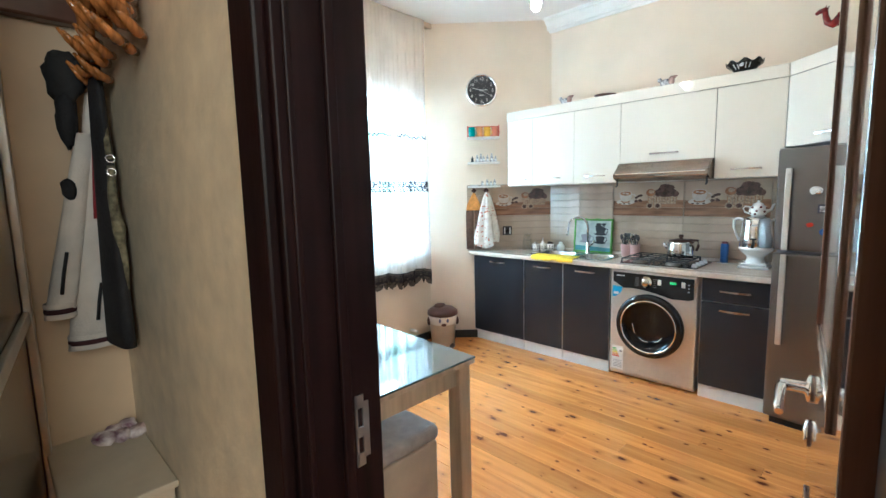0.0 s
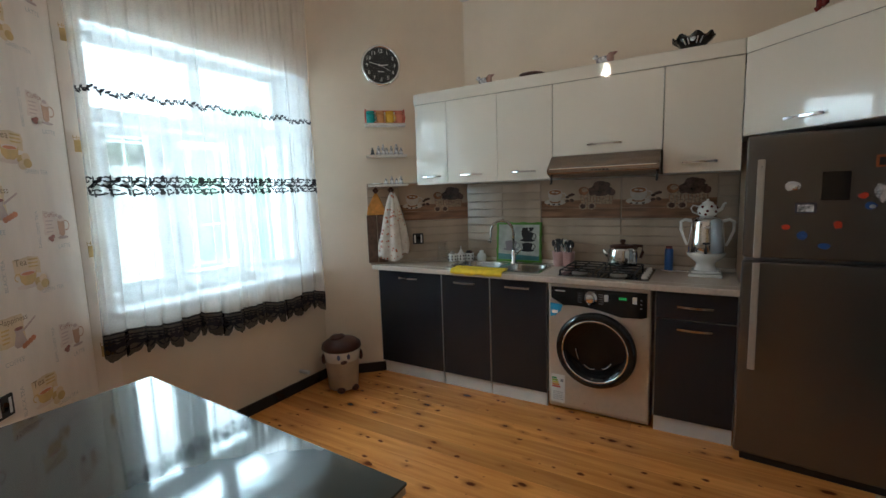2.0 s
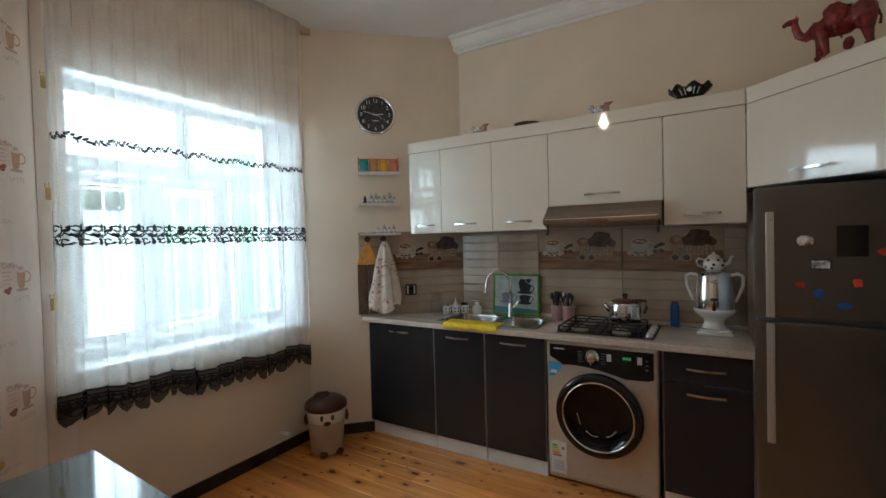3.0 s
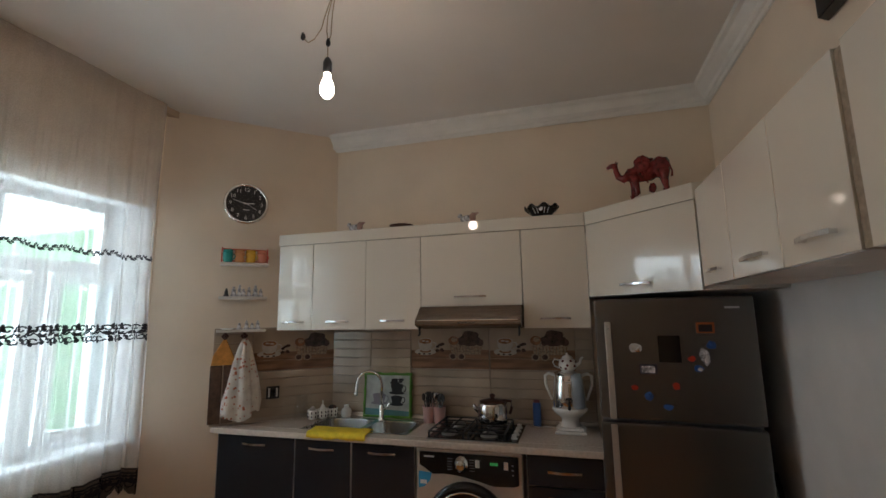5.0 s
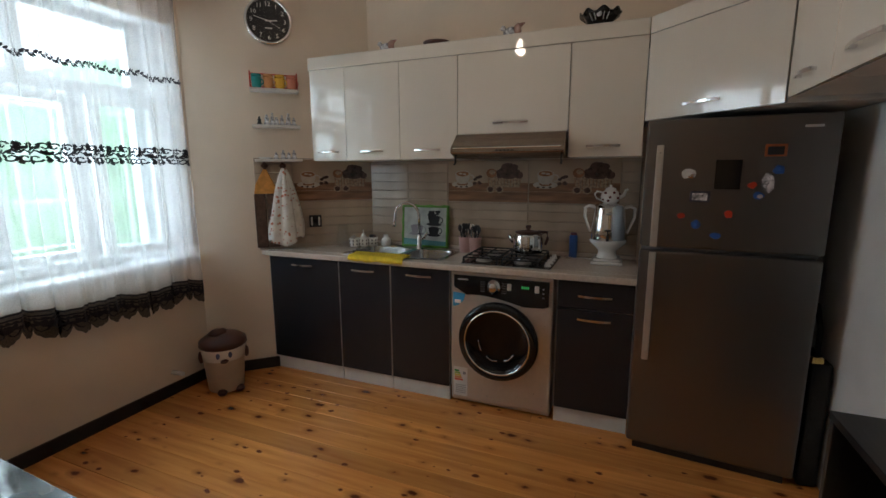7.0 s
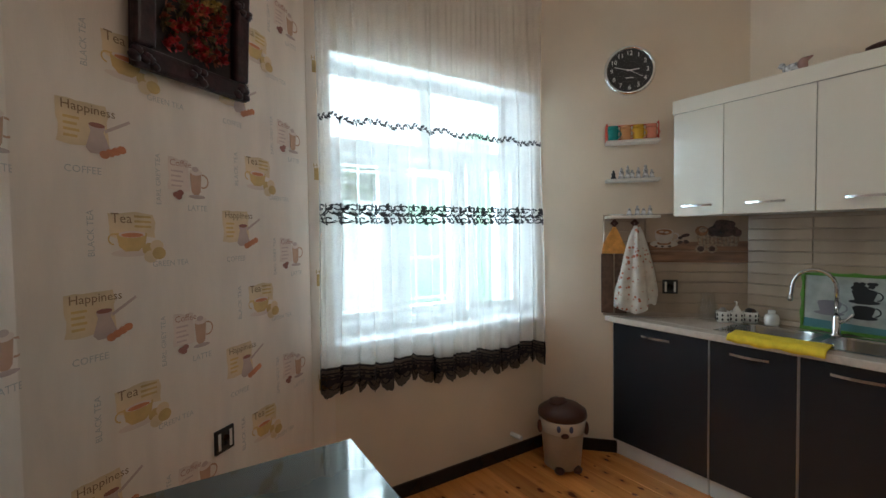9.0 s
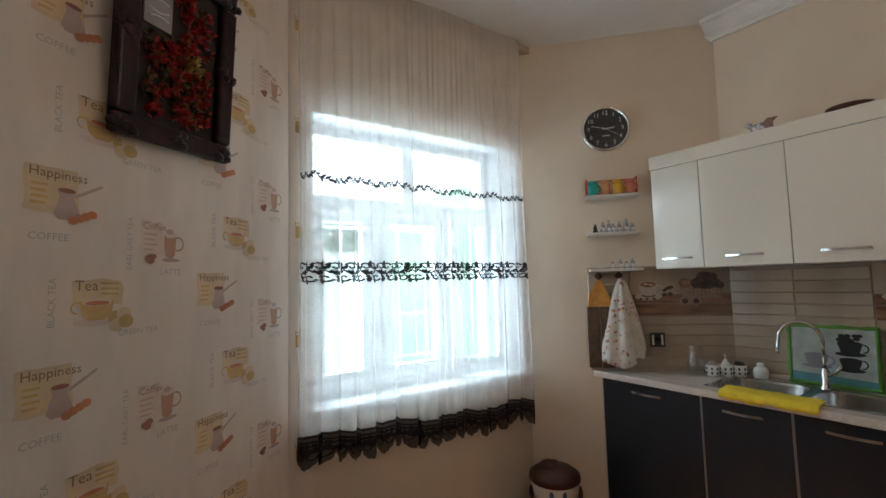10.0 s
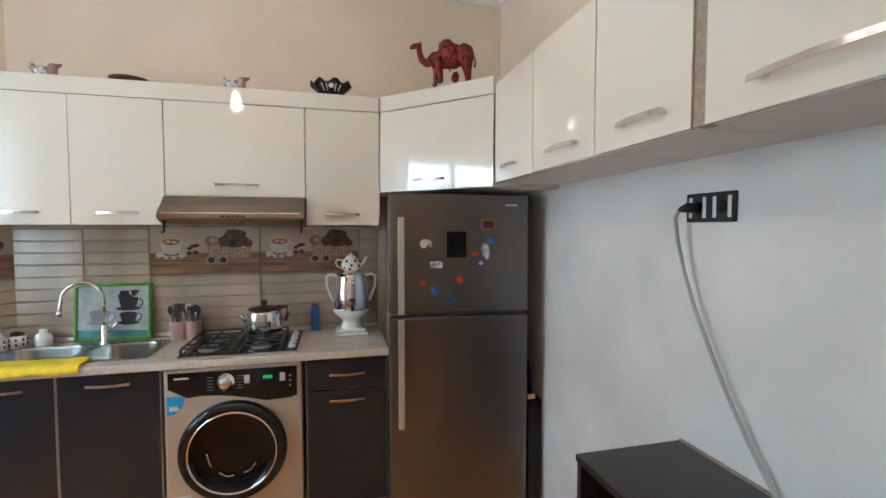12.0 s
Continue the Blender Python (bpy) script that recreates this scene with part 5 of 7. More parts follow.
tagged(part("dish_cloth", bm, YELLOW), "bright yellow dish cloth hung over the worktop edge", "cloth")

# ---- leaning green framed picture ----
pic = thing("framed_tray", "green framed cup picture leaning on the tiles", "picture", Matrix.Translation((4.905, 4.755, 0.868)) @ pose(0, 0, 0, 0, 5, 0) @ wall_frame((0, 0), (0, -1)))
bm = B()
PW, PH, FR = 0.36, 0.30, 0.017
pts = []
for (ax, ay), (bx, by) in (((0, 0), (PW, 0)), ((PW, 0), (PW, PH)), ((PW, PH), (0, PH)), ((0, PH), (0, 0))):
    for i in range(10):
        wob = 0.004 * math.sin(i * math.pi / 1.6)
        dx, dy = (by - ay), -(bx - ax)
        l = math.hypot(dx, dy)
        pts.append((ax + (bx - ax) * i / 10 + dx / l * wob, ay + (by - ay) * i / 10 + dy / l * wob))
prism(bm, pts, 0, 0.008)
for a in ((0.004, PW - 0.004, 0.004, FR), (0.004, PW - 0.004, PH - FR, PH - 0.004)):
    box(bm, a[0], a[1], a[2], a[3], 0.006, 0.018, 0.004)
for a in ((0.004, FR), (PW - FR, PW - 0.004)):
    box(bm, a[0], a[1], FR + 0.0005, PH - FR - 0.0005, 0.006, 0.0175, 0.004)
part("frame", bm, GREEN, pic)
bm = B()
box(bm, FR, PW - FR, FR, PH - FR, 0.008, 0.010)
z = 0.0112
for i, (x, y, s, k) in enumerate(((0.12, 0.10, 1.0, 2), (0.25, 0.17, 0.95, 1), (0.25, 0.095, 0.85, 1))):
    poly(bm, [(x - 0.05 * s, y + 0.05 * s), (x + 0.05 * s, y + 0.05 * s), (x + 0.035 * s, y), (x - 0.035 * s, y)], k, z + 0.0003 * i)
    oval(bm, x, y + 0.05 * s, 0.05 * s, 0.012, k, z + 0.0004 + 0.0003 * i)
    ring(bm, x + 0.05 * s, y + 0.026, 0.022, 0.006, k, -90, 90, z + 0.0003 * i)
    oval(bm, x, y - 0.004, 0.062 * s, 0.011, k, z + 0.0002 * i)
for k in range(14):
    oval(bm, 0.20 + 0.09 * random.Random(k).random(), 0.225 + 0.03 * random.Random(k + 50).random(), 0.013, 0.009, 1, z + 0.0015 + 0.0001 * k)
poly(bm, [(FR, FR), (PW - FR, FR), (PW - FR, FR + 0.03), (FR, FR + 0.045)], 3, z - 0.0005)
part("print", bm, [mat("print_white", (0.44, 0.48, 0.46), 0.2, spread=0.12, scale=14), mat("print_dark", (0.03, 0.035, 0.04), 0.2), mat("print_grey_violet", (0.25, 0.24, 0.27), 0.2), mat("print_teal", (0.10, 0.25, 0.28), 0.2)], pic, "print of dark stacked cups")

# ---- things on the worktop ----
Z = 0.8665


def cutlery_pot():
    c = thing("cutlery_holder", "dusty pink plastic holder full of spoons and forks", "cutlery holder", Matrix.Translation((4.84, 4.22, Z)))
    for dy in (-0.042, 0.030):
        bm = B()
        lathe(bm, [(0, 0), (0.032, 0), (0.035, 0.004), (0.042, 0.10), (0.044, 0.104), (0.040, 0.10), (0.033, 0.006), (0, 0.005)], 20, Matrix.Translation((0, dy, 0)))
        part("cup", bm, PINK, c)
    r = random.Random(2)
    for i in range(20):
        dy = (-0.042, 0.03)[i % 2]
        tx, ty = r.uniform(-0.03, 0.03), r.uniform(-0.035, 0.035)
        h = r.uniform(0.145, 0.185)
        bm = B()
        tube(bm, [(tx * 0.3, dy + ty * 0.2, 0.008), (tx, dy + ty, h - 0.03)], 0.0035, 6)
        ball(bm, tx * 1.1, dy + ty * 1.15, h - 0.01, 0.005, 0.013, 0.024, 10)
        part("spoon", bm, MATTBLACK if i % 3 else CHROME, c)


cutlery_pot()


def hob():
    c = thing("gas_hob", "black four-burner gas hob with steel rims", "hob")
    x0, x1, y0, y1 = 4.455, 4.86, 3.625, 4.14
    bm = B()
    box(bm, x0, x1, y0, y1, Z, Z + 0.009, 0.003)
    part("plate", bm, BLACK, c)
    for a in ((x0 - 0.004, x0, y0 - 0.004, y1 + 0.004), (x1, x1 + 0.004, y0 - 0.004, y1 + 0.004)):
        bm = B()
        box(bm, *a, Z, Z + 0.007)
        part("steel_edge", bm, STEEL, c)
    for bx in (4.555, 4.76):
        for by in (3.80, 4.03):
            bm = B()
            lathe(bm, [(0.05, 0), (0.048, 0.008), (0.038, 0.010), (0.036, 0.018), (0.03, 0.021), (0, 0.021)], 20, Matrix.Translation((bx, by, Z + 0.009)))
            part("burner", bm, STEEL, c, "round burner with steel collar")
    for by in (3.80, 4.03):
        bm = B()
        zt = Z + 0.036
        for a in ((4.47, by), (4.845, by)):
            box(bm, a[0] - 0.004, a[0] + 0.004, by - 0.10, by + 0.10, zt, zt + 0.007)
        for s in (-0.10, 0.10):
            box(bm, 4.47, 4.845, by + s - 0.004, by + s + 0.004, zt - 0.0005, zt + 0.0065)
        box(bm, 4.474, 4.841, by - 0.004, by + 0.004, zt - 0.001, zt + 0.006)
        for bx in (4.555, 4.6575, 4.76):
            box(bm, bx - 0.004, bx + 0.004, by - 0.096, by + 0.096, zt - 0.0008, zt + 0.0055)
        for px in (4.47, 4.845):
            for s in (-0.10, 0.10):
                box(bm, px - 0.005, px + 0.005, by + s - 0.005, by + s + 0.005, Z + 0.009, zt)
        part("grate", bm, MATTBLACK, c, "black cast grate")
    for i in range(4):
        bm = B()
        lathe(bm, [(0.018, 0), (0.018, 0.006), (0.014, 0.008), (0.013, 0.022), (0, 0.023)], 14, Matrix.Translation((4.52 + 0.085 * i, 3.652, Z + 0.009)))
        part("hob_knob", bm, LIGHTSILVER, c, "silver hob knob")


hob()


def kettle():
    c = thing("kettle", "polished steel kettle with brown lid on the hob", "kettle", Matrix.Translation((4.755, 3.81, Z + 0.043)))
    bm = B()
    lathe(bm, [(0, 0), (0.084, 0), (0.091, 0.006), (0.093, 0.03), (0.092, 0.098), (0.088, 0.112), (0.076, 0.120), (0, 0.121)], 32)
    part("body", bm, CHROME, c)
    bm = B()
    lathe(bm, [(0.080, 0.117), (0.079, 0.124), (0.05, 0.131), (0.016, 0.135), (0.010, 0.140), (0.017, 0.150), (0.017, 0.160), (0.010, 0.165), (0, 0.166)], 24)
    part("lid", bm, BROWN, c, "brown lid with knob")
    bm = B()
    tube(bm, [(0.0, 0.08, 0.055), (-0.005, 0.105, 0.075), (-0.008, 0.118, 0.10)], [0.017, 0.012, 0.009], 10)
    part("spout", bm, CHROME, c)
    bm = B()
    tube(bm, [(0, -0.075, 0.10), (0, -0.095, 0.122), (0, -0.06, 0.128), (0, -0.115, 0.126), (0, -0.118, 0.09), (0, -0.105, 0.05)], 0.009, 8)
    part("handle", bm, BROWN, c, "brown side handle")


kettle()
c = thing("soda_can", "slim blue tin with a red cap", "tin", Matrix.Translation((4.875, 3.553, Z)))
bm = B()
lathe(bm, [(0, 0), (0.022, 0), (0.025, 0.004), (0.025, 0.135), (0.020, 0.145), (0, 0.145)], 20)
part("body", bm, BLUE, c)
bm = B()
lathe(bm, [(0.019, 0.145), (0.019, 0.158), (0, 0.16)], 16)
part("cap", bm, mat("dark_red_cap", (0.18, 0.05, 0.06), 0.4), c, "dark red cap")


def samovar():
    c = thing("electric_samovar", "polished steel electric samovar with white base and handles", "samovar", Matrix.Translation((4.79, 3.352, Z)))
    bm = B()
    box(bm, -0.088, 0.088, -0.088, 0.088, 0, 0.018, 0.008)
    box(bm, -0.074, 0.074, -0.074, 0.074, 0.018, 0.034, 0.008)
    lathe(bm, [(0.060, 0.034), (0.050, 0.062), (0.052, 0.080), (0.074, 0.098), (0.096, 0.118), (0.103, 0.136), (0.099, 0.140), (0, 0.140)], 32)
    part("base", bm, PORCELAIN, c, "white plastic foot")
    bm = B()
    lathe(bm, [(0.094, 0.140), (0.097, 0.146), (0.096, 0.20), (0.091, 0.27), (0.085, 0.325), (0.078, 0.340), (0.060, 0.347), (0.045, 0.350), (0, 0.350)], 44)
    for f in bm.faces:
        f.smooth = True
    part("body", bm, CHROME, c, "polished steel body")
    for s in (1, -1):
        bm = B()
        tube(bm, [(0, s * 0.082, 0.325), (0, s * 0.112, 0.334), (0, s * 0.135, 0.320), (0, s * 0.134, 0.27), (0, s * 0.116, 0.22), (0, s * 0.100, 0.18)], [0.010, 0.010, 0.010, 0.009, 0.008, 0.007], 10)
        part("handle", bm, PORCELAIN, c, "white curved handle")
    bm = B()
    tube(bm, [(-0.085, 0, 0.165), (-0.115, 0, 0.165), (-0.122, 0, 0.155), (-0.122, 0, 0.145)], 0.009, 8)
    box(bm, -0.118, -0.108, -0.004, 0.004, 0.165, 0.20)
    box(bm, -0.119, -0.107, -0.018, 0.018, 0.198, 0.207, 0.002)
    part("tap", bm, MATTBLACK, c, "black tap")
    bm = B()
    box(bm, -0.0915, -0.086, -0.016, 0.016, 0.288, 0.298)
    part("maker_mark", bm, LIGHTSILVER, c)
    t = thing("teapot", "small white porcelain teapot with dark red spots", "teapot", Matrix.Translation((4.79, 3.352, Z + 0.3502)) @ Matrix.Diagonal((0.95, 0.95, 0.9, 1)))
    bm = B()
    lathe(bm, [(0, 0), (0.038, 0), (0.052, 0.015), (0.057, 0.04), (0.050, 0.068), (0.034, 0.082), (0.03, 0.086)], 28)
    part("body", bm, PORCELAIN, t)
    bm = B()
    lathe(bm, [(0.033, 0.085), (0.03, 0.094), (0.012, 0.102), (0.006, 0.106), (0.009, 0.114), (0, 0.118)], 20)
    part("lid", bm, PORCELAIN, t)
    bm = B()
    tube(bm, [(0, -0.05, 0.035), (0, -0.075, 0.05), (0, -0.085, 0.082), (0, -0.098, 0.09)], [0.014, 0.010, 0.008, 0.007], 8)
    part("spout", bm, PORCELAIN, t)
    bm = B()
    tube(bm, [(0, 0.048, 0.068), (0, 0.078, 0.075), (0, 0.09, 0.055), (0, 0.078, 0.03), (0, 0.052, 0.018)], 0.0055, 8)
    part("handle", bm, PORCELAIN, t)
    SPOT = mat("oxblood_spot", (0.14, 0.02, 0.02), 0.15)
    for a, z in ((180, 0.04), (150, 0.066), (205, 0.068), (228, 0.035), (135, 0.025), (170, 0.018), (250, 0.06)):
        bm = B()
        rr = 0.0575 if 0.03 < z < 0.05 else 0.0525
        ball(bm, rr * math.cos(math.radians(a)), rr * math.sin(math.radians(a)), z, 0.004, 0.008, 0.008, 8)
        part("spot", bm, SPOT, t)
    bm = B()
    tube(bm, [(0.06, 0.068, 0.006), (0.07, 0.15, 0.006), (0.04, 0.19, 0.006), (0.075, 0.24, 0.006), (0.11, 0.20, 0.006)], 0.004, 6)
    part("power_cord", bm, PORCELAIN, c, "white power cord")


samovar()


def jug():
    c = thing("glass_jug", "clear glass jug on the worktop", "jug", Matrix.Translation((4.715, 5.13, Z)))
    bm = B()
    lathe(bm, [(0, 0.004), (0.045, 0.004), (0.05, 0.01), (0.052, 0.08), (0.040, 0.12), (0.036, 0.15), (0.042, 0.165), (0.039, 0.165), (0.033, 0.148), (0.037, 0.118), (0.048, 0.08), (0.046, 0.012), (0, 0.010)], 28)
    part("body", bm, CLEAR, c)
    bm = B()
    tube(bm, arc((0.045, 0.02, 0.05), (0.036, 0.015, 0.15), (0.04, 0.015, 0)), 0.005, 8)
    part("handle", bm, CLEAR, c)


jug()


def sponge_basket():
    m = Matrix.Translation((4.80, 5.015, Z)) @ pose(0, 0, 0, 0, 0, 132.8)
    c = thing("sink_basket", "cream pierced plastic basket with brushes and soap", "basket", m)
    for k, x in enumerate((-0.068, 0.0, 0.068)):
        bm = B()
        lathe(bm, [(0, 0.002), (0.028, 0.002), (0.034, 0.008), (0.037, 0.065), (0.034, 0.065), (0.031, 0.008), (0, 0.005)], 20, Matrix.Translation((x, 0, 0)))
        part("cup", bm, PORCELAIN, c, "cream cup")
        for i in range(8):
            a = 2 * math.pi * (i + 0.5) / 8
            for z in (0.022, 0.046):
                bm = B()
                ball(bm, x + 0.0355 * math.cos(a), 0.0355 * math.sin(a), z, 0.005, 0.005, 0.008, 6)
                part("hole", bm, MATTBLACK, c)
    for x, mt, h in ((-0.06, MATTBLACK, 0.085), (-0.075, BROWN, 0.082), (0.07, CUSHION, 0.085)):
        bm = B()
        ball(bm, x, 0, h - 0.02, 0.022, 0.02, 0.02, 10, 0.2)
        part("sponge", bm, mt, c)
    s = part("soap_bottle", lathe(B(), [(0, 0.01), (0.02, 0.01), (0.022, 0.07), (0.012, 0.085), (0.008, 0.095), (0, 0.095)], 16), PORCELAIN, c, "white soap bottle")
    bm = B()
    tube(bm, [(0, 0, 0.095), (0, 0, 0.118), (0.0, -0.026, 0.116)], 0.0045, 6)
    part("pump", bm, PORCELAIN, s)


sponge_basket()
c = thing("soap_jar", "small white ribbed jar beside the sink", "jar", Matrix.Translation((4.88, 4.875, Z)))
bm = B()
lathe(bm, [(0, 0), (0.03, 0), (0.036, 0.01), (0.037, 0.04), (0.030, 0.058), (0.018, 0.064)], 20)
part("body", bm, PORCELAIN, c)
bm = B()
lathe(bm, [(0.016, 0.062), (0.018, 0.066), (0.018, 0.082), (0, 0.085)], 16)
part("lid", bm, PORCELAIN, c)

# ---- slanting wall: clock, shelves, hooks ----
LN = (Vector(NE) - Vector(N2)).length
DW = wall_frame(N2, NE)


def S(s, z, out=0.0):
    """A pose on the slanting wall, s metres from the back corner, with z' into the room."""
    return DW @ Matrix.Translation((LN - s, z, out))


ck = thing("wall_clock", "round black wall clock with white numerals and a silver rim", "clock", S(0.650, 2.362))
bm = B()
lathe(bm, [(0, 0), (0.138, 0), (0.146, 0.012), (0.147, 0.03), (0.140, 0.042), (0.130, 0.040), (0.127, 0.028)], 56)
part("rim", bm, CHROME, ck, "silver rim")
bm = B()
lathe(bm, [(0.128, 0.026), (0, 0.0265)], 48)
part("dial", bm, MATTBLACK, ck, "matt black dial")
NUM = mat("white_numeral", (0.8, 0.8, 0.78), 0.5)
for h in range(1, 13):
    a = math.radians(90 - 30 * h)
    bm = B()
    write(bm, str(h), 0.038, Matrix.Translation((0.102 * math.cos(a), 0.102 * math.sin(a), 0.029)))
    part("numeral", bm, NUM, ck)
for nm, a, l, w in (("hour_hand", 90 - 30 * 2.8, 0.055, 0.006), ("minute_hand", 90 - 6 * 47.5, 0.088, 0.004), ("second_hand", 90 - 6 * 20, 0.085, 0.0018)):
    bm = B()
    box(bm, -0.018, l, -w / 2, w / 2, 0.031, 0.0325)
    part(nm, bm, NUM, ck, m=pose(0, 0, 0, 0, 0, a))
bm = B()
box(bm, -0.022, 0.022, -0.046, -0.041, 0.0285, 0.029)
part("maker_mark", bm, NUM, ck)
bm = B()
lathe(bm, [(0.130, 0.0395), (0.09, 0.042), (0, 0.043)], 40)
gl = part("glass", bm, glass_mat("clock_glass", (0.97, 0.97, 0.97), 0.02, 0.985), ck)
gl.visible_shadow = False

for z in (1.935, 1.706, 1.486):
    sh = thing("wall_shelf", "small white shelf on the slanting wall", "shelf", S(0.79, z), "clock wall shelves")
    bm = B()
    box(bm, 0, 0.30, -0.016, 0, 0.0, 0.105, 0.003)
    part("board", bm, CARCASS, sh)

# coloured glass cups in a red rack
rk = thing("cup_rack", "row of coloured glass cups in a red wire rack", "cup rack", S(0.785, 1.9355) @ Matrix.Diagonal((1.08, 1.45, 1.0, 1)))
bm = B()
for zz in (0.012, 0.068):
    tube(bm, [(0.0, zz, 0.02), (0.265, zz, 0.02)], 0.0035, 6)
for x in (0.0, 0.265):
    for oo in (0.02, 0.085):
        tube(bm, [(x, 0, oo), (x, 0.07, oo)], 0.0035, 6)
    for zz in (0.012, 0.068):
        tube(bm, [(x, zz, 0.02), (x, zz, 0.085)], 0.0035, 6)
part("rack", bm, RED, rk)
for i, col in enumerate(((0.02, 0.35, 0.33), (0.75, 0.36, 0.14), (0.85, 0.5, 0.05), (0.7, 0.25, 0.16))):
    gm = mat("cup_glass", col, 0.1, coat=0.5)
    bm = B()
    lathe(bm, [(0, 0.002), (0.022, 0.002), (0.027, 0.010), (0.031, 0.048), (0.028, 0.049), (0.023, 0.009), (0, 0.006)], 18, Matrix.Translation((0.035 + 0.066 * i, 0, 0.052)) @ pose(0, 0, 0, -90, 0, 0))
    lathe(bm, [(0.029, 0.052), (0.029, 0.062), (0.010, 0.064), (0, 0.064)], 14, Matrix.Translation((0.035 + 0.066 * i, 0, 0.052)) @ pose(0, 0, 0, -90, 0, 0))
    cup = part("glass_cup", bm, gm, rk)
    bm = B()
    tube(bm, arc((0.062 + 0.066 * i, 0.042, 0.066), (0.060 + 0.066 * i, 0.014, 0.066), (0.015, 0, 0.006), 6), 0.003, 6)
    part("cup_handle", bm, gm, cup)
BLUEWHITE = mat("blue_white_china", (0.38, 0.38, 0.44), 0.15, spread=0.4, scale=60, second=(0.62, 0.61, 0.62))


def figurine(s, z, h, w, seed):
    bm = B()
    lathe(bm, [(0, 0), (w, 0), (w * 1.05, h * 0.1), (w * 0.6, h * 0.4), (w * 0.75, h * 0.6), (w * 0.35, h * 0.75), (w * 0.45, h * 0.88), (0, h)], 12, pose(0, 0, 0, -90, 0, 0), sx=1, sy=0.8)
    tagged(part("figurine", bm, BLUEWHITE if seed != 1 else MATTBLACK, m=S(s, z, 0.055)), "small blue and white china figurine on a shelf", "figurine", "shelf figurines")


for i, s in enumerate((0.745, 0.70, 0.665, 0.64, 0.605, 0.565, 0.53)):
    figurine(s, 1.7062, 0.056 + 0.014 * (i % 3), 0.016 + 0.004 * (i % 2), i + 1)
for i, s in enumerate((0.655, 0.61, 0.575, 0.54)):
    figurine(s, 1.4862, 0.045 + 0.016 * (i % 2), 0.017, i + 4)
bm = B()
lathe(bm, [(0, 0), (0.03, 0.001), (0.045, 0.008), (0.047, 0.011), (0.03, 0.004), (0, 0.003)], 20, pose(0, 0, 0, -90, 0, 0), sy=0.7)
tagged(part("small_dish", bm, PORCELAIN, m=S(0.725, 1.4862, 0.05)), "shallow white china dish on the lowest shelf", "dish")

for s in (0.735, 0.618):
    hk = thing("wall_hook", "dark diamond-shaped wall hook", "hook", S(s, 1.442), "towel hooks")
    bm = B()
    prism(bm, [(-0.026, 0), (0, -0.028), (0.026, 0), (0, 0.028)], 0.011, 0.018, 0.003)
    part("plate", bm, BROWN, hk)
    bm = B()
    tube(bm, [(0, 0, 0.017), (0, -0.012, 0.034), (0, -0.004, 0.042)], 0.005, 8)
    part("peg", bm, BROWN, hk)

# hanging pot cloth: orange gable over brown halves
FELT = mat("orange_felt", (0.62, 0.28, 0.06), 0.9, spread=0.12, scale=30, bump=0.3, bump_scale=200)
BROWNCLOTH = mat("brown_woven_cloth", (0.13, 0.075, 0.05), 0.9, spread=0.15, scale=30, bump=0.3, bump_scale=250)
apron = thing("oven_cloth", "orange and brown kitchen cloth hanging from a hook", "cloth", S(0.735, 1.42))
bm = B()
prism(bm, [(-0.01, 0.0), (0.01, 0.0), (0.062, -0.115), (0.07, -0.165), (-0.075, -0.165), (-0.066, -0.105)], 0.014, 0.022, 0.003)
part("gable", bm, FELT, apron, "orange top")
for x0, x1 in ((-0.078, -0.006), (0.002, 0.072)):
    bm = B()
    box(bm, x0, x1, -0.535, -0.1655, 0.013, 0.021, 0.004)
    part("panel", bm, BROWNCLOTH, apron, "brown lower panel")
# floral towel gathered on a hook
TOWEL = mat("white_towel_red_flowers", (0.70, 0.66, 0.60), 0.9, spread=0.06, scale=20, bump=0.4, bump_scale=300)


def flowers(m):
    nt = m.node_tree
    p = nt.nodes["Principled BSDF"]
    base = p.inputs["Base Color"].links[0].from_socket
    tc, vor = nt.nodes.new("ShaderNodeTexCoord"), nt.nodes.new("ShaderNodeTexVoronoi")
    vor.inputs["Scale"].default_value = 40
    nt.links.new(tc.outputs["Object"], vor.inputs["Vector"])
    nz = nt.nodes.new("ShaderNodeTexNoise")
    nz.inputs["Scale"].default_value = 9
    nt.links.new(tc.outputs["Object"], nz.inputs["Vector"])
    ad = nt.nodes.new("ShaderNodeMath")
    nt.links.new(vor.outputs["Distance"], ad.inputs[0])
    nt.links.new(nz.outputs[0], ad.inputs[1])
    mr = nt.nodes.new("ShaderNodeMapRange")
    mr.inputs[1].default_value, mr.inputs[2].default_value, mr.inputs[3].default_value, mr.inputs[4].default_value = 0.68, 0.86, 1, 0
    nt.links.new(ad.outputs[0], mr.inputs[0])
    mix = nt.nodes.new("ShaderNodeMix")
    mix.data_type = "RGBA"
    nt.links.new(mr.outputs[0], mix.inputs[0])
    nt.links.new(base, mix.inputs[6])
    mix.inputs[7].default_value = (0.46, 0.13, 0.06, 1)
    nt.links.new(mix.outputs[2], p.inputs["Base Color"])


flowers(TOWEL)
bm = B()
NT = 40
lay = []
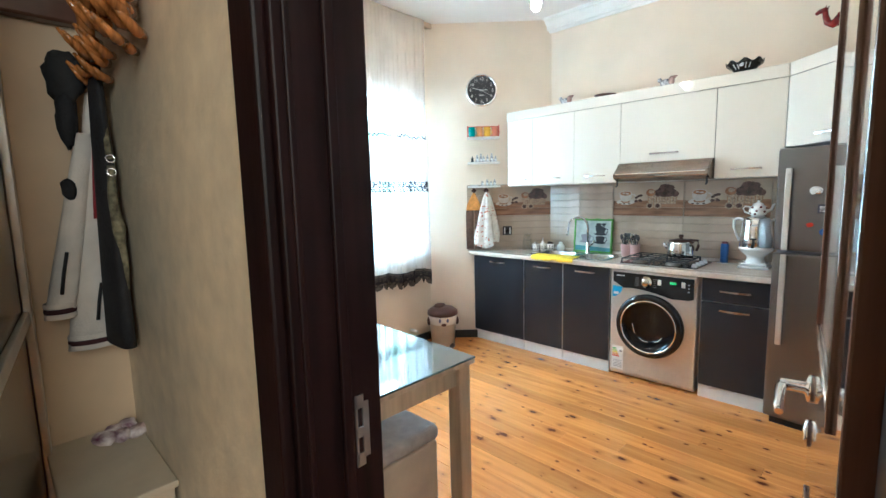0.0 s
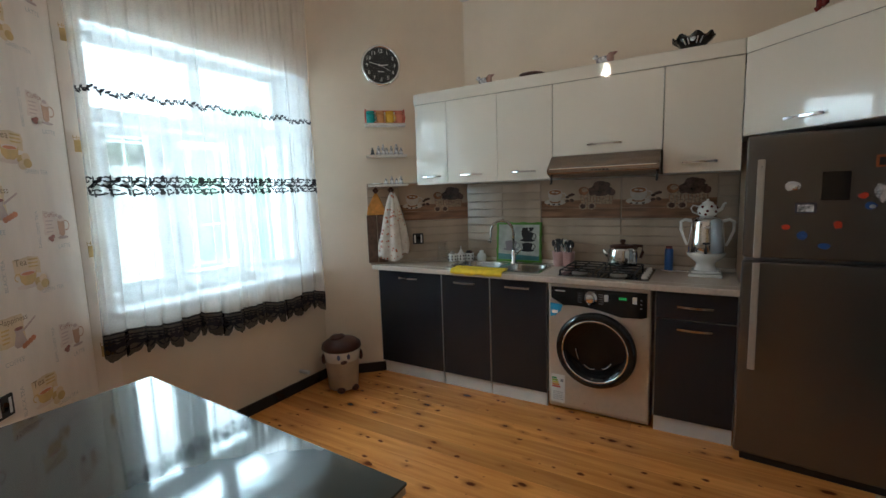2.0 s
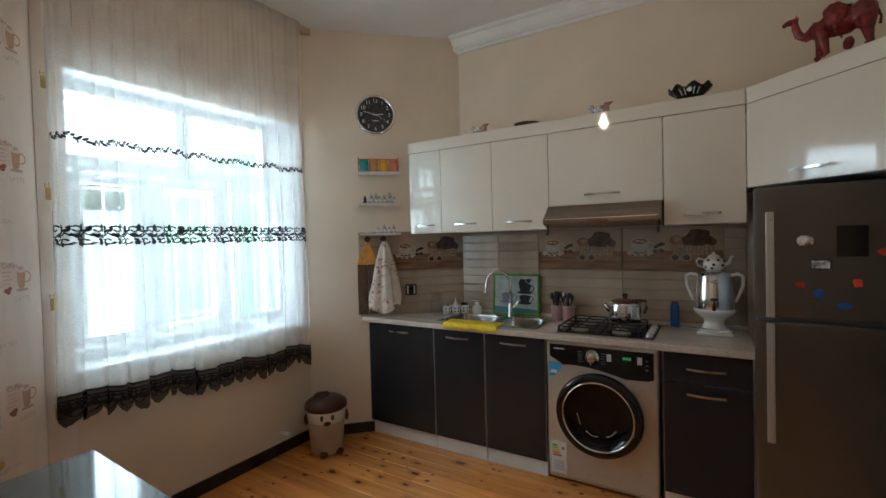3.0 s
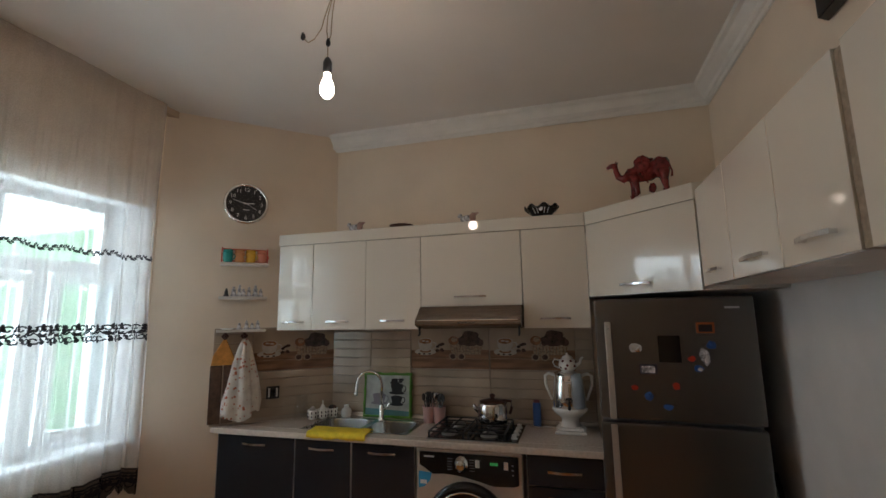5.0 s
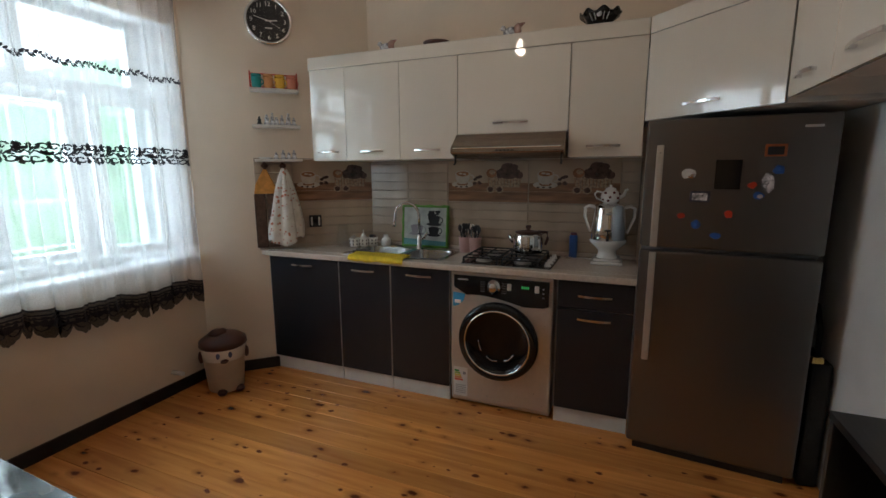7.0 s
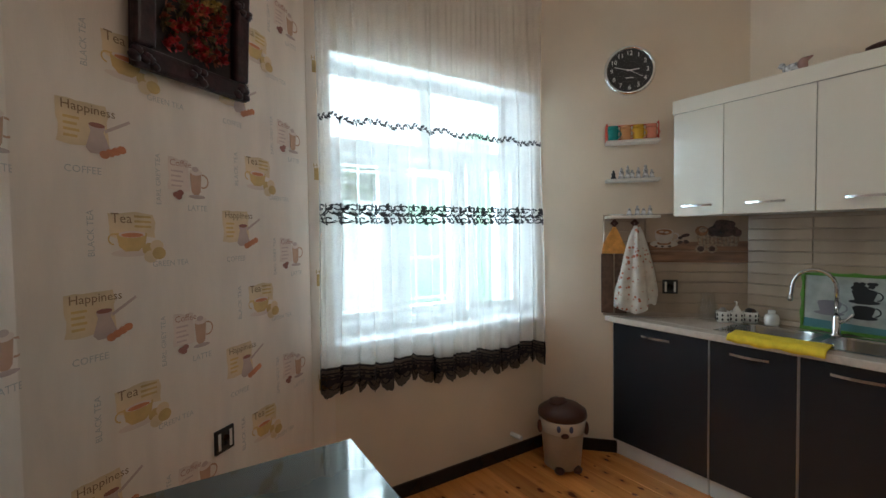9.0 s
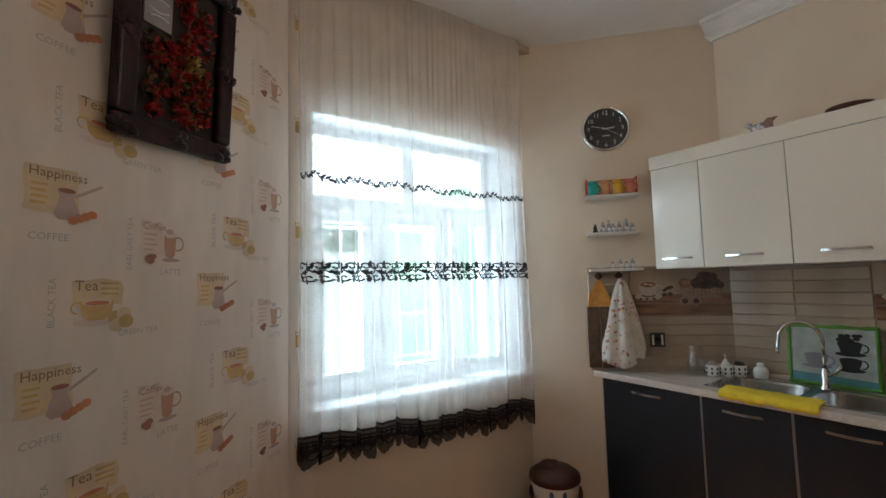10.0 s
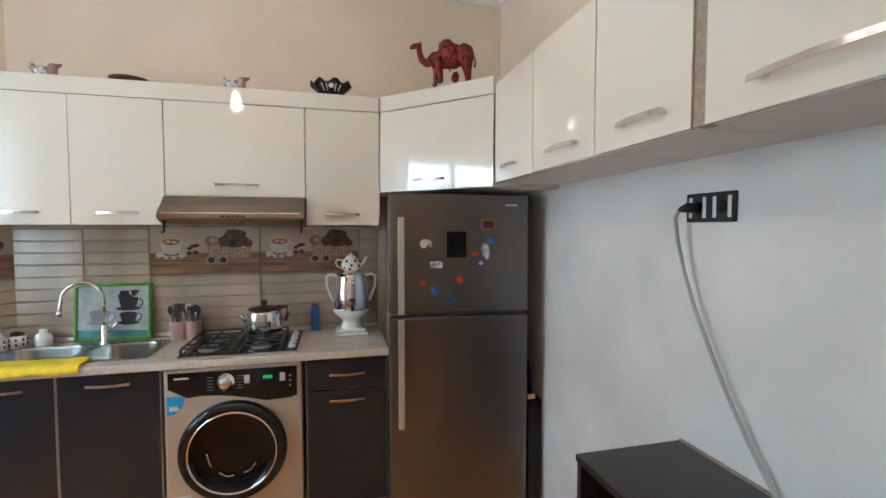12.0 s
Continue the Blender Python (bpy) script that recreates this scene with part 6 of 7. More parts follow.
for j in range(19):
    t = j / 18
    w = 0.012 + 0.108 * t ** 0.75 * (1 - 0.18 * max(0, t - 0.8) / 0.2)
    row = []
    for i in range(NT):
        a = 2 * math.pi * i / NT
        f = 1 + 0.22 * math.sin(5 * a + 2 * t) + 0.10 * math.sin(9 * a)
        zlow = (0.03 * math.sin(2.3 * a + 1) if j > 15 else 0)
        row.append(bm.verts.new((w * f * math.cos(a) - 0.012 * t, -0.01 - 0.50 * t + zlow * (j - 15) / 3 if j > 15 else -0.01 - 0.50 * t, 0.052 + (0.012 + 0.028 * t) * f * math.sin(a))))
    lay.append(row)
for ra, rb in zip(lay, lay[1:]):
    for i in range(NT):
        bm.faces.new((ra[i], ra[(i + 1) % NT], rb[(i + 1) % NT], rb[i])).smooth = True
bm.faces.new(lay[0])
bmesh.ops.recalc_face_normals(bm, faces=bm.faces)
tagged(part("tea_towel", bm, TOWEL, m=S(0.612, 1.435)), "white tea towel with rust flowers hanging from a hook", "towel")


def socket(name, m, label, gangs=1):
    c = tagged(new(name), label, "socket")
    c.matrix_basis = m
    w = 0.085 * gangs
    bm = B()
    box(bm, -w / 2, w / 2, -0.042, 0.042, 0.0, 0.009, 0.003)
    part("plate", bm, MATTBLACK, c)
    for g in range(gangs):
        x = -w / 2 + 0.0425 + 0.085 * g
        for a in ((-0.031, -0.019), (0.019, 0.031)):
            bm = B()
            box(bm, x + a[0], x + a[1], -0.03, 0.03, 0.009, 0.0105, 0.0008)
            part("silver_bar", bm, LIGHTSILVER, c)
        bm = B()
        lathe(bm, [(0.018, 0.0105), (0.0185, 0.011), (0.0165, 0.0095), (0, 0.0092)], 18, Matrix.Translation((x, 0, 0)))
        part("outlet", bm, BLACK, c)
    return c


socket("wall_socket", S(0.419, 1.054, 0.011), "black and silver socket on the slanting tiles")
socket("wall_socket", wall_frame((1.64, 2.40), (1.0, 2.40)) @ Matrix.Translation((1.64 - 3.286, 1.518, 0)), "double black and silver socket on the pale wall", 2)
socket("wall_socket", NWF @ Matrix.Translation((0.58, 0.672, 0.0)), "black and silver socket on the papered wall")
pl = thing("power_cable", "grey cable plugged into the double socket", "cable")
bm = B()
tube(bm, [(3.33, 2.412, 1.518), (3.335, 2.44, 1.518), (3.352, 2.452, 1.512)], [0.017, 0.015, 0.007], 10)
part("plug", bm, MATTBLACK, pl, "black plug")
bm = B()
tube(bm, [(3.352, 2.452, 1.512), (3.366, 2.452, 1.49), (3.362, 2.445, 1.42), (3.345, 2.435, 1.33), (3.31, 2.43, 1.23), (3.265, 2.428, 1.14), (3.20, 2.426, 1.02), (3.13, 2.424, 0.91), (3.06, 2.422, 0.815), (3.05, 2.42, 0.806)], 0.0055, 8)
part("lead", bm, RUBBER, pl)

# ---- ornaments on the cabinets ----
T2 = 2.1405


def bird(x, y, rot, warm):
    c = thing("china_bird", "grey and white china dove ornament on the cabinets", "ornament", Matrix.Translation((x, y, T2)) @ pose(0, 0, 0, 0, 0, rot), "cabinet ornaments")
    bm = B()
    ball(bm, 0, 0, 0.026, 0.042, 0.022, 0.024, 12, 0.15)
    part("body", bm, BLUEWHITE, c)
    bm = B()
    ball(bm, 0.045, 0, 0.052, 0.015, 0.013, 0.015, 10)
    tube(bm, [(0.056, 0, 0.052), (0.07, 0, 0.049)], [0.005, 0.001], 6)
    part("head", bm, BLUEWHITE, c)
    bm = B()
    tube(bm, [(-0.03, 0, 0.035), (-0.06, 0, 0.05), (-0.09, 0.005, 0.055)], [0.014, 0.012, 0.004], 8)
    part("tail", bm, mat("rose_brown_glaze", (0.35, 0.2, 0.17), 0.2), c)
    bm = B()
    ball(bm, -0.05, 0.005, 0.03, 0.022, 0.02, 0.03, 10, 0.3)
    part("base_flower", bm, mat("rose_glaze", (0.40, 0.24, 0.2), 0.2), c)


bird(4.66, 4.72, 80, 0)
bird(4.655, 3.925, 75, 1)
bm = B()
lathe(bm, [(0, 0.004), (0.05, 0.004), (0.07, 0.012), (0.085, 0.016), (0.07, 0.008), (0.05, 0), (0, 0)], 24)
tagged(part("ornamental_plate", bm, BROWN, m=Matrix.Translation((4.66, 4.37, T2))), "shallow brown plate lying on the cabinets", "plate")
bl = thing("fluted_bowl", "black fluted bowl with a scalloped rim and pale ornament", "bowl", Matrix.Translation((4.665, 3.45, T2)))
bm = B()
n = 48
rings = []
for r, z, amp in ((0.05, 0, 0), (0.055, 0.004, 0), (0.075, 0.03, 0.002), (0.105, 0.062, 0.012), (0.098, 0.062, 0.012), (0.07, 0.03, 0.002), (0.05, 0.008, 0)):
    rings.append([bm.verts.new((r * math.cos(2 * math.pi * i / n), r * math.sin(2 * math.pi * i / n), z + amp * math.sin(2 * math.pi * i / n * 8))) for i in range(n)])
for ra, rb in zip(rings, rings[1:]):
    for i in range(n):
        bm.faces.new((ra[i], ra[(i + 1) % n], rb[(i + 1) % n], rb[i])).smooth = True
bm.faces.new(rings[0][::-1])
bm.faces.new(rings[-1])
part("body", bm, BLACK, bl)
for a in (150, 165, 195, 210):
    bm = B()
    ca, sa = math.cos(math.radians(a)), math.sin(math.radians(a))
    tube(bm, [(0.068 * ca, 0.068 * sa, 0.018), (0.094 * ca, 0.094 * sa, 0.046)], 0.003, 6)
    part("pale_flute", bm, LIGHTSILVER, bl)
bm = B()
ball(bm, -0.088, 0, 0.038, 0.004, 0.014, 0.014, 10)
part("medallion", bm, BLUEWHITE, bl)

# carved camel, one plain shape
CAMEL = mat("red_brown_carved_wood", (0.20, 0.018, 0.017), 0.25, spread=0.3, scale=40, bump=0.6, bump_scale=120)
bm = B()
ball(bm, 0, 0, 0.130, 0.094, 0.044, 0.052, 18, 0.15)
ball(bm, -0.012, 0, 0.180, 0.048, 0.042, 0.036, 14, 0.35)
ball(bm, -0.016, 0, 0.205, 0.030, 0.030, 0.018, 12, 0.4)
ball(bm, 0.072, 0, 0.142, 0.052, 0.043, 0.058, 14, 0.2)
ball(bm, -0.074, 0, 0.128, 0.038, 0.032, 0.040, 12, 0.2)
tube(bm, [(-0.085, 0, 0.130), (-0.122, 0, 0.112), (-0.146, 0, 0.130), (-0.158, 0, 0.165), (-0.162, 0, 0.195)], [0.030, 0.022, 0.018, 0.015, 0.013], 12)
ball(bm, -0.176, 0, 0.203, 0.028, 0.013, 0.014, 12, 0.2)
ball(bm, -0.200, 0, 0.197, 0.012, 0.011, 0.010, 10, 0.2)
for y in (0.009, -0.009):
    tube(bm, [(-0.158, y, 0.206), (-0.150, y * 1.5, 0.222)], [0.005, 0.002], 6)
for x, y, k in ((-0.070, 0.022, -0.010), (-0.055, -0.022, 0.012), (0.080, 0.022, 0.016), (0.094, -0.020, 0.004)):
    tube(bm, [(x, y, 0.125), (x + k * 0.3, y, 0.068), (x + k, y, 0.010), (x + k - 0.014, y, 0.005)], [0.032, 0.018, 0.012, 0.013], 10)
tube(bm, [(0.115, 0, 0.150), (0.130, 0, 0.11), (0.126, 0, 0.08)], [0.007, 0.004, 0.006], 6)
for y in (0.044, -0.044):
    ball(bm, -0.005, y, 0.150, 0.040, 0.008, 0.034, 12, 0.4)
    tube(bm, [(-0.012, y * 0.9, 0.12), (-0.004, y, 0.078)], [0.013, 0.003], 6)
for f in bm.faces:
    f.smooth = True
tagged(part("camel_figure", bm, CAMEL, m=Matrix.Translation((4.30, 2.905, T2 - 0.003)) @ pose(0, 0, 0, 0, 0, -112) @ Matrix.Scale(0.92, 4)), "carved red-brown wooden camel standing on the corner cabinet", "ornament")
bm = B()
ball(bm, 0, 0, 0.024, 0.03, 0.018, 0.024, 10, 0.3)
tagged(part("small_figure", bm, CAMEL, m=Matrix.Translation((4.275, 2.885, T2 + 0.0))), "small carved red-brown calf lying under the camel", "ornament")
bm = B()
prism(bm, [(3.47, 2.403), (3.63, 2.403), (3.60, 2.45), (3.50, 2.45)], 2.52, 2.70, 0.006)
tagged(part("wall_box", bm, BLACK), "black box mounted high on the pale wall", "box")

# ---- fridge magnets ----
def magnet(y, z, w, h, colours, label, seed, round_=False):
    c = thing("fridge_magnet", label, "magnet", FM @ Matrix.Translation((-0.0005, y, z)) @ Matrix(((0, 0, -1, 0), (-1, 0, 0, 0), (0, 1, 0, 0), (0, 0, 0, 1))), "fridge magnets")
    r = random.Random(seed)
    bm = B()
    if round_:
        n = 9
        prism(bm, [(w / 2 * math.cos(2 * math.pi * i / n) * r.uniform(0.7, 1.1), h / 2 * math.sin(2 * math.pi * i / n) * r.uniform(0.7, 1.1)) for i in range(n)], 0, 0.006, 0.001)
    else:
        box(bm, -w / 2, w / 2, -h / 2, h / 2, 0, 0.005, 0.001)
    b = part("backing", bm, colours[0], c)
    for k, m_ in enumerate(colours[1:]):
        bm = B()
        if round_:
            ball(bm, r.uniform(-0.2, 0.2) * w, r.uniform(-0.2, 0.2) * h, 0.007, w * 0.24, h * 0.26, 0.004, 8)
        else:
            box(bm, -w * 0.38 + k * 0.1 * w, w * (0.36 - 0.2 * k), -h * 0.36, h * (0.3 - 0.25 * k), 0.005, 0.0062 + 0.0008 * k)
        part("relief", bm, m_, b)


DGREY = mat("dark_photo", (0.06, 0.06, 0.09), 0.3, spread=0.4, scale=60)
magnet(0.363, 1.38, 0.095, 0.125, [BLACK], "square black magnet board on the fridge", 1)
magnet(0.205, 1.478, 0.075, 0.05, [mat("rust_magnet", (0.40, 0.11, 0.03), 0.4), MATTBLACK], "rust-coloured souvenir magnet on the fridge door", 2)
magnet(0.187, 1.40, 0.045, 0.045, [BLUE, BLUE], "blue flower-shaped magnet on the fridge door", 3, True)
magnet(0.218, 1.348, 0.05, 0.085, [BLUEWHITE, LIGHTSILVER, BLUEWHITE], "pale figurine magnet on the fridge door", 4, True)
magnet(0.272, 1.335, 0.035, 0.03, [RED], "small red magnet on the fridge door", 5, True)
magnet(0.248, 1.293, 0.045, 0.035, [BLUE, LIGHTSILVER], "blue and silver magnet on the fridge door", 6, True)
magnet(0.513, 1.385, 0.075, 0.05, [LIGHTSILVER, PORCELAIN, CHROME], "silver leaf-shaped magnet on the fridge door", 7, True)
magnet(0.46, 1.285, 0.078, 0.048, [DGREY, BLUEWHITE], "dark rectangular photo magnet on the fridge door", 8)
magnet(0.527, 1.197, 0.04, 0.03, [RED], "small red magnet on the fridge door", 9, True)
magnet(0.467, 1.16, 0.045, 0.045, [BLUE, BLUE], "blue flower-shaped magnet on the fridge door", 10, True)
magnet(0.348, 1.21, 0.035, 0.04, [RED], "small red magnet on the fridge door", 11, True)
magnet(0.387, 1.115, 0.05, 0.03, [BLUE], "small blue magnet on the fridge door", 12, True)

# ---- pedal bin ----
bn = thing("waste_bin", "beige child-like waste bin with brown domed lid and dark feet", "bin", Matrix.Translation((4.05, 5.625, 0)) @ pose(0, 0, 0, 0, 0, -8))
BINB = mat("beige_bin_plastic", (0.50, 0.42, 0.33), 0.4)
bm = B()
lathe(bm, [(0, 0.012), (0.095, 0.012), (0.105, 0.02), (0.122, 0.22), (0.124, 0.235)], 36)
part("body", bm, BINB, bn)
bm = B()
lathe(bm, [(0.1245, 0.228), (0.130, 0.232), (0.136, 0.30), (0.132, 0.31), (0.10, 0.312)], 36)
part("rim_band", bm, PORCELAIN, bn, "white band under the lid")
bm = B()
lathe(bm, [(0.134, 0.305), (0.143, 0.315), (0.138, 0.345), (0.10, 0.372), (0.05, 0.385), (0, 0.387)], 32)
ball(bm, -0.02, 0.02, 0.385, 0.06, 0.05, 0.022, 12, 0.4)
part("lid", bm, BROWN, bn, "brown domed lid")
for a in (222, 252):
    bm = B()
    ca, sa = math.cos(math.radians(a)), math.sin(math.radians(a))
    ball(bm, 0.134 * ca, 0.134 * sa, 0.275, 0.012, 0.012, 0.02, 12)
    part("blue_spot", bm, mat("slate_blue", (0.09, 0.12, 0.25), 0.3), bn)
bm = B()
ball(bm, 0.132 * math.cos(math.radians(237)), 0.132 * math.sin(math.radians(237)), 0.238, 0.026, 0.02, 0.014, 12)
part("brown_spot", bm, BROWN, bn)
for a in (160, 312):
    bm = B()
    ca, sa = math.cos(math.radians(a)), math.sin(math.radians(a))
    ball(bm, 0.135 * ca, 0.135 * sa, 0.25, 0.014, 0.02, 0.04, 12)
    part("side_lug", bm, BROWN, bn)
for a in (222, 282):
    bm = B()
    ball(bm, 0.105 * math.cos(math.radians(a)), 0.105 * math.sin(math.radians(a)), 0.022, 0.03, 0.03, 0.022, 12)
    part("foot", bm, BROWN, bn)
bm = B()
tube(bm, [(3.875, 5.879, 0.145), (3.885, 5.80, 0.142)], 0.014, 10)
tagged(part("pipe_stub", bm, PVC), "short white pipe end in the wall", "pipe")

# ---- bulb ----
GLOW = bpy.data.materials.new("lit_bulb_glass")
GLOW.use_nodes = True
GLOW.node_tree.nodes["Principled BSDF"].inputs["Emission Color"].default_value = (1.0, 0.86, 0.66, 1)
GLOW.node_tree.nodes["Principled BSDF"].inputs["Emission Strength"].default_value = 30
bb = thing("hanging_bulb", "bare lit bulb in a black holder hanging on thin wires", "lamp", Matrix.Translation((3.314, 4.143, 0.1899)) @ Matrix.Scale(0.875, 4))
bm = B()
lathe(bm, [(0, 2.485), (0.016, 2.488), (0.028, 2.505), (0.031, 2.525), (0.026, 2.55), (0.016, 2.575), (0.014, 2.60)], 24)
gb = part("glass", bm, GLOW, bb, "glowing bulb")
gb.visible_shadow = False
bm = B()
lathe(bm, [(0.0145, 2.598), (0.0145, 2.615)], 20)
part("cap", bm, CHROME, bb)
bm = B()
lathe(bm, [(0.0165, 2.605), (0.019, 2.61), (0.019, 2.65), (0.012, 2.668), (0.004, 2.675), (0, 2.675)], 20)
part("holder", bm, MATTBLACK, bb, "black bulb holder")
WIRE = mat("twisted_beige_wire", (0.35, 0.27, 0.17), 0.6)
for pts in ([(0, 0, 2.67), (0.002, 0.002, 2.72), (0.0, 0.0, 2.745)], [(0, 0, 2.745), (-0.004, 0.006, 2.80), (-0.002, 0.004, 2.87), (0.01, -0.01, 2.97), (0.012, -0.012, 3.176)], [(0, 0, 2.745), (0.002, -0.012, 2.78), (0.003, -0.014, 2.86), (0.012, -0.02, 2.97), (0.014, -0.014, 3.176)], [(0.0, 0.12, 2.785), (0, 0.10, 2.765), (0.0, 0.07, 2.775), (0, 0.035, 2.82), (0.002, 0.02, 2.88), (0.01, -0.005, 2.97), (0.012, -0.01, 3.176)]):
    bm = B()
    tube(bm, pts, 0.0025, 6)
    part("wire", bm, WIRE, bb)
for y, z in ((0.0, 2.745), (0.128, 2.80)):
    bm = B()
    ball(bm, 0, y, z, 0.008, 0.011, 0.02, 8, 0.4)
    part("tape", bm, MATTBLACK, bb, "black insulating tape")

# ---- picture on the papered wall ----
FRAMEWOOD = mat("dark_carved_frame", (0.030, 0.008, 0.010), 0.34, spread=0.35, scale=30, bump=0.5, bump_scale=60, spec=0.3)
pf = thing("flower_picture", "dark carved box frame with dried red and yellow flowers", "picture", NWF @ Matrix.Translation((0.275, 1.875, 0.0)) @ pose(0, 0, 0, 4.5, 0, 1.5))
PW, PH, FR = 0.43, 0.62, 0.065
bm = B()
box(bm, 0.01, PW - 0.01, 0.01, PH - 0.01, 0.0, 0.012)
part("backing", bm, FRAMEWOOD, pf)
for x0, x1, y0, y1 in ((0, PW, 0, FR), (0, PW, PH - FR, PH), (0, FR, FR, PH - FR), (PW - FR, PW, FR, PH - FR)):
    bm = B()
    box(bm, x0 + 0.0005, x1 - 0.0005, y0 + 0.0005, y1 - 0.0005, 0.012, 0.045, 0.012, 3)
    part("frame_rail", bm, FRAMEWOOD, pf)
rr = random.Random(9)
for x, y in ((0.03, 0.03), (PW - 0.03, 0.03), (0.03, PH - 0.03), (PW - 0.03, PH - 0.03), (PW / 2, 0.03), (PW / 2, PH - 0.03), (0.03, PH / 2), (PW - 0.03, PH / 2)):
    bm = B()
    for k in range(7):
        ball(bm, x + rr.uniform(-0.035, 0.035), y + rr.uniform(-0.02, 0.02), 0.042, 0.018, 0.014, 0.012, 8, 0.3)
    part("carving", bm, FRAMEWOOD, pf, "carved leaf ornament")
bm = B()
box(bm, FR, PW - FR, FR, PH - FR, 0.013, 0.015)
part("picture_ground", bm, mat("dark_picture_ground", (0.03, 0.02, 0.02), 0.6), pf)
FC = [mat("dried_flower_" + k, c, 0.8, spread=0.3, scale=80) for k, c in (("crimson", (0.48, 0.03, 0.035)), ("rust", (0.38, 0.11, 0.05)), ("yellow", (0.62, 0.42, 0.12)), ("olive", (0.16, 0.12, 0.045)))]
for k in range(230):
    x, y = rr.uniform(FR + 0.03, PW - FR - 0.03), rr.uniform(FR + 0.03, PH - FR - 0.05)
    if x < 0.19 and y > 0.34:
        continue
    col = FC[2] if abs(x - 0.27) < 0.032 and abs(y - 0.30) < 0.032 else FC[rr.choice((0, 0, 0, 1, 3))]
    bm = B()
    for q in range(12):
        a, b = rr.uniform(0, 6.28), rr.uniform(0.3, 1.5)
        l = rr.uniform(0.014, 0.032)
        d_ = Vector((math.cos(a) * math.cos(b), math.sin(a) * math.cos(b), math.sin(b)))
        e_ = d_.cross(Vector((0.3, 0.2, 1))).normalized() * 0.006
        o = Vector((x, y, 0.017))
        bm.faces.new([bm.verts.new(v) for v in (o - e_ * 0.5, o + d_ * l * 0.6 + e_, o + d_ * l, o + d_ * l * 0.6 - e_)])
    part("dried_flower", bm, col, pf)
bm = B()
box(bm, FR + 0.02, FR + 0.115, 0.36, 0.52, 0.016, 0.022, 0.002)
cd = part("card", bm, mat("silver_card", (0.35, 0.32, 0.30), 0.3, metal=0.4), pf, "silver inscription card")
bm = B()
for i in range(5):
    tube(bm, arc((FR + 0.035, 0.385 + 0.026 * i, 0.023), (FR + 0.10, 0.39 + 0.026 * i, 0.023), (0, 0.008 * (-1) ** i, 0), 6), 0.003, 5)
part("script_line", bm, LIGHTSILVER, cd)

# ---- stool under the table ----
def stool(x0, x1, y0, y1):
    c = thing("upholstered_stool", "beige stool with a grey cushion pushed under the table", "stool")
    bm = B()
    box(bm, x0 + 0.01, x1 - 0.01, y0 + 0.01, y1 - 0.01, 0.02, 0.395, 0.01)
    part("base", bm, mat("beige_leatherette", (0.55, 0.45, 0.34), 0.5, bump=0.1), c)
    bm = B()
    box(bm, x0, x1, y0, y1, 0.396, 0.465, 0.028, 4)
    part("cushion", bm, CUSHION, c, "grey fabric cushion")
    for x in (x0 + 0.05, x1 - 0.05):
        for y in (y0 + 0.05, y1 - 0.05):
            bm = B()
            lathe(bm, [(0.015, 0), (0.018, 0.02)], 10, Matrix.Translation((x, y, 0)))
            part("foot", bm, MATTBLACK, c)


stool(1.98, 2.40, 4.02, 4.42)

# ---- crate under the side desk and bag behind the fridge ----
CRATE = mat("pale_wood_grain_board", (0.42, 0.27, 0.13), 0.45, spread=0.15, scale=5, stretch=(10, 1, 10))
cr = thing("wooden_chest", "light wood-grain chest standing before the side desk", "chest")
bm = B()
box(bm, 3.02, 3.42, 2.62, 2.88, 0.02, 0.462, 0.003)
part("body", bm, CRATE, cr)
bm = B()
box(bm, 3.01, 3.43, 2.61, 2.89, 0.463, 0.48, 0.004)
part("lid", bm, CRATE, cr)
for x in (3.05, 3.39):
    for y in (2.65, 2.85):
        bm = B()
        box(bm, x - 0.02, x + 0.02, y - 0.02, y + 0.02, 0, 0.0195)
        part("foot", bm, CRATE, cr)
bg = thing("black_bag", "black fabric bag with a brass clasp beside the fridge", "bag", Matrix.Translation((4.47, 2.453, 0)))
CLOTHBLACK = mat("black_bag_fabric", (0.012, 0.011, 0.012), 0.7, spread=0.3, scale=20, bump=0.4)
bm = B()
prism(bm, [(-0.16, -0.045), (0.16, -0.045), (0.17, 0.02), (-0.17, 0.035)], 0.0, 0.58, 0.015)
part("body", bm, CLOTHBLACK, bg)
bm = B()
tube(bm, [(-0.1, 0.0, 0.57), (-0.09, 0.0, 0.72), (0.0, -0.01, 0.80), (0.09, 0.0, 0.72), (0.1, 0.0, 0.57)], 0.012, 8)
part("strap", bm, CLOTHBLACK, bg)
bm = B()
box(bm, -0.175, -0.15, 0.0, 0.045, 0.585, 0.612, 0.004)
part("clasp", bm, mat("brass", (0.6, 0.4, 0.13), 0.25, metal=1.0), bg, "brass clasp")

# ---- hall ----
HD = mat("dark_wardrobe_panel", (0.035, 0.028, 0.022), 0.2, spread=0.15, scale=6, stretch=(6, 6, 0.5))
ALU = mat("brushed_aluminium", (0.55, 0.54, 0.52), 0.3, metal=0.9)
wd = thing("sliding_wardrobe", "dark sliding-door wardrobe with aluminium profiles in the hall", "wardrobe")
bm = B()
prism(bm, [(1.125, 3.85), (1.222, 4.70), (0.55, 4.70), (0.55, 3.85)], 0.0, 2.40)
part("carcass", bm, HD, wd)
wmx = along((1.125, 3.85), (1.222, 4.70))
bm = B()
box(bm, 0.80, 0.855, -0.022, -0.0005, 0.02, 2.38, 0.003)
part("profile", bm, ALU, wd, "aluminium profile", m=wmx)
for z in (1.04, 2.30):
    bm = B()
    box(bm, 0.0, 0.799, -0.016, -0.0005, z, z + 0.04, 0.003)
    part("rail", bm, ALU, wd, "aluminium rail", m=wmx)
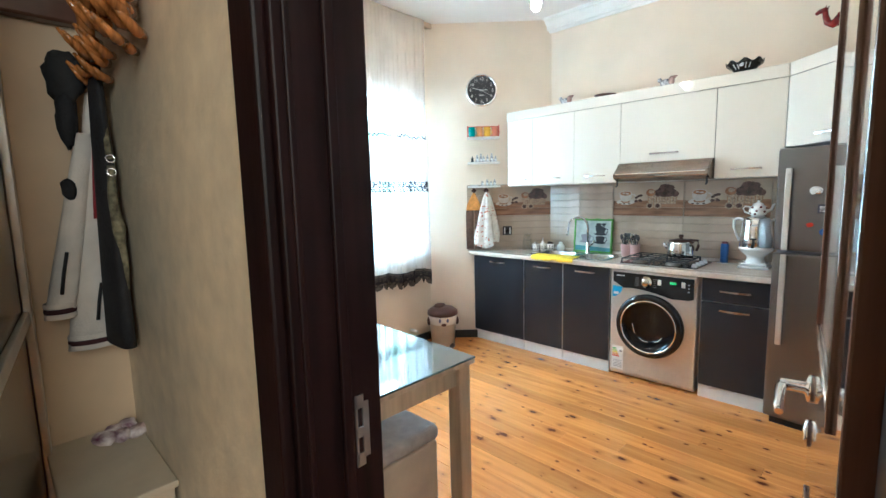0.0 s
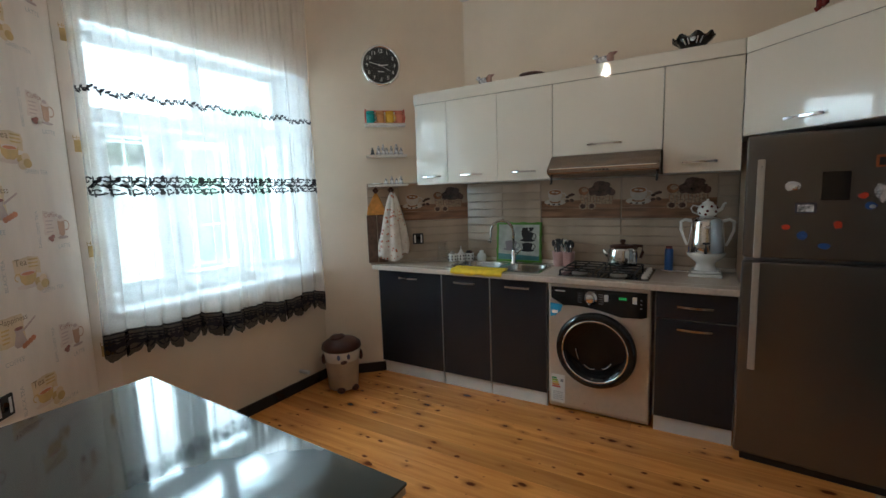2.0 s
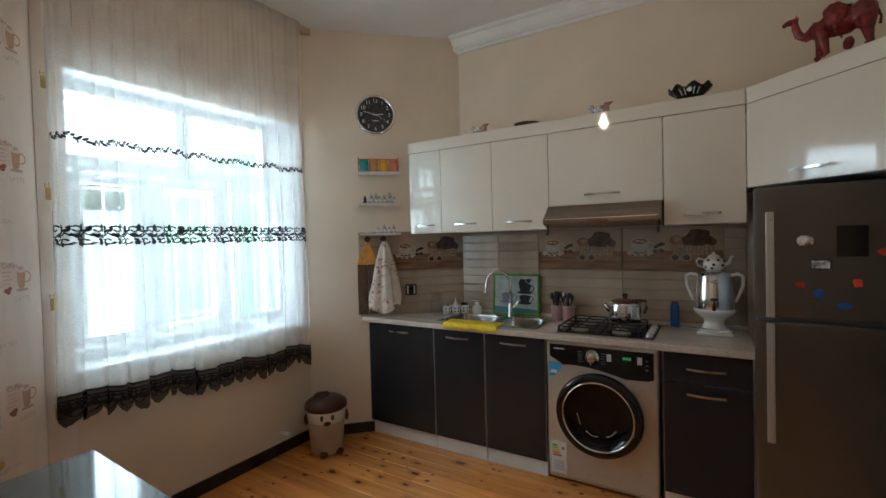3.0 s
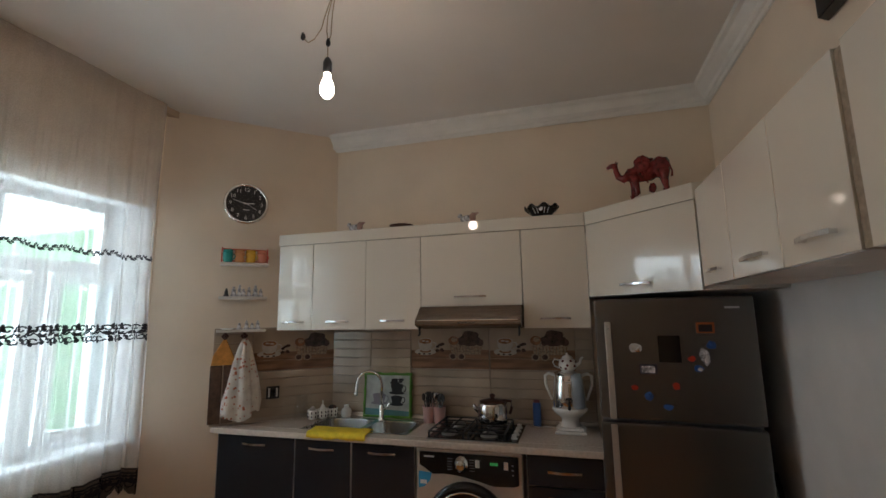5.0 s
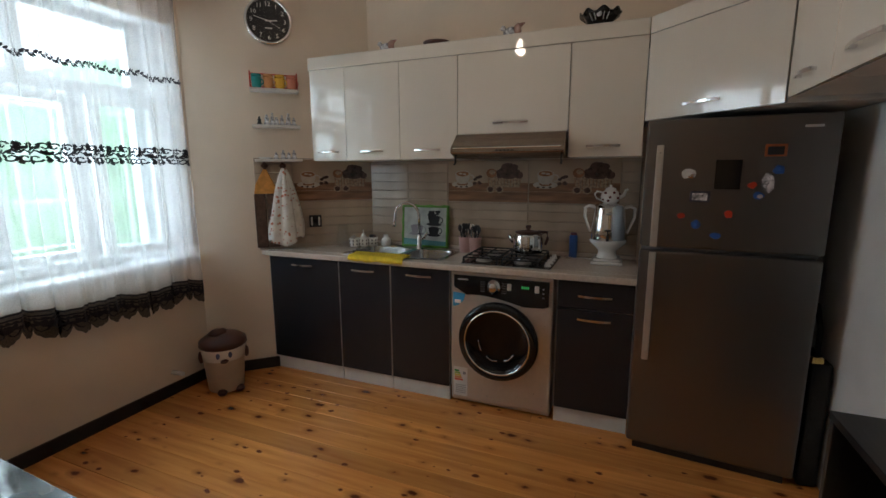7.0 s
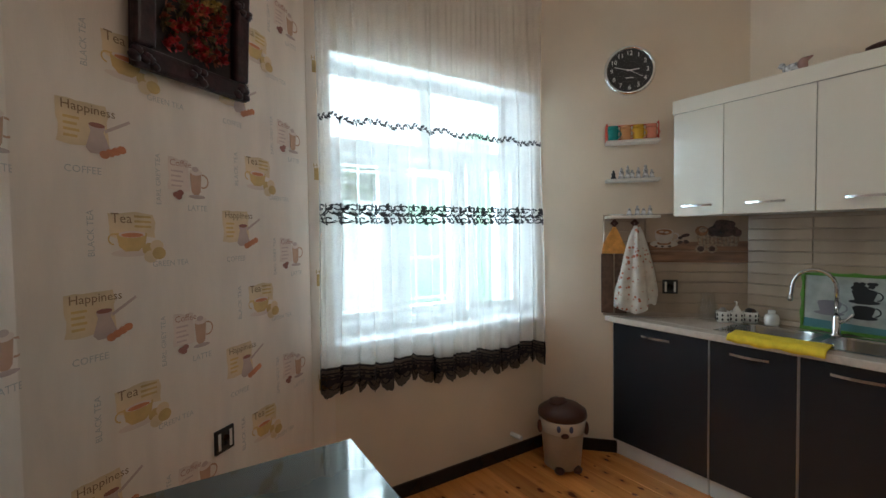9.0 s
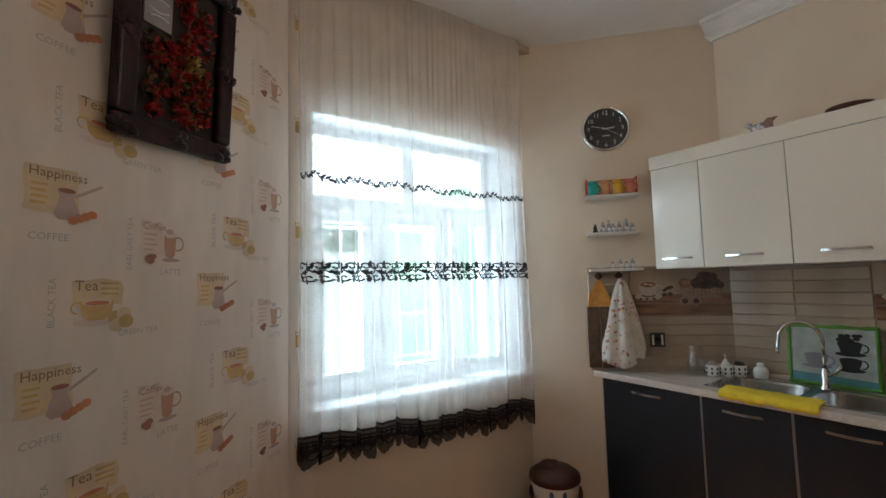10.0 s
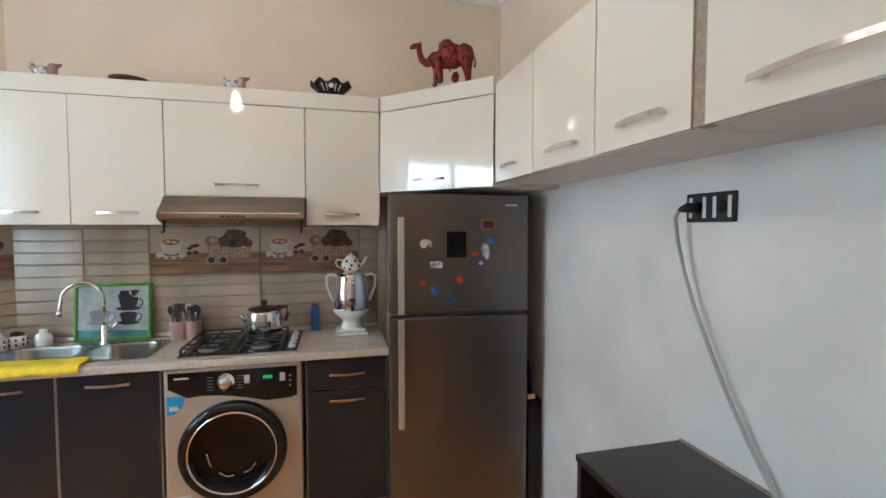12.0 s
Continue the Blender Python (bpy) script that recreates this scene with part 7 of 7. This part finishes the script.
SHOEBOARD = mat("cream_cabinet_board", (0.55, 0.475, 0.36), 0.45, spread=0.05, scale=6)
sb = thing("shoe_cabinet", "white shoe cabinet in the hall corner", "cabinet")
bm = B()
box(bm, 1.234, 1.476, 4.205, 4.705, 0.0, 0.578, 0.003)
part("body", bm, SHOEBOARD, sb)
bm = B()
box(bm, 1.226, 1.483, 4.185, 4.712, 0.579, 0.60, 0.004)
part("top", bm, SHOEBOARD, sb)
bm = B()
ball(bm, 1.30, 4.197, 0.40, 0.012, 0.012, 0.012, 10)
part("knob", bm, CHROME, sb)
CLOTHW = mat("white_jersey", (0.62, 0.58, 0.53), 0.85, spread=0.05, scale=12, bump=0.4, bump_scale=120)
CLOTHB = mat("black_jersey", (0.015, 0.014, 0.016), 0.85, spread=0.2, scale=12, bump=0.4, bump_scale=120)
CLOTHR = mat("red_lining", (0.25, 0.02, 0.03), 0.85, spread=0.1)


def drape(bm, x, y, z0, z1, w0, w1, dep, seed, lean=0.0):
    """A hanging garment piece: a soft tapering tube."""
    n, rows = 20, []
    for j in range(13):
        t = j / 12
        w = w0 + (w1 - w0) * t ** 0.8
        rows.append([bm.verts.new((x + lean * t + w * (1 + 0.12 * math.sin(3 * 2 * math.pi * i / n + seed + 3 * t)) * math.cos(2 * math.pi * i / n), y + dep * (0.5 + 0.5 * t) * math.sin(2 * math.pi * i / n), z1 + (z0 - z1) * t)) for i in range(n)])
    for ra, rb in zip(rows, rows[1:]):
        for i in range(n):
            bm.faces.new((ra[i], ra[(i + 1) % n], rb[(i + 1) % n], rb[i])).smooth = True
    bm.faces.new(rows[0][::-1])
    bm.faces.new(rows[-1])
    return bm


jk = thing("hanging_jacket", "white and black jacket with red lining hanging in hall", "jacket", Matrix.Translation((0.005, 0.02, 0)))
part("front_panel", drape(B(), 1.438, 4.60, 0.935, 1.76, 0.014, 0.066, 0.040, 1, -0.062), CLOTHW, jk)
part("sleeve", drape(B(), 1.408, 4.585, 1.05, 1.63, 0.022, 0.038, 0.036, 2, -0.110), CLOTHW, jk, "white sleeve")
part("back_panel", drape(B(), 1.440, 4.52, 0.955, 1.82, 0.016, 0.034, 0.13, 3, -0.002), CLOTHB, jk, "black half")
part("lining", drape(B(), 1.442, 4.54, 1.36, 1.72, 0.010, 0.020, 0.012, 4, -0.02), CLOTHR, jk, "red lining")
for x, y, z, w, d_ in ((1.376, 4.60, 0.936, 0.066, 0.040), (1.298, 4.585, 1.052, 0.038, 0.036)):
    for k, cloth in ((0, CLOTHW), (1, mat("dark_maroon_knit", (0.05, 0.015, 0.018), 0.9)), (2, CLOTHW)):
        bm = B()
        lathe(bm, [(w + 0.002, 0), (w + 0.004, 0.008), (w + 0.002, 0.016)], 24, Matrix.Translation((x, y, z + 0.0165 * k)), sy=(d_ + 0.003) / w)
        part("cuff_band", bm, cloth, jk, "white and maroon striped cuff band")
for p, q in (((1.327, 4.545, 1.26), (1.303, 4.545, 1.13)), ((1.405, 4.558, 1.15), (1.385, 4.556, 1.03))):
    bm = B()
    tube(bm, [p, tuple((u + v) / 2 - 0.002 for u, v in zip(p, q)), q], 0.005, 6)
    part("pocket_zip", bm, CLOTHB, jk, "dark slanting zip")
bm = B()
ball(bm, 1.352, 4.56, 1.455, 0.020, 0.02, 0.032, 10, 0.3)
part("glove", bm, CLOTHB, jk, "dark bunched glove in the armhole")
STRAP = mat("khaki_camouflage_webbing", (0.17, 0.15, 0.09), 0.85, spread=0.35, scale=45)
lay = thing("lanyard", "khaki webbing lanyard with steel clips hanging over the jacket", "lanyard")
bm = B()
tube(bm, [(1.445, 4.52, 1.80), (1.447, 4.47, 1.62), (1.449, 4.455, 1.54)], 0.009, 8)
tube(bm, [(1.449, 4.455, 1.52), (1.444, 4.45, 1.42), (1.449, 4.445, 1.33), (1.456, 4.44, 1.22), (1.453, 4.44, 1.14)], [0.010, 0.013, 0.016, 0.011, 0.009], 8)
tube(bm, [(1.449, 4.455, 1.40), (1.462, 4.445, 1.33), (1.455, 4.44, 1.28)], 0.008, 8)
part("webbing", bm, STRAP, lay)
for z in (1.54, 1.50):
    bm = B()
    lathe(bm, [(0.010, 0), (0.014, 0.004), (0.010, 0.008), (0.010, 0)], 14, Matrix.Translation((1.447, 4.442, z)) @ pose(0, 0, 0, 80, 0, 0))
    part("clip", bm, CHROME, lay, "steel clip")
cp = thing("cap", "dark grey cap hanging over the jacket", "cap", Matrix.Translation((1.385, 4.61, 1.70)))
bm = B()
ball(bm, 0, 0, 0.10, 0.052, 0.06, 0.075, 16, 0.3)
part("crown", bm, mat("charcoal_felt", (0.03, 0.03, 0.032), 0.9, spread=0.2, bump=0.3), cp)
bm = B()
ball(bm, -0.01, -0.01, -0.02, 0.028, 0.03, 0.10, 12, 0.4)
part("flap", bm, CLOTHB, cp)
hr = thing("coat_rack", "varnished rack of carved branching wood above the coats", "coat rack")
RACK = mat("varnished_brown_wood", (0.45, 0.17, 0.04), 0.2, spread=0.25, scale=15, stretch=(6, 1, 1), coat=0.4)
bm = B()
box(bm, 1.23, 1.48, 4.66, 4.715, 1.98, 2.10, 0.008)
part("board", bm, mat("dark_rack_board", (0.09, 0.035, 0.02), 0.3, spread=0.2), hr)
r = random.Random(12)
for i in range(84):
    y = r.uniform(3.99, 4.60)
    x, z = r.uniform(1.425, 1.472), r.uniform(1.78, 2.10)
    a = r.uniform(-0.5, 0.9)
    bm = B()
    tube(bm, [(x + 0.01, y + 0.03, z), (x - 0.012, y - 0.02, z - 0.010), (x - 0.030 - 0.02 * a, y - 0.05, z - 0.006 + 0.02 * a), (x - 0.048 - 0.03 * a, y - 0.06, z + 0.03 * a + 0.012)], [0.012, 0.014, 0.010, 0.004], 7)
    part("branch", bm, RACK, hr)
bm = B()
tube(bm, [(1.46, 4.66, 2.1), (1.455, 4.63, 1.95), (1.455, 4.62, 1.80)], [0.03, 0.022, 0.012], 10)
part("stem", bm, RACK, hr)
bm = B()
for k in range(9):
    ball(bm, 1.365 + 0.013 * k, 4.60 - 0.03 * math.sin(k * 1.9), 0.618 + 0.010 * math.sin(k * 2.3), 0.026, 0.034, 0.022, 10, 0.5)
tagged(part("crumpled_cloth", bm, mat("white_purple_cloth", (0.20, 0.05, 0.12), 0.9, spread=0.1, scale=22, second=(0.75, 0.68, 0.66))), "crumpled white and purple cloth on the shoe cabinet", "cloth")

# ---- floor boards ----
boards = {}


def floor_board(x0, w, y0, y1):
    key = (round(w, 3), round(y1 - y0, 3))
    if key not in boards:
        bm = B()
        box(bm, 0.0005, w - 0.0005, 0.0005, key[1] - 0.0005, -0.0118, 0.0, 0.0012, 1)
        boards[key] = mesh_of("floor_board", bm, PINE)
    ob = new("floor_board", boards[key])
    ob.parent = floor
    ob.matrix_basis = Matrix.Translation((x0, y0, 0))


cuts = [3.4, 4.6, 2.9, 5.1, 4.0, 3.1, 4.9, 3.7]
for i in range(35):
    x = 0.95 + i * 0.118
    c = cuts[(i * 3) % 8]
    floor_board(x, 0.118, 1.02, c)
    floor_board(x, 0.118, c, 5.97)
